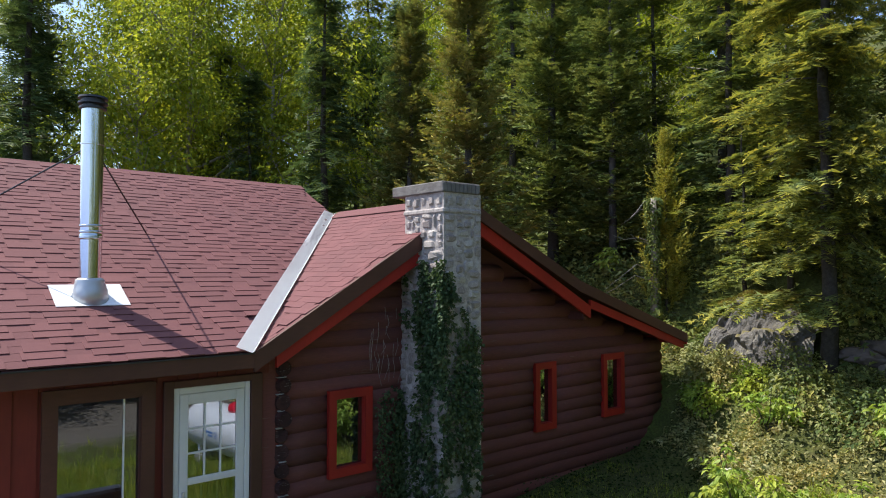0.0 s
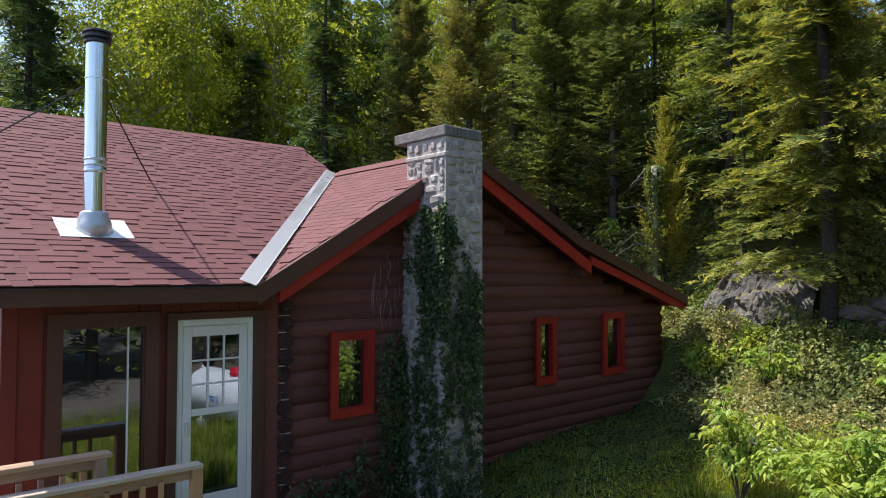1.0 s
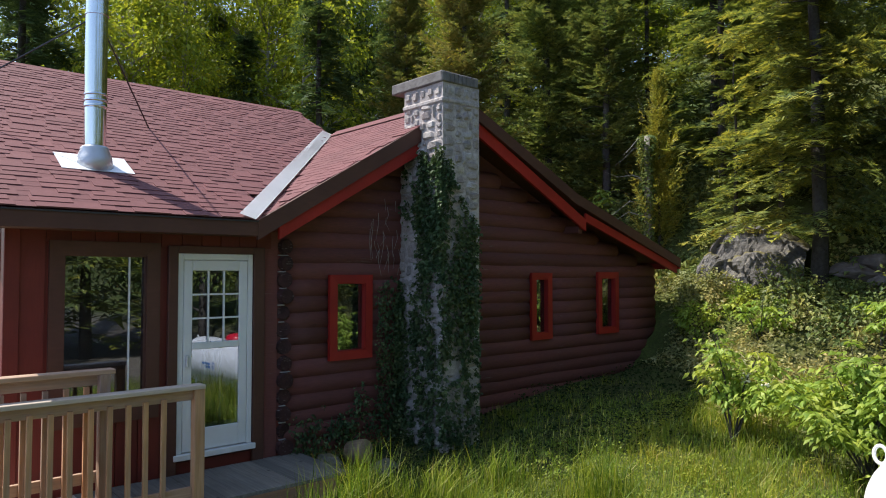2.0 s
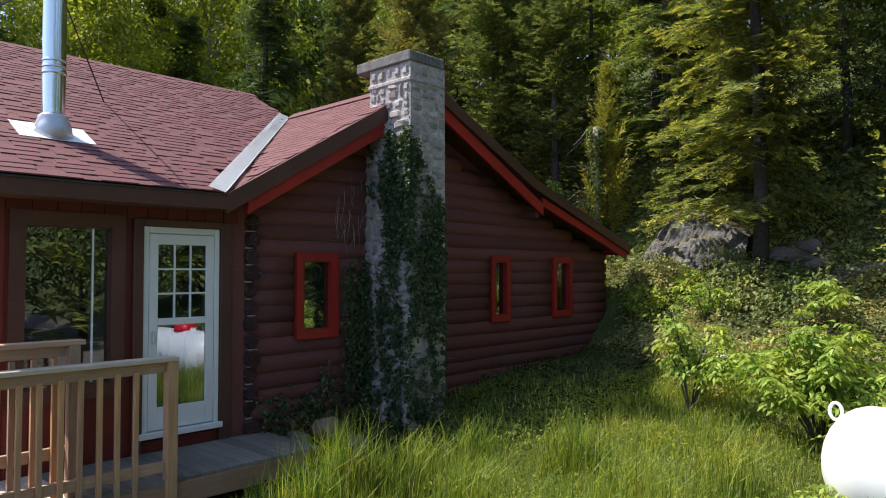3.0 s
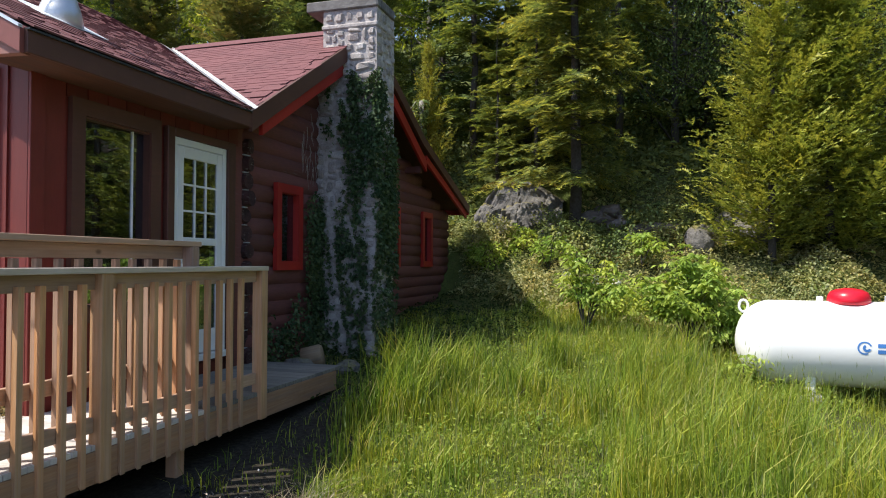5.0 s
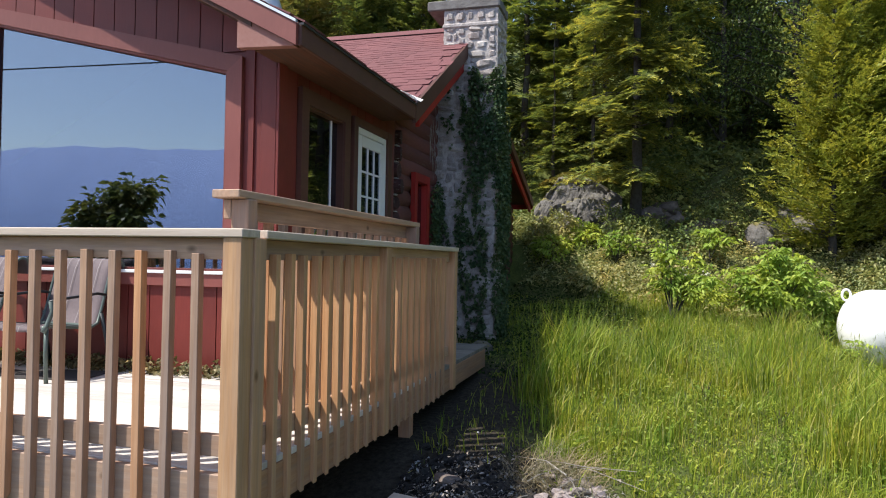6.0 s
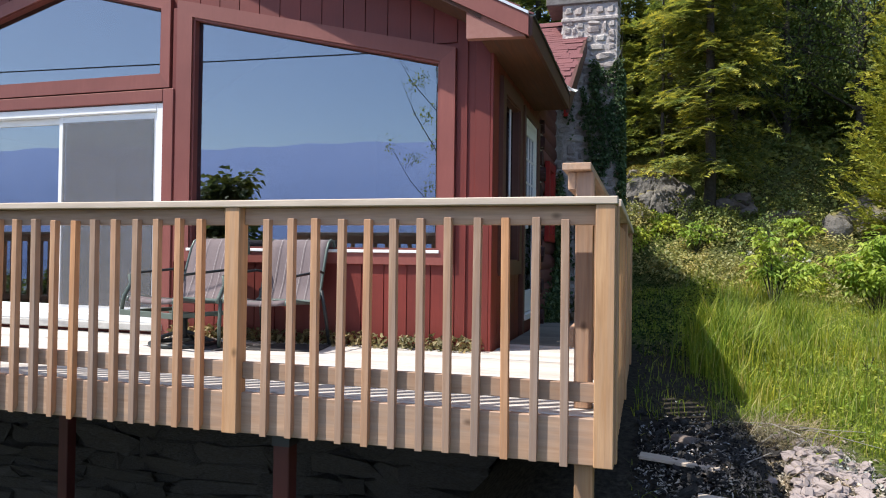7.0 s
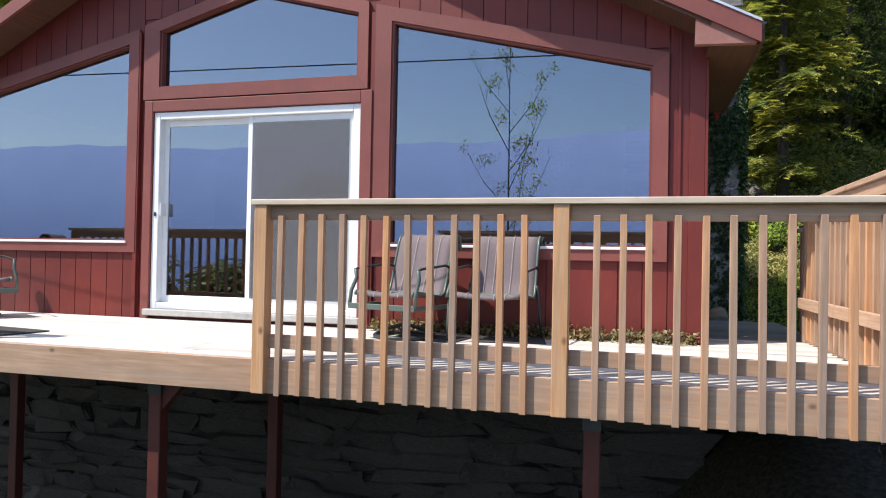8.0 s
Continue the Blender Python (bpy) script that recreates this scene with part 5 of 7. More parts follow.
dome = lathe([(0.215, 0.0), (0.22, 0.05), (0.213, 0.09), (0.188, 0.135), (0.128, 0.165), (0.04, 0.18), (0.01, 0.18)], 32)
bmesh.ops.transform(dome, matrix=Matrix.Translation((1.18, 0, ZC + TR - 0.03)), verts=dome.verts)
part("dome_lid", dome, TANK_RED, tank, "bright red dome lid", smooth=True)
part("hinge", boxed(0.86, 0.92, -0.05, 0.05, ZC + TR - 0.03, ZC + TR + 0.05, bevel=0.008), TANK_WHITE, tank)
part("valve", lathe([(0.025, 0), (0.025, 0.07), (0.015, 0.08)], 12), GALV, tank).matrix_basis = pose(1.55, 0, ZC + TR - 0.01)
for x in (0.75, 2.3):
    part("leg", boxed(x - 0.05, x + 0.05, -0.32, 0.32, 0.07, 0.30, bevel=0.008), TANK_WHITE, tank)
    part("block", boxed(x - 0.12, x + 0.12, -0.36, 0.36, -0.16, 0.07, bevel=0.012), CONCRETE, tank, "concrete block footing")


def on_tank(x, angle, bm, name):
    """Lays a flat shape on the shell's near side."""
    for v in bm.verts:
        a = angle - v.co.y / TR
        v.co = Vector((x + v.co.x, -math.cos(a) * (TR + 0.003 + v.co.z), ZC + math.sin(-a) * (TR + 0.003 + v.co.z)))
    return part(name, bm, BLUE_INK, tank, "blue printed mark")


def ring_shape(r0, r1, a0, a1, cx=0.0, cy=0.0):
    bm = bmesh.new()
    a = [(bm.verts.new((cx + r0 * math.cos(t), cy + r0 * math.sin(t), 0)), bm.verts.new((cx + r1 * math.cos(t), cy + r1 * math.sin(t), 0))) for t in np.linspace(a0, a1, 16)]
    for p, q in zip(a, a[1:]):
        bm.faces.new((p[0], p[1], q[1], q[0]))
    return bm


on_tank(1.24, -0.02, ring_shape(0.054, 0.07, 0.4, 5.2), "emblem_ring")
on_tank(1.26, -0.02, ring_shape(0.015, 0.04, 2.0, 6.0), "emblem_ring")
for row, widths in ((0.028, (0.34,)), (-0.035, (0.19,))):
    x = 1.36
    for w in widths:
        bm = bmesh.new()
        steps = 6
        lo = [bm.verts.new((w * k / steps, row - 0.020, 0)) for k in range(steps + 1)]
        hi = [bm.verts.new((w * k / steps, row + 0.020, 0)) for k in range(steps + 1)]
        for k in range(steps):
            bm.faces.new((lo[k], lo[k + 1], hi[k + 1], hi[k]))
        on_tank(x, -0.02, bm, "lettering_bar")

# ---- stones and small things on the ground ----
def boulder(at, size, seed, material=ROCK, name="boulder", label="grey rock half sunk in the ground", category="rock"):
    q = random.Random(seed)
    bm = bmesh.new()
    bmesh.ops.create_icosphere(bm, subdivisions=4 if size[0] > 0.3 else 2, radius=1)
    off = Vector((q.uniform(-9, 9), q.uniform(-9, 9), q.uniform(-9, 9)))
    cuts = [(Vector((q.gauss(0, 1), q.gauss(0, 1), q.gauss(0, 1))).normalized(), q.uniform(0.62, 0.95)) for _ in range(13)]
    for v in bm.verts:
        d = v.co.normalized()
        flat = min([1.12] + [c / max(0.05, d.dot(m)) for m, c in cuts])
        v.co = d * flat * (1 + noise.noise(d * 2.3 + off) * 0.12 + noise.noise(d * 6.1 + off) * 0.07 + noise.noise(d * 15 + off) * 0.03)
        v.co = Vector((v.co.x * size[0], v.co.y * size[1], v.co.z * size[2]))
    ob = part(name, bm, material, smooth=size[0] > 0.3)
    ob.matrix_basis = pose(at[0], at[1], at[2], 0, 0, q.uniform(-25, 25))
    return tagged(ob, label, category, "rocks on the bank")


def rock_ledge():
    """A cracked outcrop: a stepped face that rolls back into a mossy top."""
    bm = bmesh.new()
    nu, nv = 56, 40
    rows = []
    for j in range(nv + 1):
        v = j / nv
        row = []
        for i in range(nu + 1):
            u = i / nu
            x = 0.30 + 1.95 * u
            crest = 2.84 - 0.95 * max(0.0, 0.28 - u) / 0.28 * 0.75 - 0.45 * max(0.0, u - 0.62) / 0.38
            if v < 0.55:
                p = Vector((x, 10.98 + 0.42 * v, 1.25 + (crest - 1.25) * (v / 0.55) ** 0.85))
            else:
                w = (v - 0.55) / 0.45
                p = Vector((x, 11.21 + 1.5 * w, crest + 0.10 * math.sin(math.pi * w) - 0.25 * w * w))
            cells, near = noise.voronoi(p * 2.1)
            block = noise.noise(near[0] * 3.7) * 0.17
            crack = -0.05 * max(0.0, 1 - (cells[1] - cells[0]) / 0.08)
            rough = noise.noise(p * 5) * 0.05 + noise.noise(p * 13) * 0.025
            out = Vector((0, -1, 0.25)) if v < 0.55 else Vector((0, -0.15, 0.7))
            row.append(bm.verts.new(p + out * (block + crack + rough)))
        rows.append(row)
    for r0, r1 in zip(rows, rows[1:]):
        for i in range(nu):
            bm.faces.new((r0[i], r0[i + 1], r1[i + 1], r1[i]))
    return tagged(part("rock_ledge", bm, ROCK), "cracked grey rock ledge with golden moss on top", "rock")


rock_ledge()
for k in range(11):
    x, y = 3.0 + 0.15 * k + rnd.uniform(-0.1, 0.1), rnd.uniform(11.1, 11.6)
    s = rnd.uniform(0.13, 0.34)
    boulder((x, y, float(ground_z(x, y)) - s * 0.1), (s * rnd.uniform(0.9, 1.7), s, s * rnd.uniform(0.6, 0.9)), 300 + k, BROWN_ROCK, label="broken brown rock at the foot of the fir")
boulder((5.05, 10.6, 1.5), (0.33, 0.27, 0.31), 5)
boulder((5.9, 11.8, 1.6), (1.0, 0.7, 0.8), 6)
boulder((1.46, -0.34, float(ground_z(1.46, -0.34)) + 0.07), (0.11, 0.07, 0.06), 11, BROWN_ROCK, label="tan stone lying on the burnt heap")
boulder((0.45, 2.98, -0.14), (0.24, 0.19, 0.17), 8)
boulder((0.85, 3.45, -0.15), (0.18, 0.15, 0.13), 9)
char_kinds, brown_kinds = stones_with(CHAR, 8, 500, 0.7, 0.04), stones_with(ASH_ROCK, 8, 520, 0.4, 0.2)
heap_z = lambda a, b: float(ground_z(a, b)) + 0.09 * math.exp(-((a - 1.65) / 0.4) ** 2 - ((b + 0.45) / 0.5) ** 2) + 0.07 * math.exp(-((a - 2.2) / 0.3) ** 2 - ((b + 0.6) / 0.4) ** 2)
for k in range(280):
    burnt = k < 170
    a, b = (rnd.gauss(1.62, 0.24), rnd.gauss(-0.5, 0.3)) if burnt else (rnd.gauss(2.26, 0.16), rnd.gauss(-0.66, 0.24))
    if a < 1.16:
        a = 2.32 - a
    l, w_, h_ = rnd.uniform(0.025, 0.08) * (1.6 if k % 11 == 0 else 1), rnd.uniform(0.015, 0.045), rnd.uniform(0.012, 0.035)
    if not burnt:
        l, w_, h_ = 1.35 * l, 1.9 * w_, 1.7 * h_
    m = pose(a, b, heap_z(a, b) + 0.4 * h_, rnd.uniform(-35, 35), rnd.uniform(-35, 35), rnd.uniform(0, 180)) @ Matrix.Diagonal((l, w_, h_, 1))
    if burnt:
        tagged(again("charred_fragment", rnd.choice(char_kinds), m), "black charred fragment in the burnt heap", "charred wood", "pieces of the burnt heap")
    else:
        tagged(again("rubble_stone", rnd.choice(brown_kinds), m), "pale broken stone beside the burnt heap", "stone", "broken stones by the heap")
for k in range(8):
    a, b, l = rnd.uniform(1.9, 2.5), rnd.uniform(-0.45, 0.1), rnd.uniform(0.25, 0.7)
    d = rnd.uniform(0, 6.28)
    gz = float(ground_z(a, b)) + 0.05
    twig = part("twig", tube([(-l / 2, 0, 0.0), (-l * 0.1, rnd.uniform(-0.05, 0.05), 0.05), (l / 2, 0, 0.03)], 0.005, 5, taper=[1, 0.8, 0.3]), PALE_BARK)
    tagged(twig, "dry bare twig lying on the rubble", "twig", "twigs on the rubble").matrix_basis = pose(a, b, gz, 0, rnd.uniform(-10, 10), math.degrees(d))
stump = thing("log_round", pose(0.42, 3.38, -0.02, 0, 78, 20), "short cut round of pale wood by the log wall", "log")
part("wood", lathe([(0.10, -0.12), (0.13, -0.11), (0.135, 0.10), (0.12, 0.12)], 16), timber("cut_wood", (0.42, 0.31, 0.2), (0.25, 0.17, 0.1), "z"), stump, smooth=True)
for x, y, l, turn in ((1.42, -0.63, 0.5, -7), (1.66, -1.0, 0.3, -4)):
    plank = part("plank", boxed(-l / 2, l / 2, -0.045, 0.045, -0.012, 0.012, bevel=0.003), CAP)
    tagged(plank, "weathered scrap board lying on the rubble", "board", "scrap boards").matrix_basis = pose(x, y, float(ground_z(x, y)) + 0.08, 4, 3, turn)


# ---- plants ----
def blades(base, height, width, lean, curl, r, seed=0):
    """Grass blades: three-part bent strips. base (N,3); all arrays per blade."""
    g = np.random.default_rng(seed)
    m = len(base)
    az = g.uniform(0, 2 * math.pi, m)
    d = np.stack([np.cos(az), np.sin(az), np.zeros(m)], -1)
    sd = np.stack([-np.sin(az + 0.6), np.cos(az + 0.6), np.zeros(m)], -1)
    h, w = height[:, None], width[:, None] / 2
    ln, cu = lean[:, None], curl[:, None]
    up = np.array([0, 0, 1.0])
    p1 = base + up * h * 0.5 + d * h * ln * 0.35
    p2 = base + up * h * (0.92 - 0.3 * cu) + d * h * (ln + cu * 0.55)
    v = np.stack([base - sd * w, base + sd * w, p1 - sd * w * 0.8, p1 + sd * w * 0.8, p2], 1).reshape(-1, 3)
    k = np.arange(m)[:, None] * 5
    f = np.concatenate([k + [0, 1, 3], k + [0, 3, 2], k + [2, 3, 4]], 0)
    return v, f


def leaves(base, direction, length, width, fold=0.25, seed=0, droop=0.25, simple=False):
    """Folded leaves: four triangles on a bent midrib."""
    g = np.random.default_rng(seed)
    m = len(base)
    d = unit(direction)
    s = unit(np.cross(d, g.normal(size=(m, 3)) + np.array([0, 0, 1.5])))
    nrm = unit(np.cross(s, d))
    L, Wd = length[:, None], width[:, None]
    mid = base + d * L * 0.5 + nrm * L * 0.06
    tip = base + d * L - np.array([0, 0, 1.0]) * L * droop
    a = base + d * L * 0.42 + s * Wd / 2 + nrm * Wd * fold
    b = base + d * L * 0.42 - s * Wd / 2 + nrm * Wd * fold
    if simple:
        k = np.arange(m)[:, None] * 4
        return np.stack([base, a, tip, b], 1).reshape(-1, 3), np.concatenate([k + [0, 1, 2], k + [0, 2, 3]], 0)
    v = np.stack([base, a, tip, b, mid], 1).reshape(-1, 3)
    k = np.arange(m)[:, None] * 5
    f = np.concatenate([k + [0, 1, 4], k + [4, 1, 2], k + [4, 2, 3], k + [0, 4, 3]], 0)
    return v, f


def merge(*parts):
    vs, fs, n0 = [], [], 0
    for v, f in parts:
        vs.append(v), fs.append(f + n0)
        n0 += len(v)
    return np.concatenate(vs), np.concatenate(fs)


def stuff(name, v, f, material, label, category):
    return tagged(fix(name, fast_mesh(name, v, f), material), label, category, kind="stuff")


# meadow grass, tallest in tufts
def meadow(count, x0, x1, y0, y1, tall, seed, keep, power=1.0):
    g = np.random.default_rng(seed)
    x, y = g.uniform(x0, x1, count), y0 + (y1 - y0) * g.random(count) ** power
    tuft = g.integers(0, max(1, count // 22), count)
    cx, cy = g.uniform(x0, x1, count)[tuft], g.uniform(y0, y1, count)[tuft]
    near = g.random(count) < 0.55
    x, y = np.where(near, cx + g.normal(0, 0.07, count), x), np.where(near, cy + g.normal(0, 0.07, count), y)
    big = g.uniform(0.45, 1.15, count)[tuft]
    ok = keep(x, y, g)
    x, y, near, big = x[ok], y[ok], near[ok], big[ok]
    m = len(x)
    patch = 0.5 + 0.5 * np.sin(1.3 * x + 0.7) * np.cos(1.1 * y - 0.4) + 0.3 * np.sin(3.7 * x - 2.2 * y)
    h = tall * (0.42 + 0.5 * np.clip(patch, 0, 1.2)) * g.uniform(0.45, 1.15, m) * np.where(near, big ** 1.6 * 1.45, 0.62)
    gloom = 1 - 0.45 * (1 - smooth(0, 0.5, x - 1.55 - 0.9 * smooth(3.6, 6.2, y) * (1 - smooth(6.4, 8.5, y)))) * smooth(0.2, 1.0, y)
    h = h * gloom
    base = np.stack([x, y, ground_z(x, y) - 0.02], -1)
    return blades(base, h, g.uniform(0.0035, 0.010, m), np.abs(g.normal(0, 0.26, m)), g.random(m) ** 2 * 0.9, 0, seed + 1)


def open_field(x, y, g):
    deck_side = (x < 1.12) & (y < 2.75)
    house = (x < 0.12)
    rubble = ((x - 1.9) ** 2 / 0.6 + (y + 0.55) ** 2 / 0.7 < 1) & (g.random(len(x)) < 0.965)
    bare = (((x - 6.4) ** 2 / 2.2 + (y - 3.4) ** 2 / 0.6) < 1) & (g.random(len(x)) < 0.75)
    chim = (x < 0.85) & (y > 4.3) & (y < 5.0)
    shade_bed = (x < 1.35 + 1.0 * smooth(3.8, 6.2, y) * (1 - smooth(6.6, 8.8, y)) + 0.12 * np.sin(5 * y)) & (y > 2.6) & (g.random(len(x)) < 0.12)
    strip = (x < 1.95) & (y < 2.3) & (g.random(len(x)) < 0.8)
    return ~(strip | deck_side | house | rubble | bare | chim | shade_bed)


stuff("meadow_grass", *merge(
    meadow(92000, 0.1, 8.5, -1.2, 8.5, 0.28, 5, open_field),
    meadow(20000, 1.7, 5.2, -0.2, 3.4, 0.30, 6, open_field),
    meadow(3500, 8.5, 11, -3.0, 9.0, 0.4, 8, open_field, 1.0),
    meadow(9000, 1.3, 9.0, -4.5, -0.8, 0.30, 9, open_field),
    meadow(9000, 3.9, 5.15, 0.6, 3.9, 0.75, 12, open_field),
    meadow(8000, 5.1, 7.0, 0.8, 2.8, 0.68, 13, open_field),
    meadow(6000, 2.3, 3.9, 5.2, 8.2, 0.5, 14, open_field),
    meadow(8000, -9.0, 1.2, -6.0, -2.6, 0.3, 10, lambda x, y, g: x < 9)),
    GRASS, "tall green meadow grass in sun and shade", "grass")

# a few seed-headed tufts that stand out
g = np.random.default_rng(21)
tv = []
for cx, cy, hh, nn in ((1.92, 2.35, 1.3, 420), (2.0, 2.0, 1.15, 260), (1.8, 1.75, 0.85, 300), (2.2, 2.7, 0.9, 300), (2.05, 3.2, 0.8, 220), (2.5, 2.0, 0.75, 220), (2.9, 2.9, 0.95, 240), (2.15, 3.9, 0.8, 220), (2.0, 1.1, 0.65, 160), (3.6, 2.4, 1.0, 260), (3.9, 3.7, 1.0, 260), (3.0, 4.4, 1.0, 260), (4.4, 4.6, 1.0, 260), (2.7, 0.9, 0.6, 150), (5.4, 3.9, 0.65, 150), (5.8, 4.7, 0.6, 150)):
    x, y = g.normal(cx, 0.14, nn), g.normal(cy, 0.14, nn)
    tv.append(blades(np.stack([x, y, ground_z(x, y) - 0.02], -1), 0.66 * hh * g.uniform(0.4, 1.15, nn), g.uniform(0.006, 0.012, nn), g.uniform(0.03, 0.3, nn), g.random(nn) ** 2 * 0.7, 0, int(cx * 100)))
stuff("grass_tuft", *merge(*tv), GRASS, "tall arching tufts of grass beside the deck", "grass")
nn = 1600
x, y = g.uniform(2.0, 7.5, nn), g.uniform(0.3, 5.8, nn)
ok = open_field(x, y, g)
x, y = x[ok], y[ok]
nn = len(x)
stalk = g.uniform(0.3, 0.58, nn)
foot = np.stack([x, y, ground_z(x, y) - 0.02], -1)
tip = foot + np.stack([g.normal(0, 0.06, nn), g.normal(0, 0.06, nn), stalk * 0.86], -1)
stuff("grass_seed_heads", *merge(blades(foot, stalk, np.full(nn, 0.004), g.uniform(0.02, 0.12, nn), np.zeros(nn), 0, 3),
      leaves(tip, g.normal(size=(nn, 3)) * 0.12 + [0, 0, 1], stalk * 0.16, np.full(nn, 0.011), 0.2, 5, 0.05)), STRAW_GREEN, "thin grass stalks with feathery seed heads", "grass")
nn = 900
x, y = g.normal(2.12, 0.16, nn), g.normal(-0.22, 0.24, nn)
ok = x > 1.25
x, y = x[ok], y[ok]
nn = len(x)
stuff("dead_grass", *blades(np.stack([x, y, ground_z(x, y) + 0.02], -1), g.uniform(0.05, 0.24, nn), g.uniform(0.003, 0.006, nn), g.uniform(1.0, 1.9, nn), g.uniform(0.2, 0.7, nn), 0, 4), STRAW, "flattened dead straw on the rubble heap", "grass")

nn = 5200
x, y = g.normal(1.70, 0.28, nn), g.normal(-0.52, 0.30, nn)
x = np.where(x < 1.15, 2.3 - x, x)
z = ground_z(x, y) + 0.10 * np.exp(-((x - 1.7) / 0.45) ** 2 - ((y + 0.5) / 0.5) ** 2) * g.uniform(0.4, 1.1, nn) + 0.01
stuff("ash_flakes", *leaves(np.stack([x, y, z], -1), g.normal(size=(nn, 3)) * [1, 1, 0.5], g.uniform(0.015, 0.05, nn), g.uniform(0.008, 0.02, nn), 0.2, 44, simple=True), ASH, "black and grey ash flakes over the burnt heap", "ash")
nn = 3600
x, y = g.normal(2.27, 0.17, nn), g.normal(-0.68, 0.24, nn)
z = ground_z(x, y) + 0.08 * np.exp(-((x - 2.2) / 0.3) ** 2 - ((y + 0.6) / 0.4) ** 2) * g.uniform(0.5, 1.1, nn) + 0.012
stuff("pale_ash", *leaves(np.stack([x, y, z], -1), g.normal(size=(nn, 3)) * [1, 1, 0.35], g.uniform(0.015, 0.05, nn), g.uniform(0.012, 0.03, nn), 0.2, 45, simple=True), PALE_ASH, "pale pinkish ash and grit beside the burnt heap", "ash")

# broad weeds in the meadow and creeper on the bank
def scatter_leaves(count, x0, x1, y0, y1, size, lift, seed, keep=None):
    g = np.random.default_rng(seed)
    x, y = g.uniform(x0, x1, count), g.uniform(y0, y1, count)
    if keep is not None:
        ok = keep(x, y, g)
        x, y = x[ok], y[ok]
    m = len(x)
    clump = np.clip(0.5 + 0.5 * np.sin(2.3 * x + 1.1 * y) * np.cos(1.9 * y - 0.8 * x) + 0.3 * np.sin(6 * x) * np.sin(5 * y), 0.05, 1.2)
    base = np.stack([x, y, ground_z(x, y) + lift * clump * g.random(m)], -1)
    d = g.normal(size=(m, 3)) * [1, 1, 0.5] + [0, 0, 0.35]
    L = size * g.uniform(0.6, 1.4, m)
    return leaves(base, d, L, L * g.uniform(0.45, 0.8, m), 0.2, seed, simple=True)


def moss_mat_on(cx, cy):
    """A low cushion of moss over the crown of the ledge."""
    g = np.random.default_rng(34)
    m = 9000
    r, a = 0.8 * np.sqrt(g.random(m)), g.uniform(0, 2 * math.pi, m)
    x, y = cx + 1.15 * r * np.cos(a), cy + 0.75 * r * np.sin(a)
    z = 3.0 - 0.45 * r * r + 0.05 * np.sin(9 * x) * np.cos(8 * y) + 0.03 * g.random(m)
    return leaves(np.stack([x, y, z], -1), g.normal(size=(m, 3)) * 0.6 + [0, 0, 0.7], g.uniform(0.02, 0.05, m), g.uniform(0.012, 0.03, m), 0.2, 35, simple=True)


def on_ledge(x, y):
    return (x > 0.1) & (x < 2.4) & (y > 10.8) & (y < 12.9)


# Where the cabin's shade lies on the grass; dark leaves fill it.
def shade_bed(x, y, g):
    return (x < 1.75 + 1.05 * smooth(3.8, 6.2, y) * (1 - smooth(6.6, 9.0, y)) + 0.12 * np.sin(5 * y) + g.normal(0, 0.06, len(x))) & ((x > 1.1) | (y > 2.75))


# Dark leaves laid over the grass to deepen the shade there.
stuff("ground_ivy", *scatter_leaves(5500, 0.05, 3.0, 2.0, 9.6, 0.05, 0.2, 36, shade_bed), SHADE_LEAF, "dark ivy spreading over the ground below the log wall", "ivy")
stuff("meadow_weeds", *scatter_leaves(46000, 1.6, 8.5, -0.8, 8.0, 0.030, 0.28, 31, open_field), WEED, "low broad-leaved weeds among the grass", "weeds")
stuff("bank_creeper", *scatter_leaves(64000, -2.5, 12.0, 7.3, 12.2, 0.062, 0.30, 32, lambda x, y, g: ((y > 10.6) | (x > 0.25)) & ~on_ledge(x, y) & ~(shade_bed(x, y, g) & (y < 9.3))), COVER, "dusty green creeper covering the bank", "creeper")
stuff("forest_undergrowth", *scatter_leaves(26000, -14.0, 16.0, 11.0, 19.0, 0.16, 0.7, 33, lambda x, y, g: ~on_ledge(x, y)), LEAF_DEEP, "dark leafy undergrowth below the trees", "undergrowth")
stuff("bank_undergrowth", *scatter_leaves(16000, -3.5, 5.0, 11.3, 15.0, 0.10, 0.45, 37, lambda x, y, g: ~on_ledge(x, y)), LEAF_DEEP, "leafy undergrowth behind the rock ledge", "undergrowth")
stuff("moss", *moss_mat_on(1.25, 11.75), MOSS, "golden moss on the rock ledge", "moss")

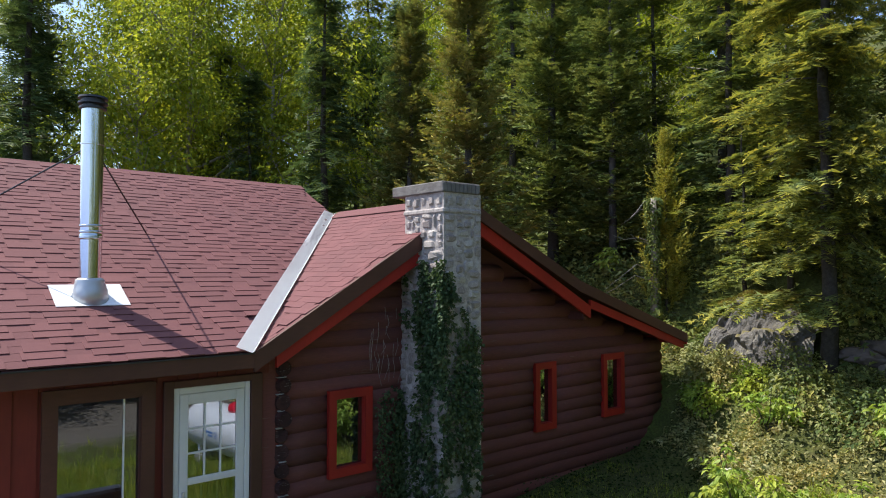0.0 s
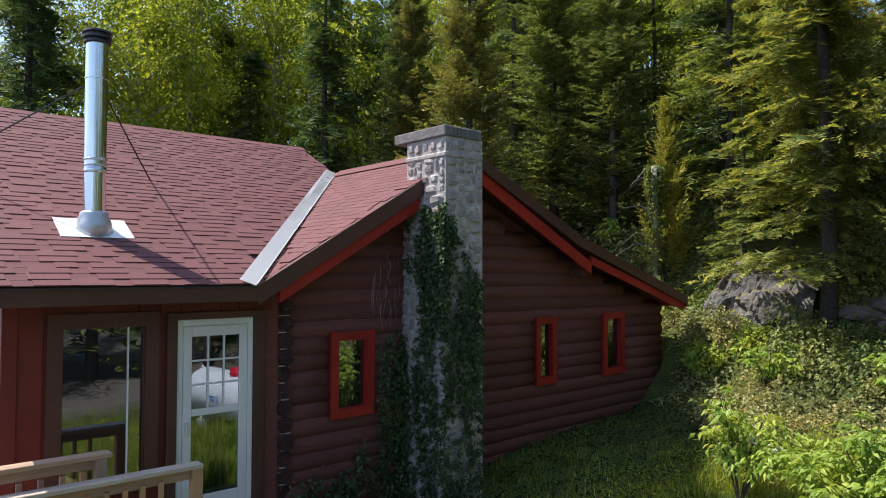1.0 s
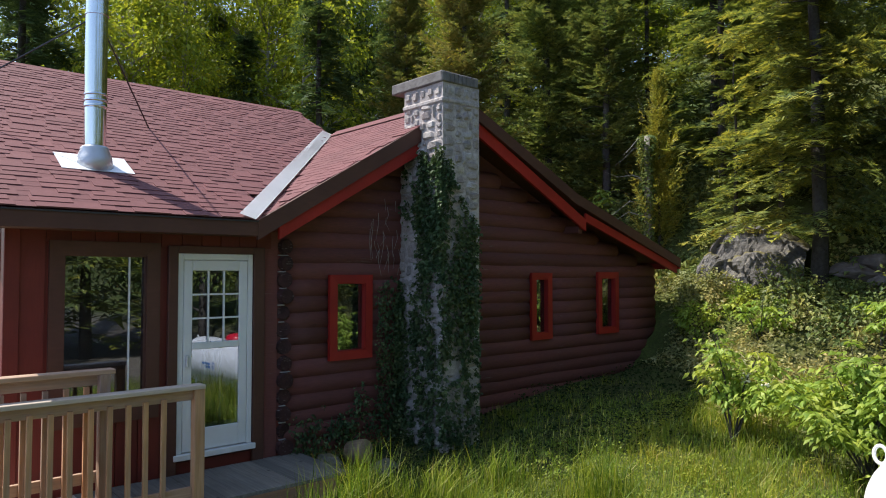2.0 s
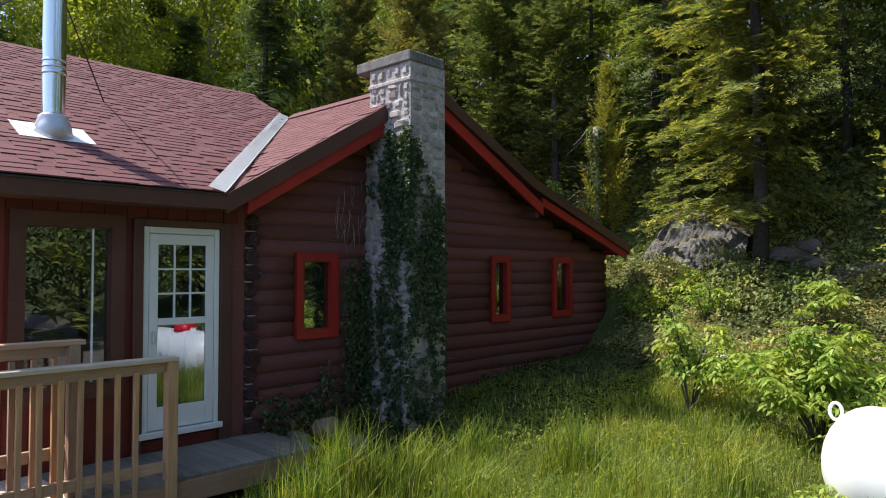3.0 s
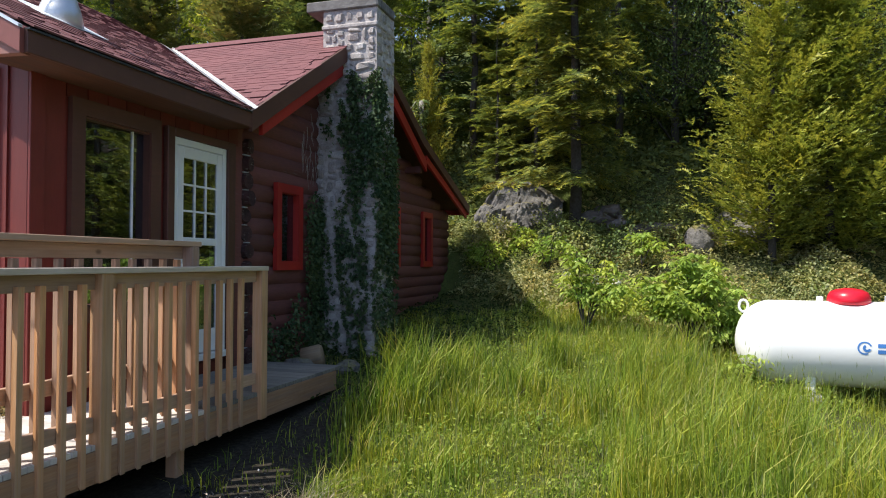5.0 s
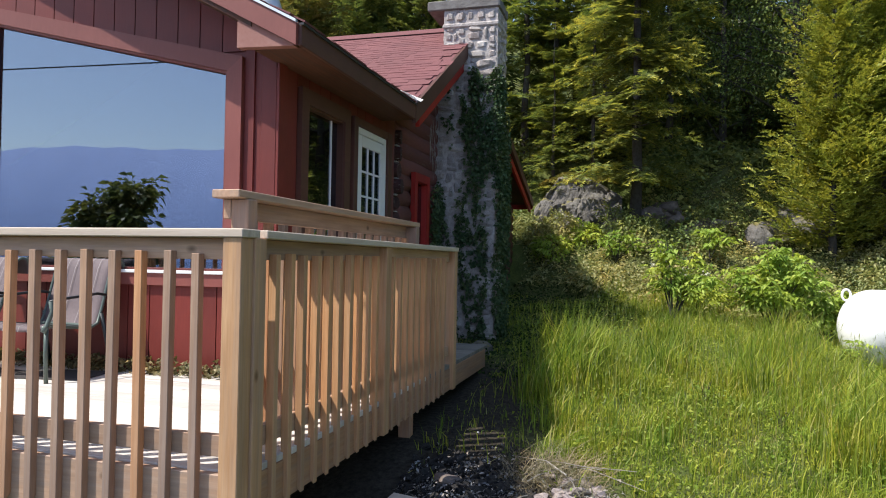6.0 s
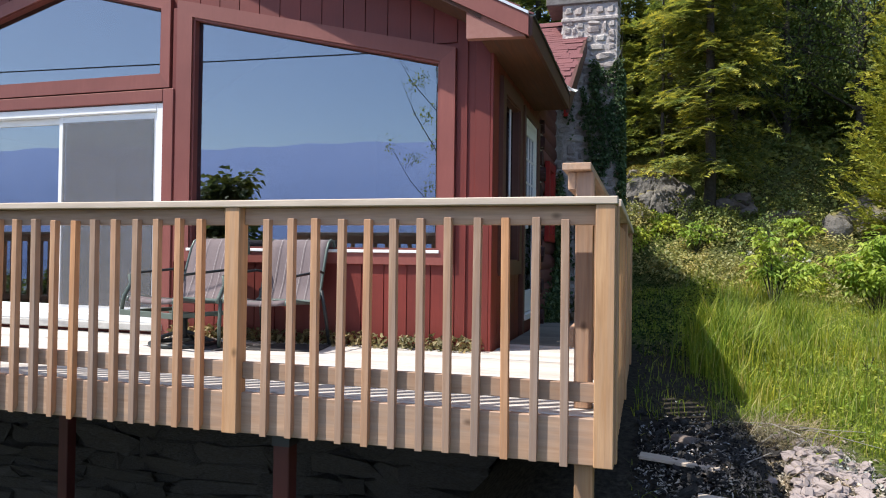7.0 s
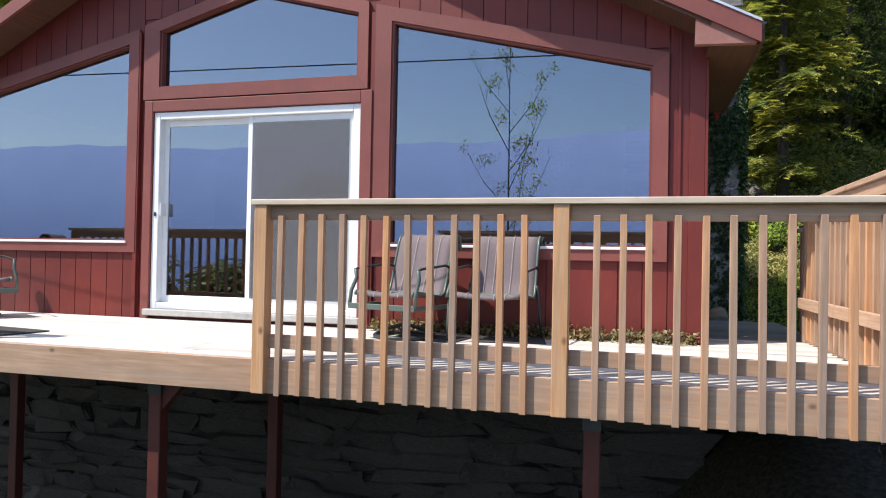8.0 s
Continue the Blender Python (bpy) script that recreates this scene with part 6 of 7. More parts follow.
# ivy on the chimney and the log wall round it
def ivy_field():
    g = np.random.default_rng(77)
    pos, nrm = [], []

    def add(m, fn, n_):
        u, z = g.random(m), g.random(m)
        p, ok = fn(u, z)
        pos.append(p[ok])
        nrm.append(np.tile(n_, (ok.sum(), 1)))

    grid = g.random((80, 90))

    def mottle(a, z, fa, fz):
        """Smooth uneven patches between 0 and 1."""
        u, v = np.asarray(a) * fa + 40, np.asarray(z) * fz + 20
        i, j = np.floor(u).astype(int), np.floor(v).astype(int)
        du, dv = u - i, v - j
        at = lambda p, q: grid[p % 80, q % 90]
        return (at(i, j) * (1 - du) + at(i + 1, j) * du) * (1 - dv) + (at(i, j + 1) * (1 - du) + at(i + 1, j + 1) * du) * dv

    def front(u, z):
        xx, zz = -0.07 + 0.95 * u, -0.4 + 3.9 * z
        n_ = 0.4 * mottle(xx + 0.06 * zz, zz, 17, 3.2) + 0.6 * mottle(xx, zz, 38, 19)
        high = smooth(0.28, 0.52, xx + 0.05 * np.sin(3 * zz)) * 0.40 + 0.26
        share = np.where(zz > 1.9, high, 0.46 + 0.04 * np.sin(2.5 * zz))
        share = np.where(np.abs(xx - 0.03 - 0.13 * (2.7 - zz)) < 0.05, share * 0.35, share)
        share = np.where((np.abs(xx - 0.74) < 0.035) & (zz < 2.1), share * 0.5, share)
        share = np.where(xx < 0.04, np.where(zz < 1.75, 0.75, 0.08), share)
        lip = zz < 3.45 + 0.12 * np.sin(17 * xx)
        return np.stack([xx, np.full_like(xx, CH[2] - 0.045) - 0.07 * g.random(len(xx)), zz], -1), (n_ < share) & lip

    def right(u, z):
        yy, zz = 4.24 + 0.69 * u, -0.4 + 3.9 * z
        reach_ = 4.42 + 0.44 * np.clip((3.15 - zz) / 0.6, 0, 1) + 0.05 * (mottle(yy, zz, 5, 6) - 0.5)
        n_ = 0.4 * mottle(yy, zz, 17, 3.2) + 0.6 * mottle(yy + 5, zz, 38, 19)
        return np.stack([np.full_like(yy, CH[1] + 0.045) + 0.07 * g.random(len(yy)), yy, zz], -1), (yy < reach_) & (n_ < np.where(zz > 1.0, 0.55, 0.47)) & (zz < 3.35)

    def wall(u, z):
        yy, zz = 2.75 + 1.6 * u, -0.2 + 2.45 * z
        n_ = 0.5 * mottle(yy, zz, 8, 5) + 0.5 * mottle(yy, zz, 27, 19)
        share = np.where(yy > 3.90, 0.62 * (1 - smooth(1.7, 2.25, zz)), 0.5 * (1 - smooth(0.45, 0.95, zz + 0.5 * (3.6 - yy))))
        return np.stack([np.full_like(yy, 0.02) + 0.07 * g.random(len(yy)), yy, zz], -1), n_ < share

    def low(u, z):
        yy, zz = 2.7 + 1.7 * u, -0.35 + 1.2 * z
        return np.stack([np.full_like(yy, 0.05) + 0.12 * g.random(len(yy)), yy, zz], -1), zz < 0.1 + 0.3 * np.abs(np.sin(4 * yy))

    add(24000, front, (0, -1, 0.2)), add(15000, right, (1, 0, 0.2)), add(9000, wall, (1, -0.3, 0.2)), add(1600, low, (1, 0, 0.3))
    p, q = np.concatenate(pos), np.concatenate(nrm)
    d = q * 0.55 + g.normal(size=p.shape) * 0.45 - np.array([0, 0, 0.55])
    L = g.uniform(0.026, 0.052, len(p))
    return leaves(p, d, L, L * 0.95, 0.12, 78, 0.15, simple=True)


stuff("ivy", *ivy_field(), IVY, "dark green ivy climbing the chimney and log wall", "ivy")
q = random.Random(9)
for k in range(20):
    y, z = q.uniform(3.8, 4.25), q.uniform(2.2, 3.0)
    L = q.uniform(0.12, 0.42)
    vine = part("vine_stem", tube([(0.035, y, z), (0.045, y + q.uniform(-0.03, 0.03), z - L * 0.4), (0.04, y + q.uniform(-0.05, 0.05), z - L)], 0.0028, 5, taper=[1, 0.9, 0.5]), PALE_BARK)
    tagged(vine, "dry pale vine stem clinging to the log wall", "vine", "dry vine stems on the logs")
g = np.random.default_rng(5)
nn = 1300
x = g.uniform(-2.9, -0.05, nn)
stuff("deck_creeper", *leaves(np.stack([x, -0.02 - 0.16 * g.random(nn) ** 1.6, 0.10 * g.random(nn) ** 1.5], -1), g.normal(size=(nn, 3)) + [0, -0.4, 0.5], g.uniform(0.03, 0.07, nn), g.uniform(0.025, 0.05, nn), 0.2, 6), DRY_LEAF, "low dry creeper along the foot of the wall", "creeper")


# ---- trees ----
def trunk_mesh(height, r, seed, lean=0.0, sides=8):
    q = random.Random(seed)
    steps = 9
    pts = [(lean * (k / steps) ** 1.5 * height + q.uniform(-0.02, 0.02) * height * 0.2, q.uniform(-0.02, 0.02) * height * 0.2, height * k / steps - (0.3 if k == 0 else 0)) for k in range(steps + 1)]
    tp = [max(0.06, (1 - k / steps) ** 0.8) for k in range(steps + 1)]
    tp[0] = 1.25
    return tube(pts, r, sides, taper=tp), pts


def conifer_crown(height, seed, start=0.12, reach=0.24, count=110, rise=0.15, droop=0.35, twig=0.36, twigs=11, seg=4, width=0.055, bare=0.0, tip_share=0.4, flop=0.2, ragged=0.2, fluff=0.03, whorl=0):
    """Whorled boughs of flat, toothed sprays. Gives corners, triangles and which of the two tones each triangle takes."""
    g = np.random.default_rng(seed)
    V, F, T = [], [], []
    n0 = 0
    hs = np.sort(start + (0.985 - start) * g.random(count) ** 0.85)
    if whorl:
        rings = np.sort(g.uniform(start, 0.985, whorl))
        hs = rings[np.argmin(np.abs(hs[:, None] - rings[None]), 1)] + g.normal(0, 0.006, count)
    hs = hs + g.normal(0, 0.004 if whorl else 0.01, count)
    for h in hs:
        az = g.uniform(0, 2 * math.pi)
        L = height * reach * (1.03 - h) ** 0.8 * g.uniform(0.4, 1.15) * (1 + ragged * math.sin(2.0 * az + 1.0) * math.sin(23 * h)) + 0.12
        if h < start + bare:
            L *= g.uniform(0.3, 0.9)
        out = np.array([math.cos(az), math.sin(az), 0.0])
        side = np.array([-out[1], out[0], 0.0])
        up = rise + 0.75 * max(0.0, h - 0.75) * 3 + g.normal(0, 0.07)
        b0 = np.array([0, 0, h * height])

        def axis(s):
            return b0 + out * (L * s)[..., None] + np.array([0, 0, 1.0]) * (L * (up * s - droop * s * s))[..., None]

        k = max(5, int(twigs * (0.55 + 0.6 * L / (height * reach))))
        s = np.linspace(0.16, 0.98, k)
        for sgn in (-1, 1):
            tl = L * twig * (1.08 - s) ** 0.7 * g.uniform(0.75, 1.2, k) + 0.05
            d = unit(out[None] * 0.75 + sgn * side[None] * (0.95 - 0.35 * s[:, None]) + np.array([0, 0, 1.0]) * g.uniform(min(-flop, 0.05), max(-flop, 0.05), (k, 1)))
            root = axis(s) + np.array([0, 0, 1.0]) * (g.normal(0, fluff, k) * L)[:, None]
            nrm = unit(np.cross(d, np.array([0, 0, 1.0])) + g.normal(0, 0.25, (k, 3)))
            t = np.linspace(0, 1, seg + 1)
            pts = root[:, None] + d[:, None] * (tl[:, None] * t)[..., None] - np.array([0, 0, 1.0]) * (0.18 * tl[:, None] * t * t)[..., None]
            for e in (-1, 1):
                a, b = pts[:, :-1], pts[:, 1:]
                w = (width * (1.15 - 0.6 * t[:-1]))[None, :, None] * g.uniform(0.7, 1.3, (k, seg, 1))
                apex = (a + b) / 2 + d[:, None] * w * 0.9 + e * nrm[:, None] * w + np.array([0, 0, 1.0]) * g.normal(0, 0.25, (k, seg, 1)) * w
                V.append(np.stack([a, b, apex], 2).reshape(-1, 3))
                T.append((np.tile(t[:-1], (k, 1)) + 0.6 * s[:, None] + g.uniform(-0.25, 0.25, (k, seg)) > 1.75 - tip_share * 1.3).ravel())
                m = k * seg
                F.append(np.arange(m * 3).reshape(-1, 3) + n0)
                n0 += m * 3
    return np.concatenate(V), np.concatenate(F), np.concatenate(T).astype(int)


def spray_crown(height, seed, start=0.1, reach=0.2, count=200, rise=0.05, droop=0.2, branch=9, needles=6, leaf=0.11, tip_share=0.4, gaps=0.4, flop=0.12, tiers=0, width=0.42, fluff=0.03):
    """Flat tiered boughs: each carries side shoots set with short needle sprays. Gives corners, triangles and the tone of each."""
    g = np.random.default_rng(seed)
    up_ = np.array([0, 0, 1.0])
    V, T = [], []
    hs = np.sort(start + (0.985 - start) * g.random(count) ** 0.9)
    if tiers:
        rings = np.sort(g.uniform(start, 0.985, tiers))
        hs = rings[np.argmin(np.abs(hs[:, None] - rings[None]), 1)] + g.normal(0, 0.007, count)
    ph = g.uniform(0, 6.28, 4)
    for h in hs:
        az = g.uniform(0, 2 * math.pi)
        patch = 0.5 + 0.5 * math.sin(2 * az + ph[0] + 9 * h) * math.sin(37 * h + ph[1])
        if patch < gaps * g.random():
            continue
        L = height * reach * max(0.02, 1.03 - h) ** 0.75 * g.uniform(0.5, 1.1) * (0.68 + 0.5 * patch) + 0.15
        out = np.array([math.cos(az), math.sin(az), 0.0])
        side = np.array([-out[1], out[0], 0.0])
        lift = rise + 2.2 * max(0.0, h - 0.75) + g.normal(0, 0.06)
        k = max(4, int(branch * (0.45 + 0.6 * L / (height * reach))))
        for sgn in (-1, 1):
            s = np.clip(np.linspace(0.2, 0.98, k) + g.normal(0, 0.02, k), 0.1, 1)
            root = up_ * h * height + out * (L * s)[:, None] + up_ * (L * (lift * s - droop * s * s) + g.normal(0, fluff * L, k))[:, None]
            bl = L * width * (1.06 - s) ** 0.65 * g.uniform(0.5, 1.2, k) + 0.07
            d = unit(out[None] * (0.35 + 0.6 * s[:, None]) + sgn * side[None] * (1.0 - 0.5 * s[:, None]) + up_ * g.uniform(-flop, 0.04, (k, 1)) + g.normal(0, 0.17, (k, 3)))
            t = (np.arange(needles) + 0.6) / needles
            p = root[:, None] + d[:, None] * (bl[:, None] * t)[..., None] - up_ * (0.2 * bl[:, None] * t * t)[..., None]
            across = unit(np.cross(up_, d) + g.normal(0, 0.15, d.shape))[:, None]
            w = np.minimum(bl / needles * 0.55, leaf * 0.4)[:, None, None]
            for e in (-1, 1):
                ln = (leaf * (1.2 - 0.55 * t))[None, :, None] * g.uniform(0.65, 1.35, (k, needles, 1))
                apex = p + d[:, None] * ln * 0.6 + e * across * ln + up_ * g.normal(-0.05, 0.2, (k, needles, 1)) * ln
                V.append(np.stack([p - d[:, None] * w, p + d[:, None] * w, apex], 2).reshape(-1, 3))
                T.append((t[None] + 0.6 * s[:, None] + g.uniform(-0.3, 0.3, (k, needles)) > 1.7 - tip_share * 1.3).ravel())
    v = np.concatenate(V)
    return v, np.arange(len(v)).reshape(-1, 3), np.concatenate(T).astype(int)


def boughs(height, seed, reach, count, start, r, bm):
    """Bare limbs that carry the sprays, grown from the trunk."""
    g = random.Random(seed)
    for k in range(count):
        h = start + (0.9 - start) * g.random()
        a = g.uniform(0, 2 * math.pi)
        L = height * reach * (1.02 - h) * 0.75
        p = Vector((0, 0, h * height))
        d = Vector((math.cos(a), math.sin(a), 0))
        tube([p, p + d * L * 0.5 + Vector((0, 0, 0.03 * L)), p + d * L - Vector((0, 0, 0.18 * L))], r * 0.14, 4, bm, False, [1, 0.6, 0.15])
    return bm


def conifer(name, height, r, seed, materials, label, bark=BARK, tiered=True, **kw):
    t = thing(name, (0, 0, -50), label, "tree", "trees on the hill")
    bm, _ = trunk_mesh(height, r, seed)
    boughs(height, seed, kw.get("reach", 0.24), 26, kw.get("start", 0.12), r, bm)
    part("trunk", bm, bark, t, smooth=True)
    v, f, w = (spray_crown if tiered else conifer_crown)(height, seed, **kw)
    fix("crown", fast_mesh("crown", v, f, w), materials, t)
    return t


def broadleaf(name, height, r, seed, material, label, spread_=0.30, start=0.3, count=5200, leaf=0.12, bark=BARK, limbs=15):
    """A trunk that forks into limbs, with leaves in loose clumps round the limb ends."""
    t = thing(name, (0, 0, -50), label, "tree", "trees on the hill")
    q, g = random.Random(seed), np.random.default_rng(seed)
    bm, pts = trunk_mesh(height * 0.93, r, seed, q.uniform(-0.05, 0.05))
    tips = []
    for k in range(limbs):
        h = start + (0.95 - start) * (k + q.random()) / limbs
        i = min(8, int(h * 9))
        p = Vector(pts[i]).lerp(Vector(pts[i + 1]), h * 9 - i)
        a = q.uniform(0, 2 * math.pi)
        L = height * spread_ * (1.15 - 0.75 * h) * q.uniform(0.7, 1.15)
        d = Vector((math.cos(a), math.sin(a), q.uniform(0.35, 0.9))).normalized()
        mid, end = p + d * L * 0.55, p + d * L + Vector((0, 0, 0.06 * L))
        tube([p, mid, end], r * 0.35, 5, bm, False, [1, 0.55, 0.12])
        for _ in range(5):
            e = p.lerp(end, q.uniform(0.35, 1.0)) + Vector((q.gauss(0, 1), q.gauss(0, 1), q.gauss(0, 0.7))) * 0.22 * L
            tube([p.lerp(end, 0.5), e], r * 0.12, 4, bm, False, [1, 0.2])
            tips.append((e, 0.20 * L + 0.15))
    part("trunk", bm, bark, t, smooth=True)
    c = np.array([[*e, s] for e, s in tips])
    pick = g.integers(0, len(c), count)
    o = g.normal(size=(count, 3)) * [1, 1, 0.65]
    base = c[pick, :3] + unit(o) * (g.random(count) ** 0.5)[:, None] * c[pick, 3:] * 1.25
    L = leaf * g.uniform(0.6, 1.35, count)
    v, f = leaves(base, o + [0, 0, -0.4], L, L * g.uniform(0.55, 0.85, count), 0.15, seed, simple=True)
    fix("crown", fast_mesh("crown", v, f), material, t)
    return t


FIR = [NEEDLE, NEEDLE_NEW]
fir_a = conifer("fir_tree", 11.0, 0.13, 1, FIR, "balsam fir with layered boughs and bright new growth", start=0.11, reach=0.205, count=470, droop=0.2, rise=0.03, branch=13, needles=7, leaf=0.11, tip_share=0.52, gaps=0.75, tiers=34, flop=0.3, width=0.32, fluff=0.028)
fir_b = conifer("fir_tree", 10.0, 0.09, 2, FIR, "slender fir with light green boughs", start=0.06, reach=0.155, count=230, droop=0.2, rise=0.05, branch=7, needles=6, leaf=0.13, tip_share=0.5, gaps=0.6, tiers=34, flop=0.3, width=0.36)
spruce_a = conifer("spruce_tree", 13.0, 0.17, 3, [SPRUCE, SPRUCE_TIP], "tall dark spruce with drooping boughs", start=0.03, reach=0.17, count=260, droop=0.42, rise=0.1, branch=6, needles=5, leaf=0.2, tip_share=0.3, gaps=0.3, flop=0.5)
spruce_b = conifer("spruce_tree", 11.0, 0.14, 4, [SPRUCE, SPRUCE_TIP], "dark pointed spruce on the hillside", start=0.03, reach=0.19, count=230, droop=0.38, rise=0.1, branch=6, needles=5, leaf=0.19, tip_share=0.4, gaps=0.3, flop=0.45)
far_a = conifer("spruce_tree", 13.0, 0.17, 13, [SPRUCE, SPRUCE_TIP], "tall dark spruce with drooping boughs", start=0.05, reach=0.18, count=150, droop=0.4, rise=0.1, branch=5, needles=4, leaf=0.28, tip_share=0.35, gaps=0.3, flop=0.4)
far_b = conifer("fir_tree", 12.0, 0.15, 14, FIR, "fir in the wood up the hill", start=0.05, reach=0.19, count=140, droop=0.25, rise=0.1, branch=5, needles=4, leaf=0.26, tip_share=0.5, gaps=0.4, flop=0.25)
cedar_a = conifer("cedar_tree", 6.2, 0.09, 5, [CEDAR, CEDAR], "yellow-green cedar with dense upright sprays", start=0.0, reach=0.25, count=400, tiered=False, droop=-0.15, rise=0.55, twigs=12, twig=0.34, width=0.05, seg=4, flop=-0.9, ragged=0.5, fluff=0.05)
cedar_b = conifer("cedar_tree", 10.5, 0.14, 6, [CEDAR_OLD, CEDAR], "tall bronzed cedar behind the chimney", start=0.06, reach=0.16, count=330, tiered=False, droop=-0.1, rise=0.5, twigs=11, twig=0.42, width=0.09, tip_share=0.4, flop=-0.7)
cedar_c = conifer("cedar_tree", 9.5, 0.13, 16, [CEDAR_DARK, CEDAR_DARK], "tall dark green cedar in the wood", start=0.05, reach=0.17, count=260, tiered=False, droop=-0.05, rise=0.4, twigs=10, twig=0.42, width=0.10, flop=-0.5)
birch_a = broadleaf("birch_tree", 12.0, 0.13, 7, LEAF_LIME, "young birch with bright lime-green leaves", 0.26, 0.2, 19000, 0.088, PALE_BARK, 30)
birch_b = broadleaf("birch_tree", 10.0, 0.11, 8, LEAF_LIME, "slim birch in fresh yellow-green leaf", 0.3, 0.15, 19000, 0.088, PALE_BARK, 28)
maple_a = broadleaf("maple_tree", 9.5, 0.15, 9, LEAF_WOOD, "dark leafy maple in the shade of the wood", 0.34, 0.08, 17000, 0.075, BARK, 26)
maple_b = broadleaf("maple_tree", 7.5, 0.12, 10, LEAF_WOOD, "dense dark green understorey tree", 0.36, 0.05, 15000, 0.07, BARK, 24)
birch_far = broadleaf("birch_tree", 11.5, 0.13, 17, LEAF_LIME, "birch in fresh leaf up the hill", 0.28, 0.2, 6500, 0.15, PALE_BARK, 18)
maple_far = broadleaf("maple_tree", 9.5, 0.14, 18, LEAF_WOOD, "leafy maple up the hill", 0.34, 0.1, 6500, 0.15, BARK, 18)

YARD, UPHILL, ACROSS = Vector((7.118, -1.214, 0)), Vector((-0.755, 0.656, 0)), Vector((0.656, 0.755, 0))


def place(kind, x, y, scale=1.0, turn=0.0, sink=0.1, wide=1.0):
    m = Matrix.Translation((x, y, float(ground_z(x, y)) - sink)) @ Matrix.Rotation(turn, 4, "Z") @ Matrix.Diagonal((scale * wide, scale * wide, scale, 1))
    return copy_thing(kind, m)


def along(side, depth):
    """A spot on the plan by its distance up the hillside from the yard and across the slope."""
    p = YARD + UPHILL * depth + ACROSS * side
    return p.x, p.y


# the trees that can be told apart
for ob in fir_a.children_recursive:
    # boughs towards the neighbouring trees stay short
    co = np.empty(3 * len(ob.data.vertices), np.float32)
    ob.data.vertices.foreach_get("co", co)
    side_x = co[0::3]
    co[0::3] = np.where(side_x > 0.12, 0.12 + 0.55 * (side_x - 0.12), side_x)
    ob.data.vertices.foreach_set("co", co)
place(fir_a, 2.54, 11.05, 1.0, 0.4)
place(fir_b, 1.55, 12.0, 0.6, 1.2)
place(fir_b, 0.6, 12.2, 0.45, 2.2, wide=1.3)
place(fir_b, -0.3, 13.5, 1.1, 5.2)
place(fir_b, 0.9, 14.6, 1.05, 0.8)
place(fir_b, 1.75, 13.4, 1.0, 1.2)
place(fir_b, 3.3, 13.6, 1.05, 2.6)
place(fir_b, 0.4, 14.3, 0.95, 4.0)
place(cedar_a, 6.18, 10.1, 0.95, 0.3, wide=0.86)
place(cedar_a, 7.3, 10.8, 1.0, 2.1)
place(far_b, 9.2, 10.4, 0.7, 4.1)
place(cedar_a, -1.15, 12.3, 0.62, 1.0, wide=0.6)
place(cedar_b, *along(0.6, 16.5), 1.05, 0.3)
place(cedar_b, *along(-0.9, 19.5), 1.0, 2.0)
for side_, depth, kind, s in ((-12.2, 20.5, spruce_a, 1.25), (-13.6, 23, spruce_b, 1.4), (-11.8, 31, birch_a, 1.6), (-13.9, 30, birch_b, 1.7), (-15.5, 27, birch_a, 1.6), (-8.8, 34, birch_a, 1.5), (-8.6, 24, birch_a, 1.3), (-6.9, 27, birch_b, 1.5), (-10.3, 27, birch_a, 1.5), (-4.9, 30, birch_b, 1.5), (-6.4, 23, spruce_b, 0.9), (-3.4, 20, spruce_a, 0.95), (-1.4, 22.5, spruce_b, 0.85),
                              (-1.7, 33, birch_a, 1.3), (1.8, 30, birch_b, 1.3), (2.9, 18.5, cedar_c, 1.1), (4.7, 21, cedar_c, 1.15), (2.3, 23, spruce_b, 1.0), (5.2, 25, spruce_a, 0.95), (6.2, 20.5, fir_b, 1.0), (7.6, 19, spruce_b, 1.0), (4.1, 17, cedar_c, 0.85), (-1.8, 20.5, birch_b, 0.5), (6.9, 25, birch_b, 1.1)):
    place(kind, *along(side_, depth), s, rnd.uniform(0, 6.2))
for x, y, kind, s in ((4.6, 14.0, maple_b, 0.9), (6.2, 13.6, maple_a, 0.9), (5.4, 15.5, spruce_b, 1.0), (7.6, 14.6, fir_b, 1.0), (9.2, 13.8, maple_b, 1.0), (8.4, 17.0, spruce_a, 0.9), (10.6, 15.5, spruce_b, 1.0), (4.0, 17.5, spruce_a, 0.95), (12.0, 13.0, fir_b, 1.0), (11.5, 18.5, spruce_a, 1.0), (13.8, 15.5, maple_a, 1.1)):
    place(kind, x, y, s, rnd.uniform(0, 6.2))
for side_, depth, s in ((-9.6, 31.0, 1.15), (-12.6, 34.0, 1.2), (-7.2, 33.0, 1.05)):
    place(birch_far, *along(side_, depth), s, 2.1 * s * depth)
# the wood further up the hill
q = random.Random(12)
spots = []
while len(spots) < 58:
    x, y = q.uniform(-34, 26), q.uniform(17, 44)
    if y < 19 + max(0, -x - 4) * -0.15 or any((x - a) ** 2 + (y - b) ** 2 < 5 for a, b in spots):
        continue
    spots.append((x, y))
for x, y in spots:
    lime = x < -8 and q.random() < 0.55
    kind = birch_far if lime else q.choice((far_a, far_b, far_a, maple_far, far_b, birch_far))
    size, turn = q.uniform(0.85, 1.25), q.uniform(0, 6.2)
    if y < 40.5:
        place(kind, x, y, size, turn)
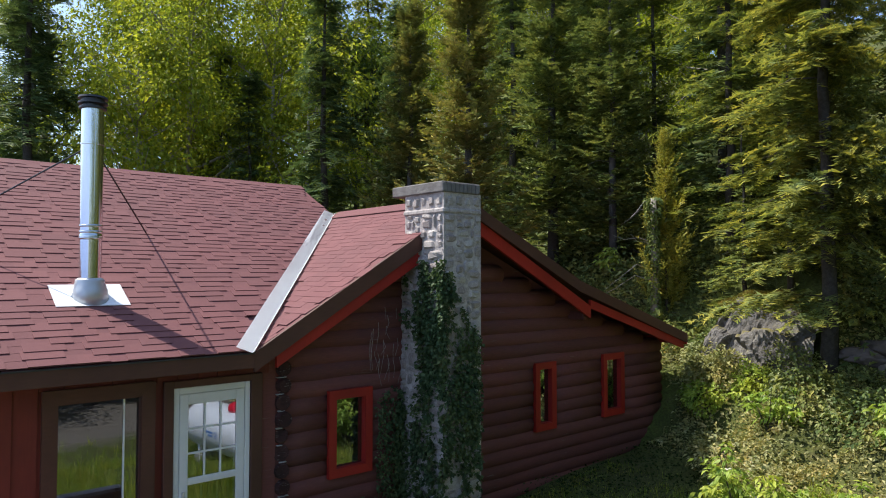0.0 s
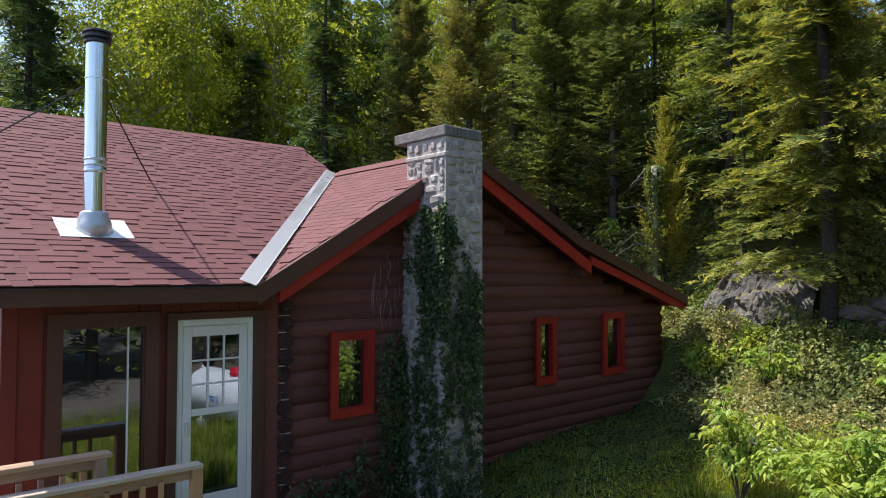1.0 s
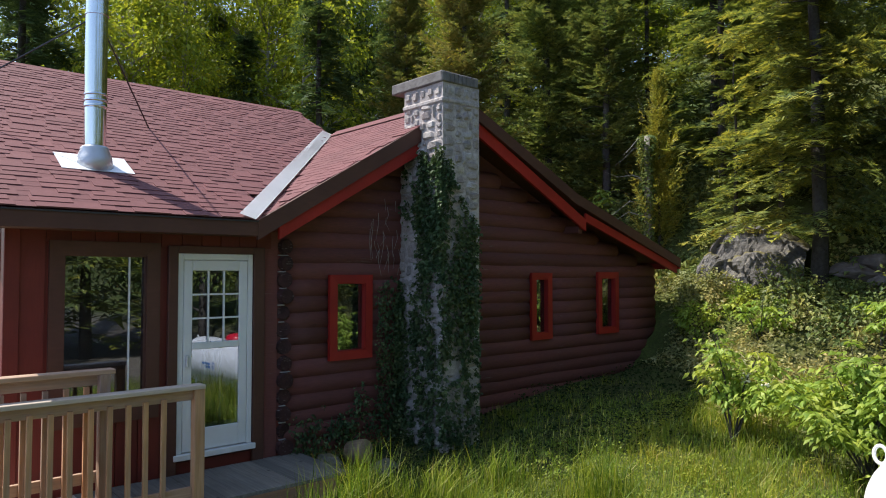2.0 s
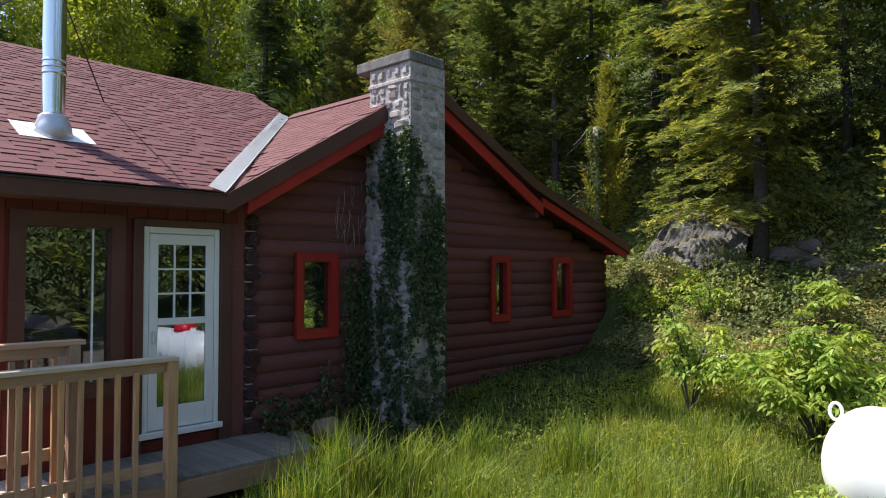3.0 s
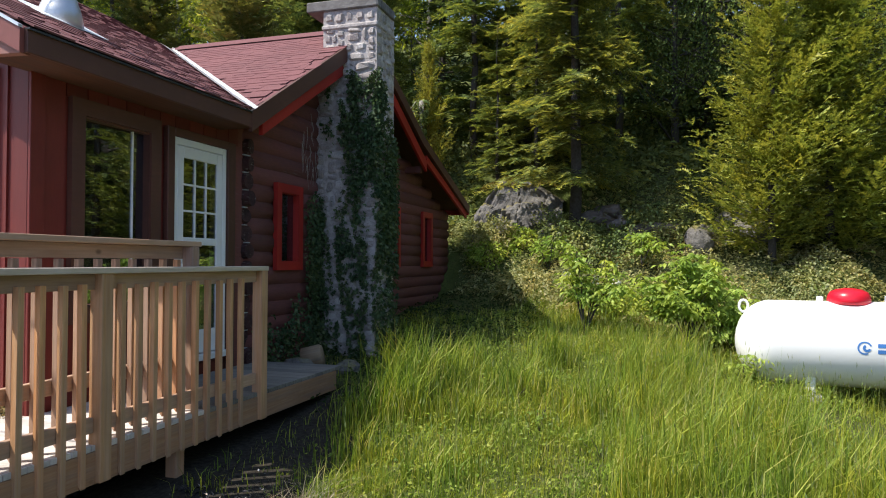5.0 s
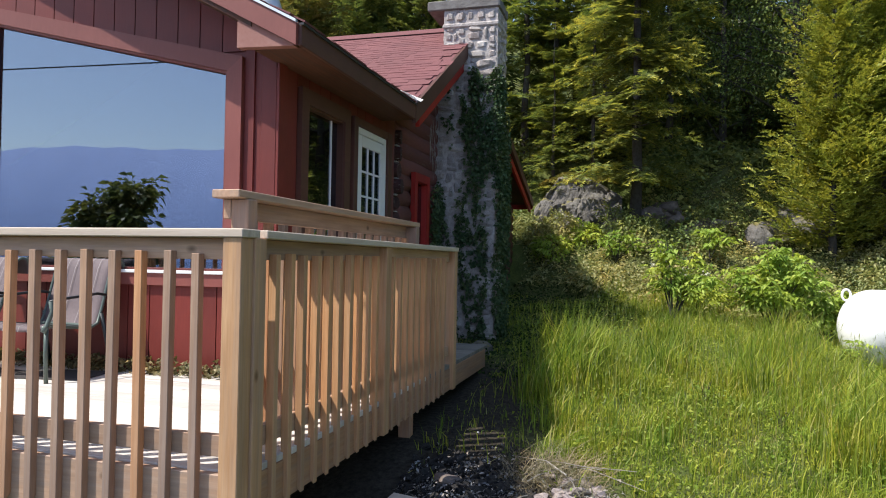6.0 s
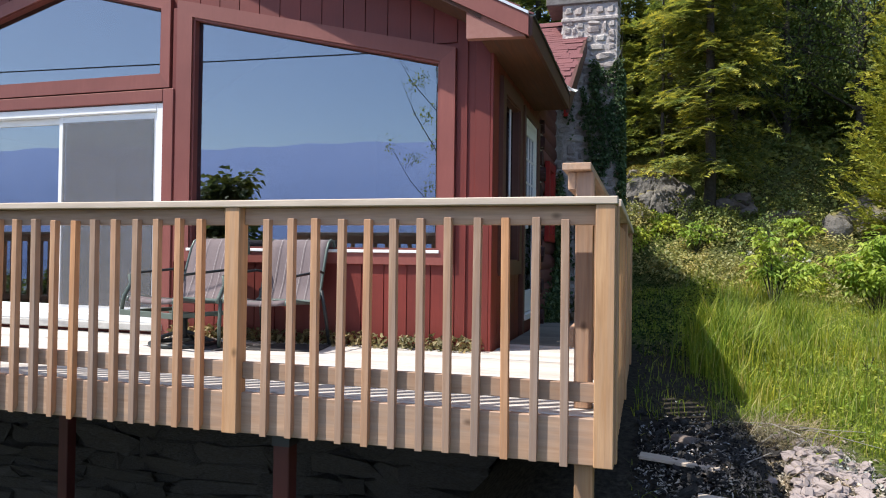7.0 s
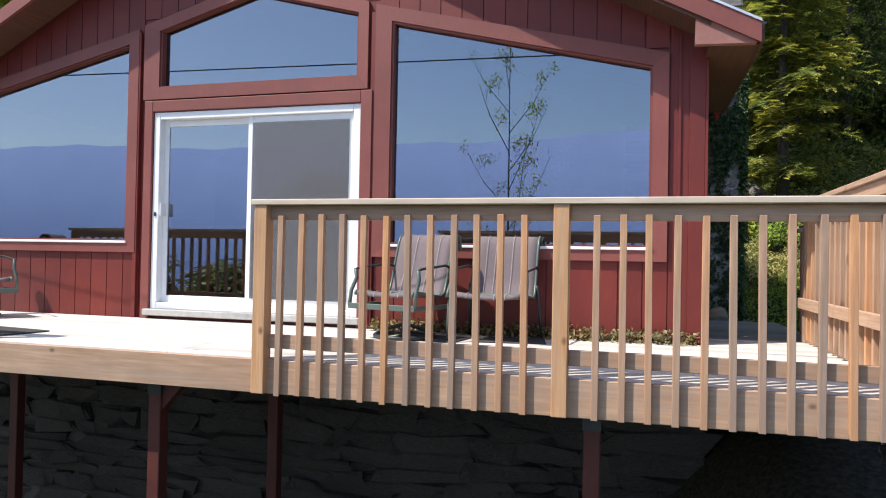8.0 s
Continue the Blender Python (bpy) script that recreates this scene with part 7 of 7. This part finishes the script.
# woods west of the cabin and on the other side, closing the view
for x, y in ((-16, 6), (-19, 10), (-14, 11), (-22, 3), (-24, 14), (-17, 15), (20, 4), (23, 9), (19, 11), (26, 2)):
    place(q.choice((far_a, birch_far, maple_far)), x, y, q.uniform(0.9, 1.1), q.uniform(0, 6.2))
# Added eastern trees, out of view; they block sky light and darken reflections.
for x, y in ((14.2, 7.6), (12.6, 10.2), (15.5, 4.6), (14.0, 1.6), (16.2, -1.0), (14.6, -4.2), (17.5, 2.6), (17.0, 7.0), (18.0, -3.6), (15.8, 10.4), (15.2, -7.6), (18.5, -8.0)):
    place(q.choice((far_a, maple_far, far_b, maple_far)), x, y, q.uniform(0.9, 1.15), q.uniform(0, 6.2))
for kind in (fir_a, fir_b, spruce_a, spruce_b, far_a, far_b, cedar_a, cedar_b, cedar_c, birch_a, birch_b, maple_a, maple_b, birch_far, maple_far):
    for ob in (*kind.children_recursive, kind):
        bpy.data.objects.remove(ob)

# a bare dead tree among the cedars
q = random.Random(4)
bare = thing("dead_tree", (7.0, 13.9, float(ground_z(7.0, 13.9)) - 0.1), "leafless grey dead tree with tangled twigs", "tree")
bm, pts = trunk_mesh(7.5, 0.09, 44, 0.03)
for k in range(26):
    h = q.uniform(0.3, 0.97)
    i = min(8, int(h * 9))
    p = Vector(pts[i]).lerp(Vector(pts[i + 1]), h * 9 - i)
    a, L = q.uniform(0, 6.28), q.uniform(0.6, 1.7) * (1.1 - 0.5 * h)
    d = Vector((math.cos(a), math.sin(a), q.uniform(0.0, 0.7)))
    e = p + d * L
    tube([p, p + d * L * 0.5 + Vector((0, 0, 0.08)), e], 0.022, 4, bm, False, [1, 0.6, 0.2])
    for _ in range(3):
        f = p.lerp(e, q.uniform(0.4, 0.9))
        tube([f, f + Vector((q.gauss(0, 0.3), q.gauss(0, 0.3), q.gauss(0.05, 0.25)))], 0.009, 3, bm, False, [1, 0.3])
part("trunk", bm, PALE_BARK, bare, smooth=True)

# dead trunk wrapped in ivy
snag = thing("snag", (-1.2, 11.9, float(ground_z(-1.2, 11.9)) - 0.1), "broken dead trunk wrapped in ivy, bare twigs", "tree")
sz = 4.93 - snag.location.z
part("trunk", tube([(0, 0, 0), (0.03, 0, sz * 0.5), (0, 0.02, sz)], 0.085, 8, taper=[1.2, 1, 0.7]), PALE_BARK, snag, smooth=True)
for k in range(7):
    a, h = rnd.uniform(2.2, 4.8), rnd.uniform(0.3, 0.95) * sz
    e1, e2 = rnd.uniform(0.5, 1.3), rnd.uniform(-0.5, 0.25)
    d = Vector((math.cos(a), math.sin(a), 0))
    p = Vector((0, 0, h))
    part("twig", tube([p, p + d * 0.35 * e1 + Vector((0, 0, 0.12)), p + d * 0.7 * e1 + Vector((0, 0, 0.5 * e2)), p + d * e1 + Vector((0, 0, e2 * 1.2))], 0.011, 4, None, True, [1, 0.7, 0.45, 0.15]), PALE_BARK, snag)
g = np.random.default_rng(3)
nn = 2400
a, h = g.uniform(0, 2 * math.pi, nn), g.random(nn) ** 0.8 * sz
bulge = 0.08 + 0.05 * g.random(nn) * (1 + np.sin(5 * h))
base = np.stack([np.cos(a) * bulge, np.sin(a) * bulge, h], -1)
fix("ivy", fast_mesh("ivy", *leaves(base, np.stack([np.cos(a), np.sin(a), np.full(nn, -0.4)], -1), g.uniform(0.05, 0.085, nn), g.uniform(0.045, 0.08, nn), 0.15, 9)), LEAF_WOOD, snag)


# ---- shrubs ----
def shrub(name, at, height, width, seed, label, stems=9, leaflets=700, size=0.15, blossom=0, leaf=LEAF_BUSH):
    t = thing(name, (at[0], at[1], float(ground_z(*at)) - 0.05), label, "shrub", "shrubs by the bank")
    q, g = random.Random(seed), np.random.default_rng(seed)
    bm = bmesh.new()
    ends = []
    for k in range(stems):
        a, s = q.uniform(0, 2 * math.pi), q.uniform(0.25, 1.0)
        e = Vector((math.cos(a) * width * s, math.sin(a) * width * s, height * (1.05 - 0.45 * s * s) * q.uniform(0.75, 1.05)))
        mid = Vector((e.x * 0.4, e.y * 0.4, e.z * 0.6))
        tube([Vector((0, 0, 0)), mid, e], 0.003 + 0.0065 * height, 5, bm, False, [1, 0.8, 0.3])
        ends += [(mid.lerp(e, f), e - mid) for f in np.linspace(-0.2, 1.0, 9)]
    part("stem", bm, BARK, t)
    base, way, L = [], [], []
    for k in range(leaflets // 7):
        p, d = q.choice(ends)
        a = q.uniform(0, 2 * math.pi)
        out = Vector((math.cos(a), math.sin(a), q.uniform(-0.1, 0.5))).normalized()
        stalk = q.uniform(0.12, 0.3)
        side_ = out.cross(Vector((0, 0, 1))).normalized()
        for i in range(7):
            f = (i // 2 + 1) / 4
            s_ = 0 if i == 6 else (1 if i % 2 else -1)
            base.append(p + out * stalk * (f if i < 6 else 1.05) - Vector((0, 0, 0.25 * stalk * f * f)))
            way.append(out * (0.5 if s_ else 1) + side_ * s_ * 0.9 + Vector((q.gauss(0, 0.15), q.gauss(0, 0.15), q.uniform(-0.9, -0.1))))
            L.append(size * q.uniform(0.75, 1.2))
    L = np.array(L)
    fix("foliage", fast_mesh("foliage", *leaves(np.array([b[:] for b in base]), np.array([w[:] for w in way]), L, L * 0.42, 0.12, seed, 0.16)), leaf, t)
    for k in range(blossom):
        p, d = q.choice(ends[4:])
        b = bmesh.new()
        for _ in range(14):
            o = Vector((q.gauss(0, 0.03), q.gauss(0, 0.03), q.gauss(0, 0.02)))
            bmesh.ops.create_icosphere(b, subdivisions=1, radius=0.014, matrix=Matrix.Translation(p + o + Vector((0, 0, 0.06))))
        part("blossom", b, BLOSSOM, t, "cream flower cluster")
    return t


shrub("elder_shrub", (4.6, 6.6), 1.42, 0.78, 1, "bright green elder shrub beside the propane tank", 22, 4200, 0.112)
shrub("elder_shrub", (5.15, 6.4), 0.95, 0.5, 5, "bright green elder shrub beside the propane tank", 13, 2000, 0.105)
shrub("flowering_shrub", (3.15, 6.7), 1.45, 0.5, 2, "small elder with cream blossom on thin stems", 9, 1300, 0.10, 9)
shrub("elder_shrub", (2.2, 9.6), 0.9, 0.5, 3, "light green shrub growing on the bank", 7, 400, 0.12)
shrub("elder_shrub", (3.9, 9.3), 0.7, 0.4, 4, "light green shrub growing on the bank", 6, 300, 0.12)
shrub("elder_shrub", (-12.8, 13.0), 2.9, 0.75, 6, "bright yellow-green young tree behind the roof", 9, 1500, 0.17)

shrub("weed_clump", (5.1, 4.75), 0.42, 0.2, 8, "small yellow-green leafy weed in front of the tank", 7, 420, 0.07)
q = random.Random(15)
for k in range(22):
    x, y = q.uniform(2.1, 6.8), q.uniform(0.4, 5.2)
    if 4.3 < x and y > 4.3:
        continue
    shrub("weed_clump", (x, y), q.uniform(0.2, 0.34), q.uniform(0.10, 0.2), 40 + k, "small leafy green weed among the meadow grass", 6, 150, q.uniform(0.03, 0.045), leaf=WEED)
shrub("elder_shrub", (-2.7, 12.5), 0.8, 0.32, 16, "bright green sapling beside the ivy-clad snag", 7, 420, 0.13)
BANK = [(1.9, 9.1, 0.6, 0.7), (2.8, 8.4, 0.7, 0.6), (3.6, 8.0, 0.6, 0.6), (2.6, 10.2, 0.7, 0.6), (3.6, 9.9, 0.8, 0.7), (4.6, 8.6, 0.7, 0.7), (5.9, 8.4, 0.6, 0.6), (0.9, 10.3, 0.5, 0.5), (6.8, 9.2, 0.8, 0.8), (4.2, 11.0, 1.0, 0.8), (8.2, 8.6, 0.7, 0.9), (0.95, 10.62, 0.75, 0.42), (1.5, 10.6, 0.55, 0.4), (2.15, 10.65, 1.15, 0.5), (0.45, 10.9, 0.6, 0.4), (3.0, 10.9, 0.6, 0.5), (0.3, 11.4, 0.5, 0.5)]


def bramble(at, height, width, seed, material, leaf):
    """A low mound of arching stems thick with small leaves."""
    t = thing("bramble", (at[0], at[1], float(ground_z(*at)) - 0.08), "low leafy bramble mound growing on the bank", "bramble", "brambles on the bank")
    q, g = random.Random(seed), np.random.default_rng(seed)
    m = 1500
    o = unit(g.normal(size=(m, 3)) * [1, 1, 0.8] + [0, 0, 0.25])
    r = (0.55 + 0.45 * g.random(m) ** 0.5) * (1 + 0.22 * np.sin(4 * o[:, 0] + seed) * np.cos(5 * o[:, 1]) + 0.12 * np.sin(11 * o[:, 2] + 7 * o[:, 0]))
    base = o * r[:, None] * [width, width, height] + [0, 0, 0.1]
    L = leaf * g.uniform(0.6, 1.4, m)
    fix("foliage", fast_mesh("foliage", *leaves(base, o + g.normal(size=(m, 3)) * 0.6 + [0, 0, -0.2], L, L * 0.6, 0.15, seed, simple=True)), material, t)
    return t


for k, (x, y, hh, ww) in enumerate(BANK):
    bramble((x, y), hh * 0.62, ww, 60 + k, LEAF_DEEP if x > 2.0 and y > 9.5 else LEAF_BUSH if k % 5 == 2 else COVER, 0.07)

# a thin young tree and a utility line beyond the walk, seen in the glass
young = thing("sapling", (-3.6, -10.2, float(ground_z(-3.6, -10.2)) - 0.05), "thin many-stemmed young tree with sparse new leaves", "tree")
q = random.Random(31)
bm = bmesh.new()
sprigs = []
top = 6.1 - young.location.z
tube([(0, 0, 0), (0.03, 0, 0.4 * top), (0, 0, top)], 0.035, 6, bm, taper=[1.2, 0.8, 0.15])
for k in range(13):
    h = top * (0.28 + 0.048 * k)
    a, L = q.uniform(0, 6.28), top * q.uniform(0.18, 0.42) * (1.1 - 0.05 * k)
    p, d = Vector((0.02, 0, h)), Vector((math.cos(a) * 0.75, math.sin(a) * 0.75, 1.0)).normalized()
    e = p + d * L
    m = p + d * L * 0.5 + Vector((math.cos(a), math.sin(a), 0)) * 0.06 * L
    tube([p, m, e], 0.014, 4, bm, False, [1, 0.7, 0.2])
    for _ in range(7):
        f = p.lerp(e, q.uniform(0.25, 0.95))
        o = f + Vector((q.gauss(0, 0.16), q.gauss(0, 0.16), q.uniform(0.05, 0.35)))
        tube([f, o], 0.005, 3, bm, False, [1, 0.3])
        if q.random() < 1.25 - h / top:
            sprigs.append(o)
part("trunk", bm, BARK, young, smooth=True)
g = np.random.default_rng(31)
nn = 1900
at_ = np.array([s[:] for s in sprigs])[g.integers(0, len(sprigs), nn)] + g.normal(0, 0.09, (nn, 3))
fix("foliage", fast_mesh("foliage", *leaves(at_, g.normal(size=(nn, 3)), g.uniform(0.04, 0.09, nn), g.uniform(0.03, 0.05, nn), 0.2, 32)), LEAF_LIME, young)
round_tree = broadleaf("shore_tree", 6.0, 0.12, 32, LEAF_DEEP, "round leafy tree on the shore", 0.17, 0.62, 3600, 0.14, BARK, 16)
# Added tree row out of view; it darkens the lower reflections in the windows.
for k in range(12):
    x, y = -24 + 2.2 * k + rnd.uniform(-0.5, 0.5), -11.5 + rnd.uniform(-1.2, 1.2)
    gz = float(ground_z(x, y))
    low_tree = copy_thing(round_tree, Matrix.Translation((x, y, gz - 0.1)) @ Matrix.Rotation(rnd.uniform(0, 6.2), 4, "Z") @ Matrix.Diagonal((2.0, 2.0, (0.8 + rnd.uniform(-0.3, 0.2) - gz) / 6.0, 1)))
    tagged(low_tree, "added leafy tree along the shore, darkening the window reflections", "tree", "trees on the shore")
round_tree.matrix_basis = pose(-6.35, -5.75, float(ground_z(-6.35, -5.75)) - 0.1) @ Matrix.Diagonal((1.2, 1.2, (2.75 - float(ground_z(-6.35, -5.75))) / 6.0, 1))
wire = thing("utility_line", (-24, 0.2, 3.1), "thin black utility line running past the cabin", "cable")
part("cable", tube([(k * 3.0, -0.24 * k, 0.012 * k + 0.004 * (k - 7) ** 2 - 0.2) for k in range(15)], 0.008, 5), DARK_STEEL, wire)
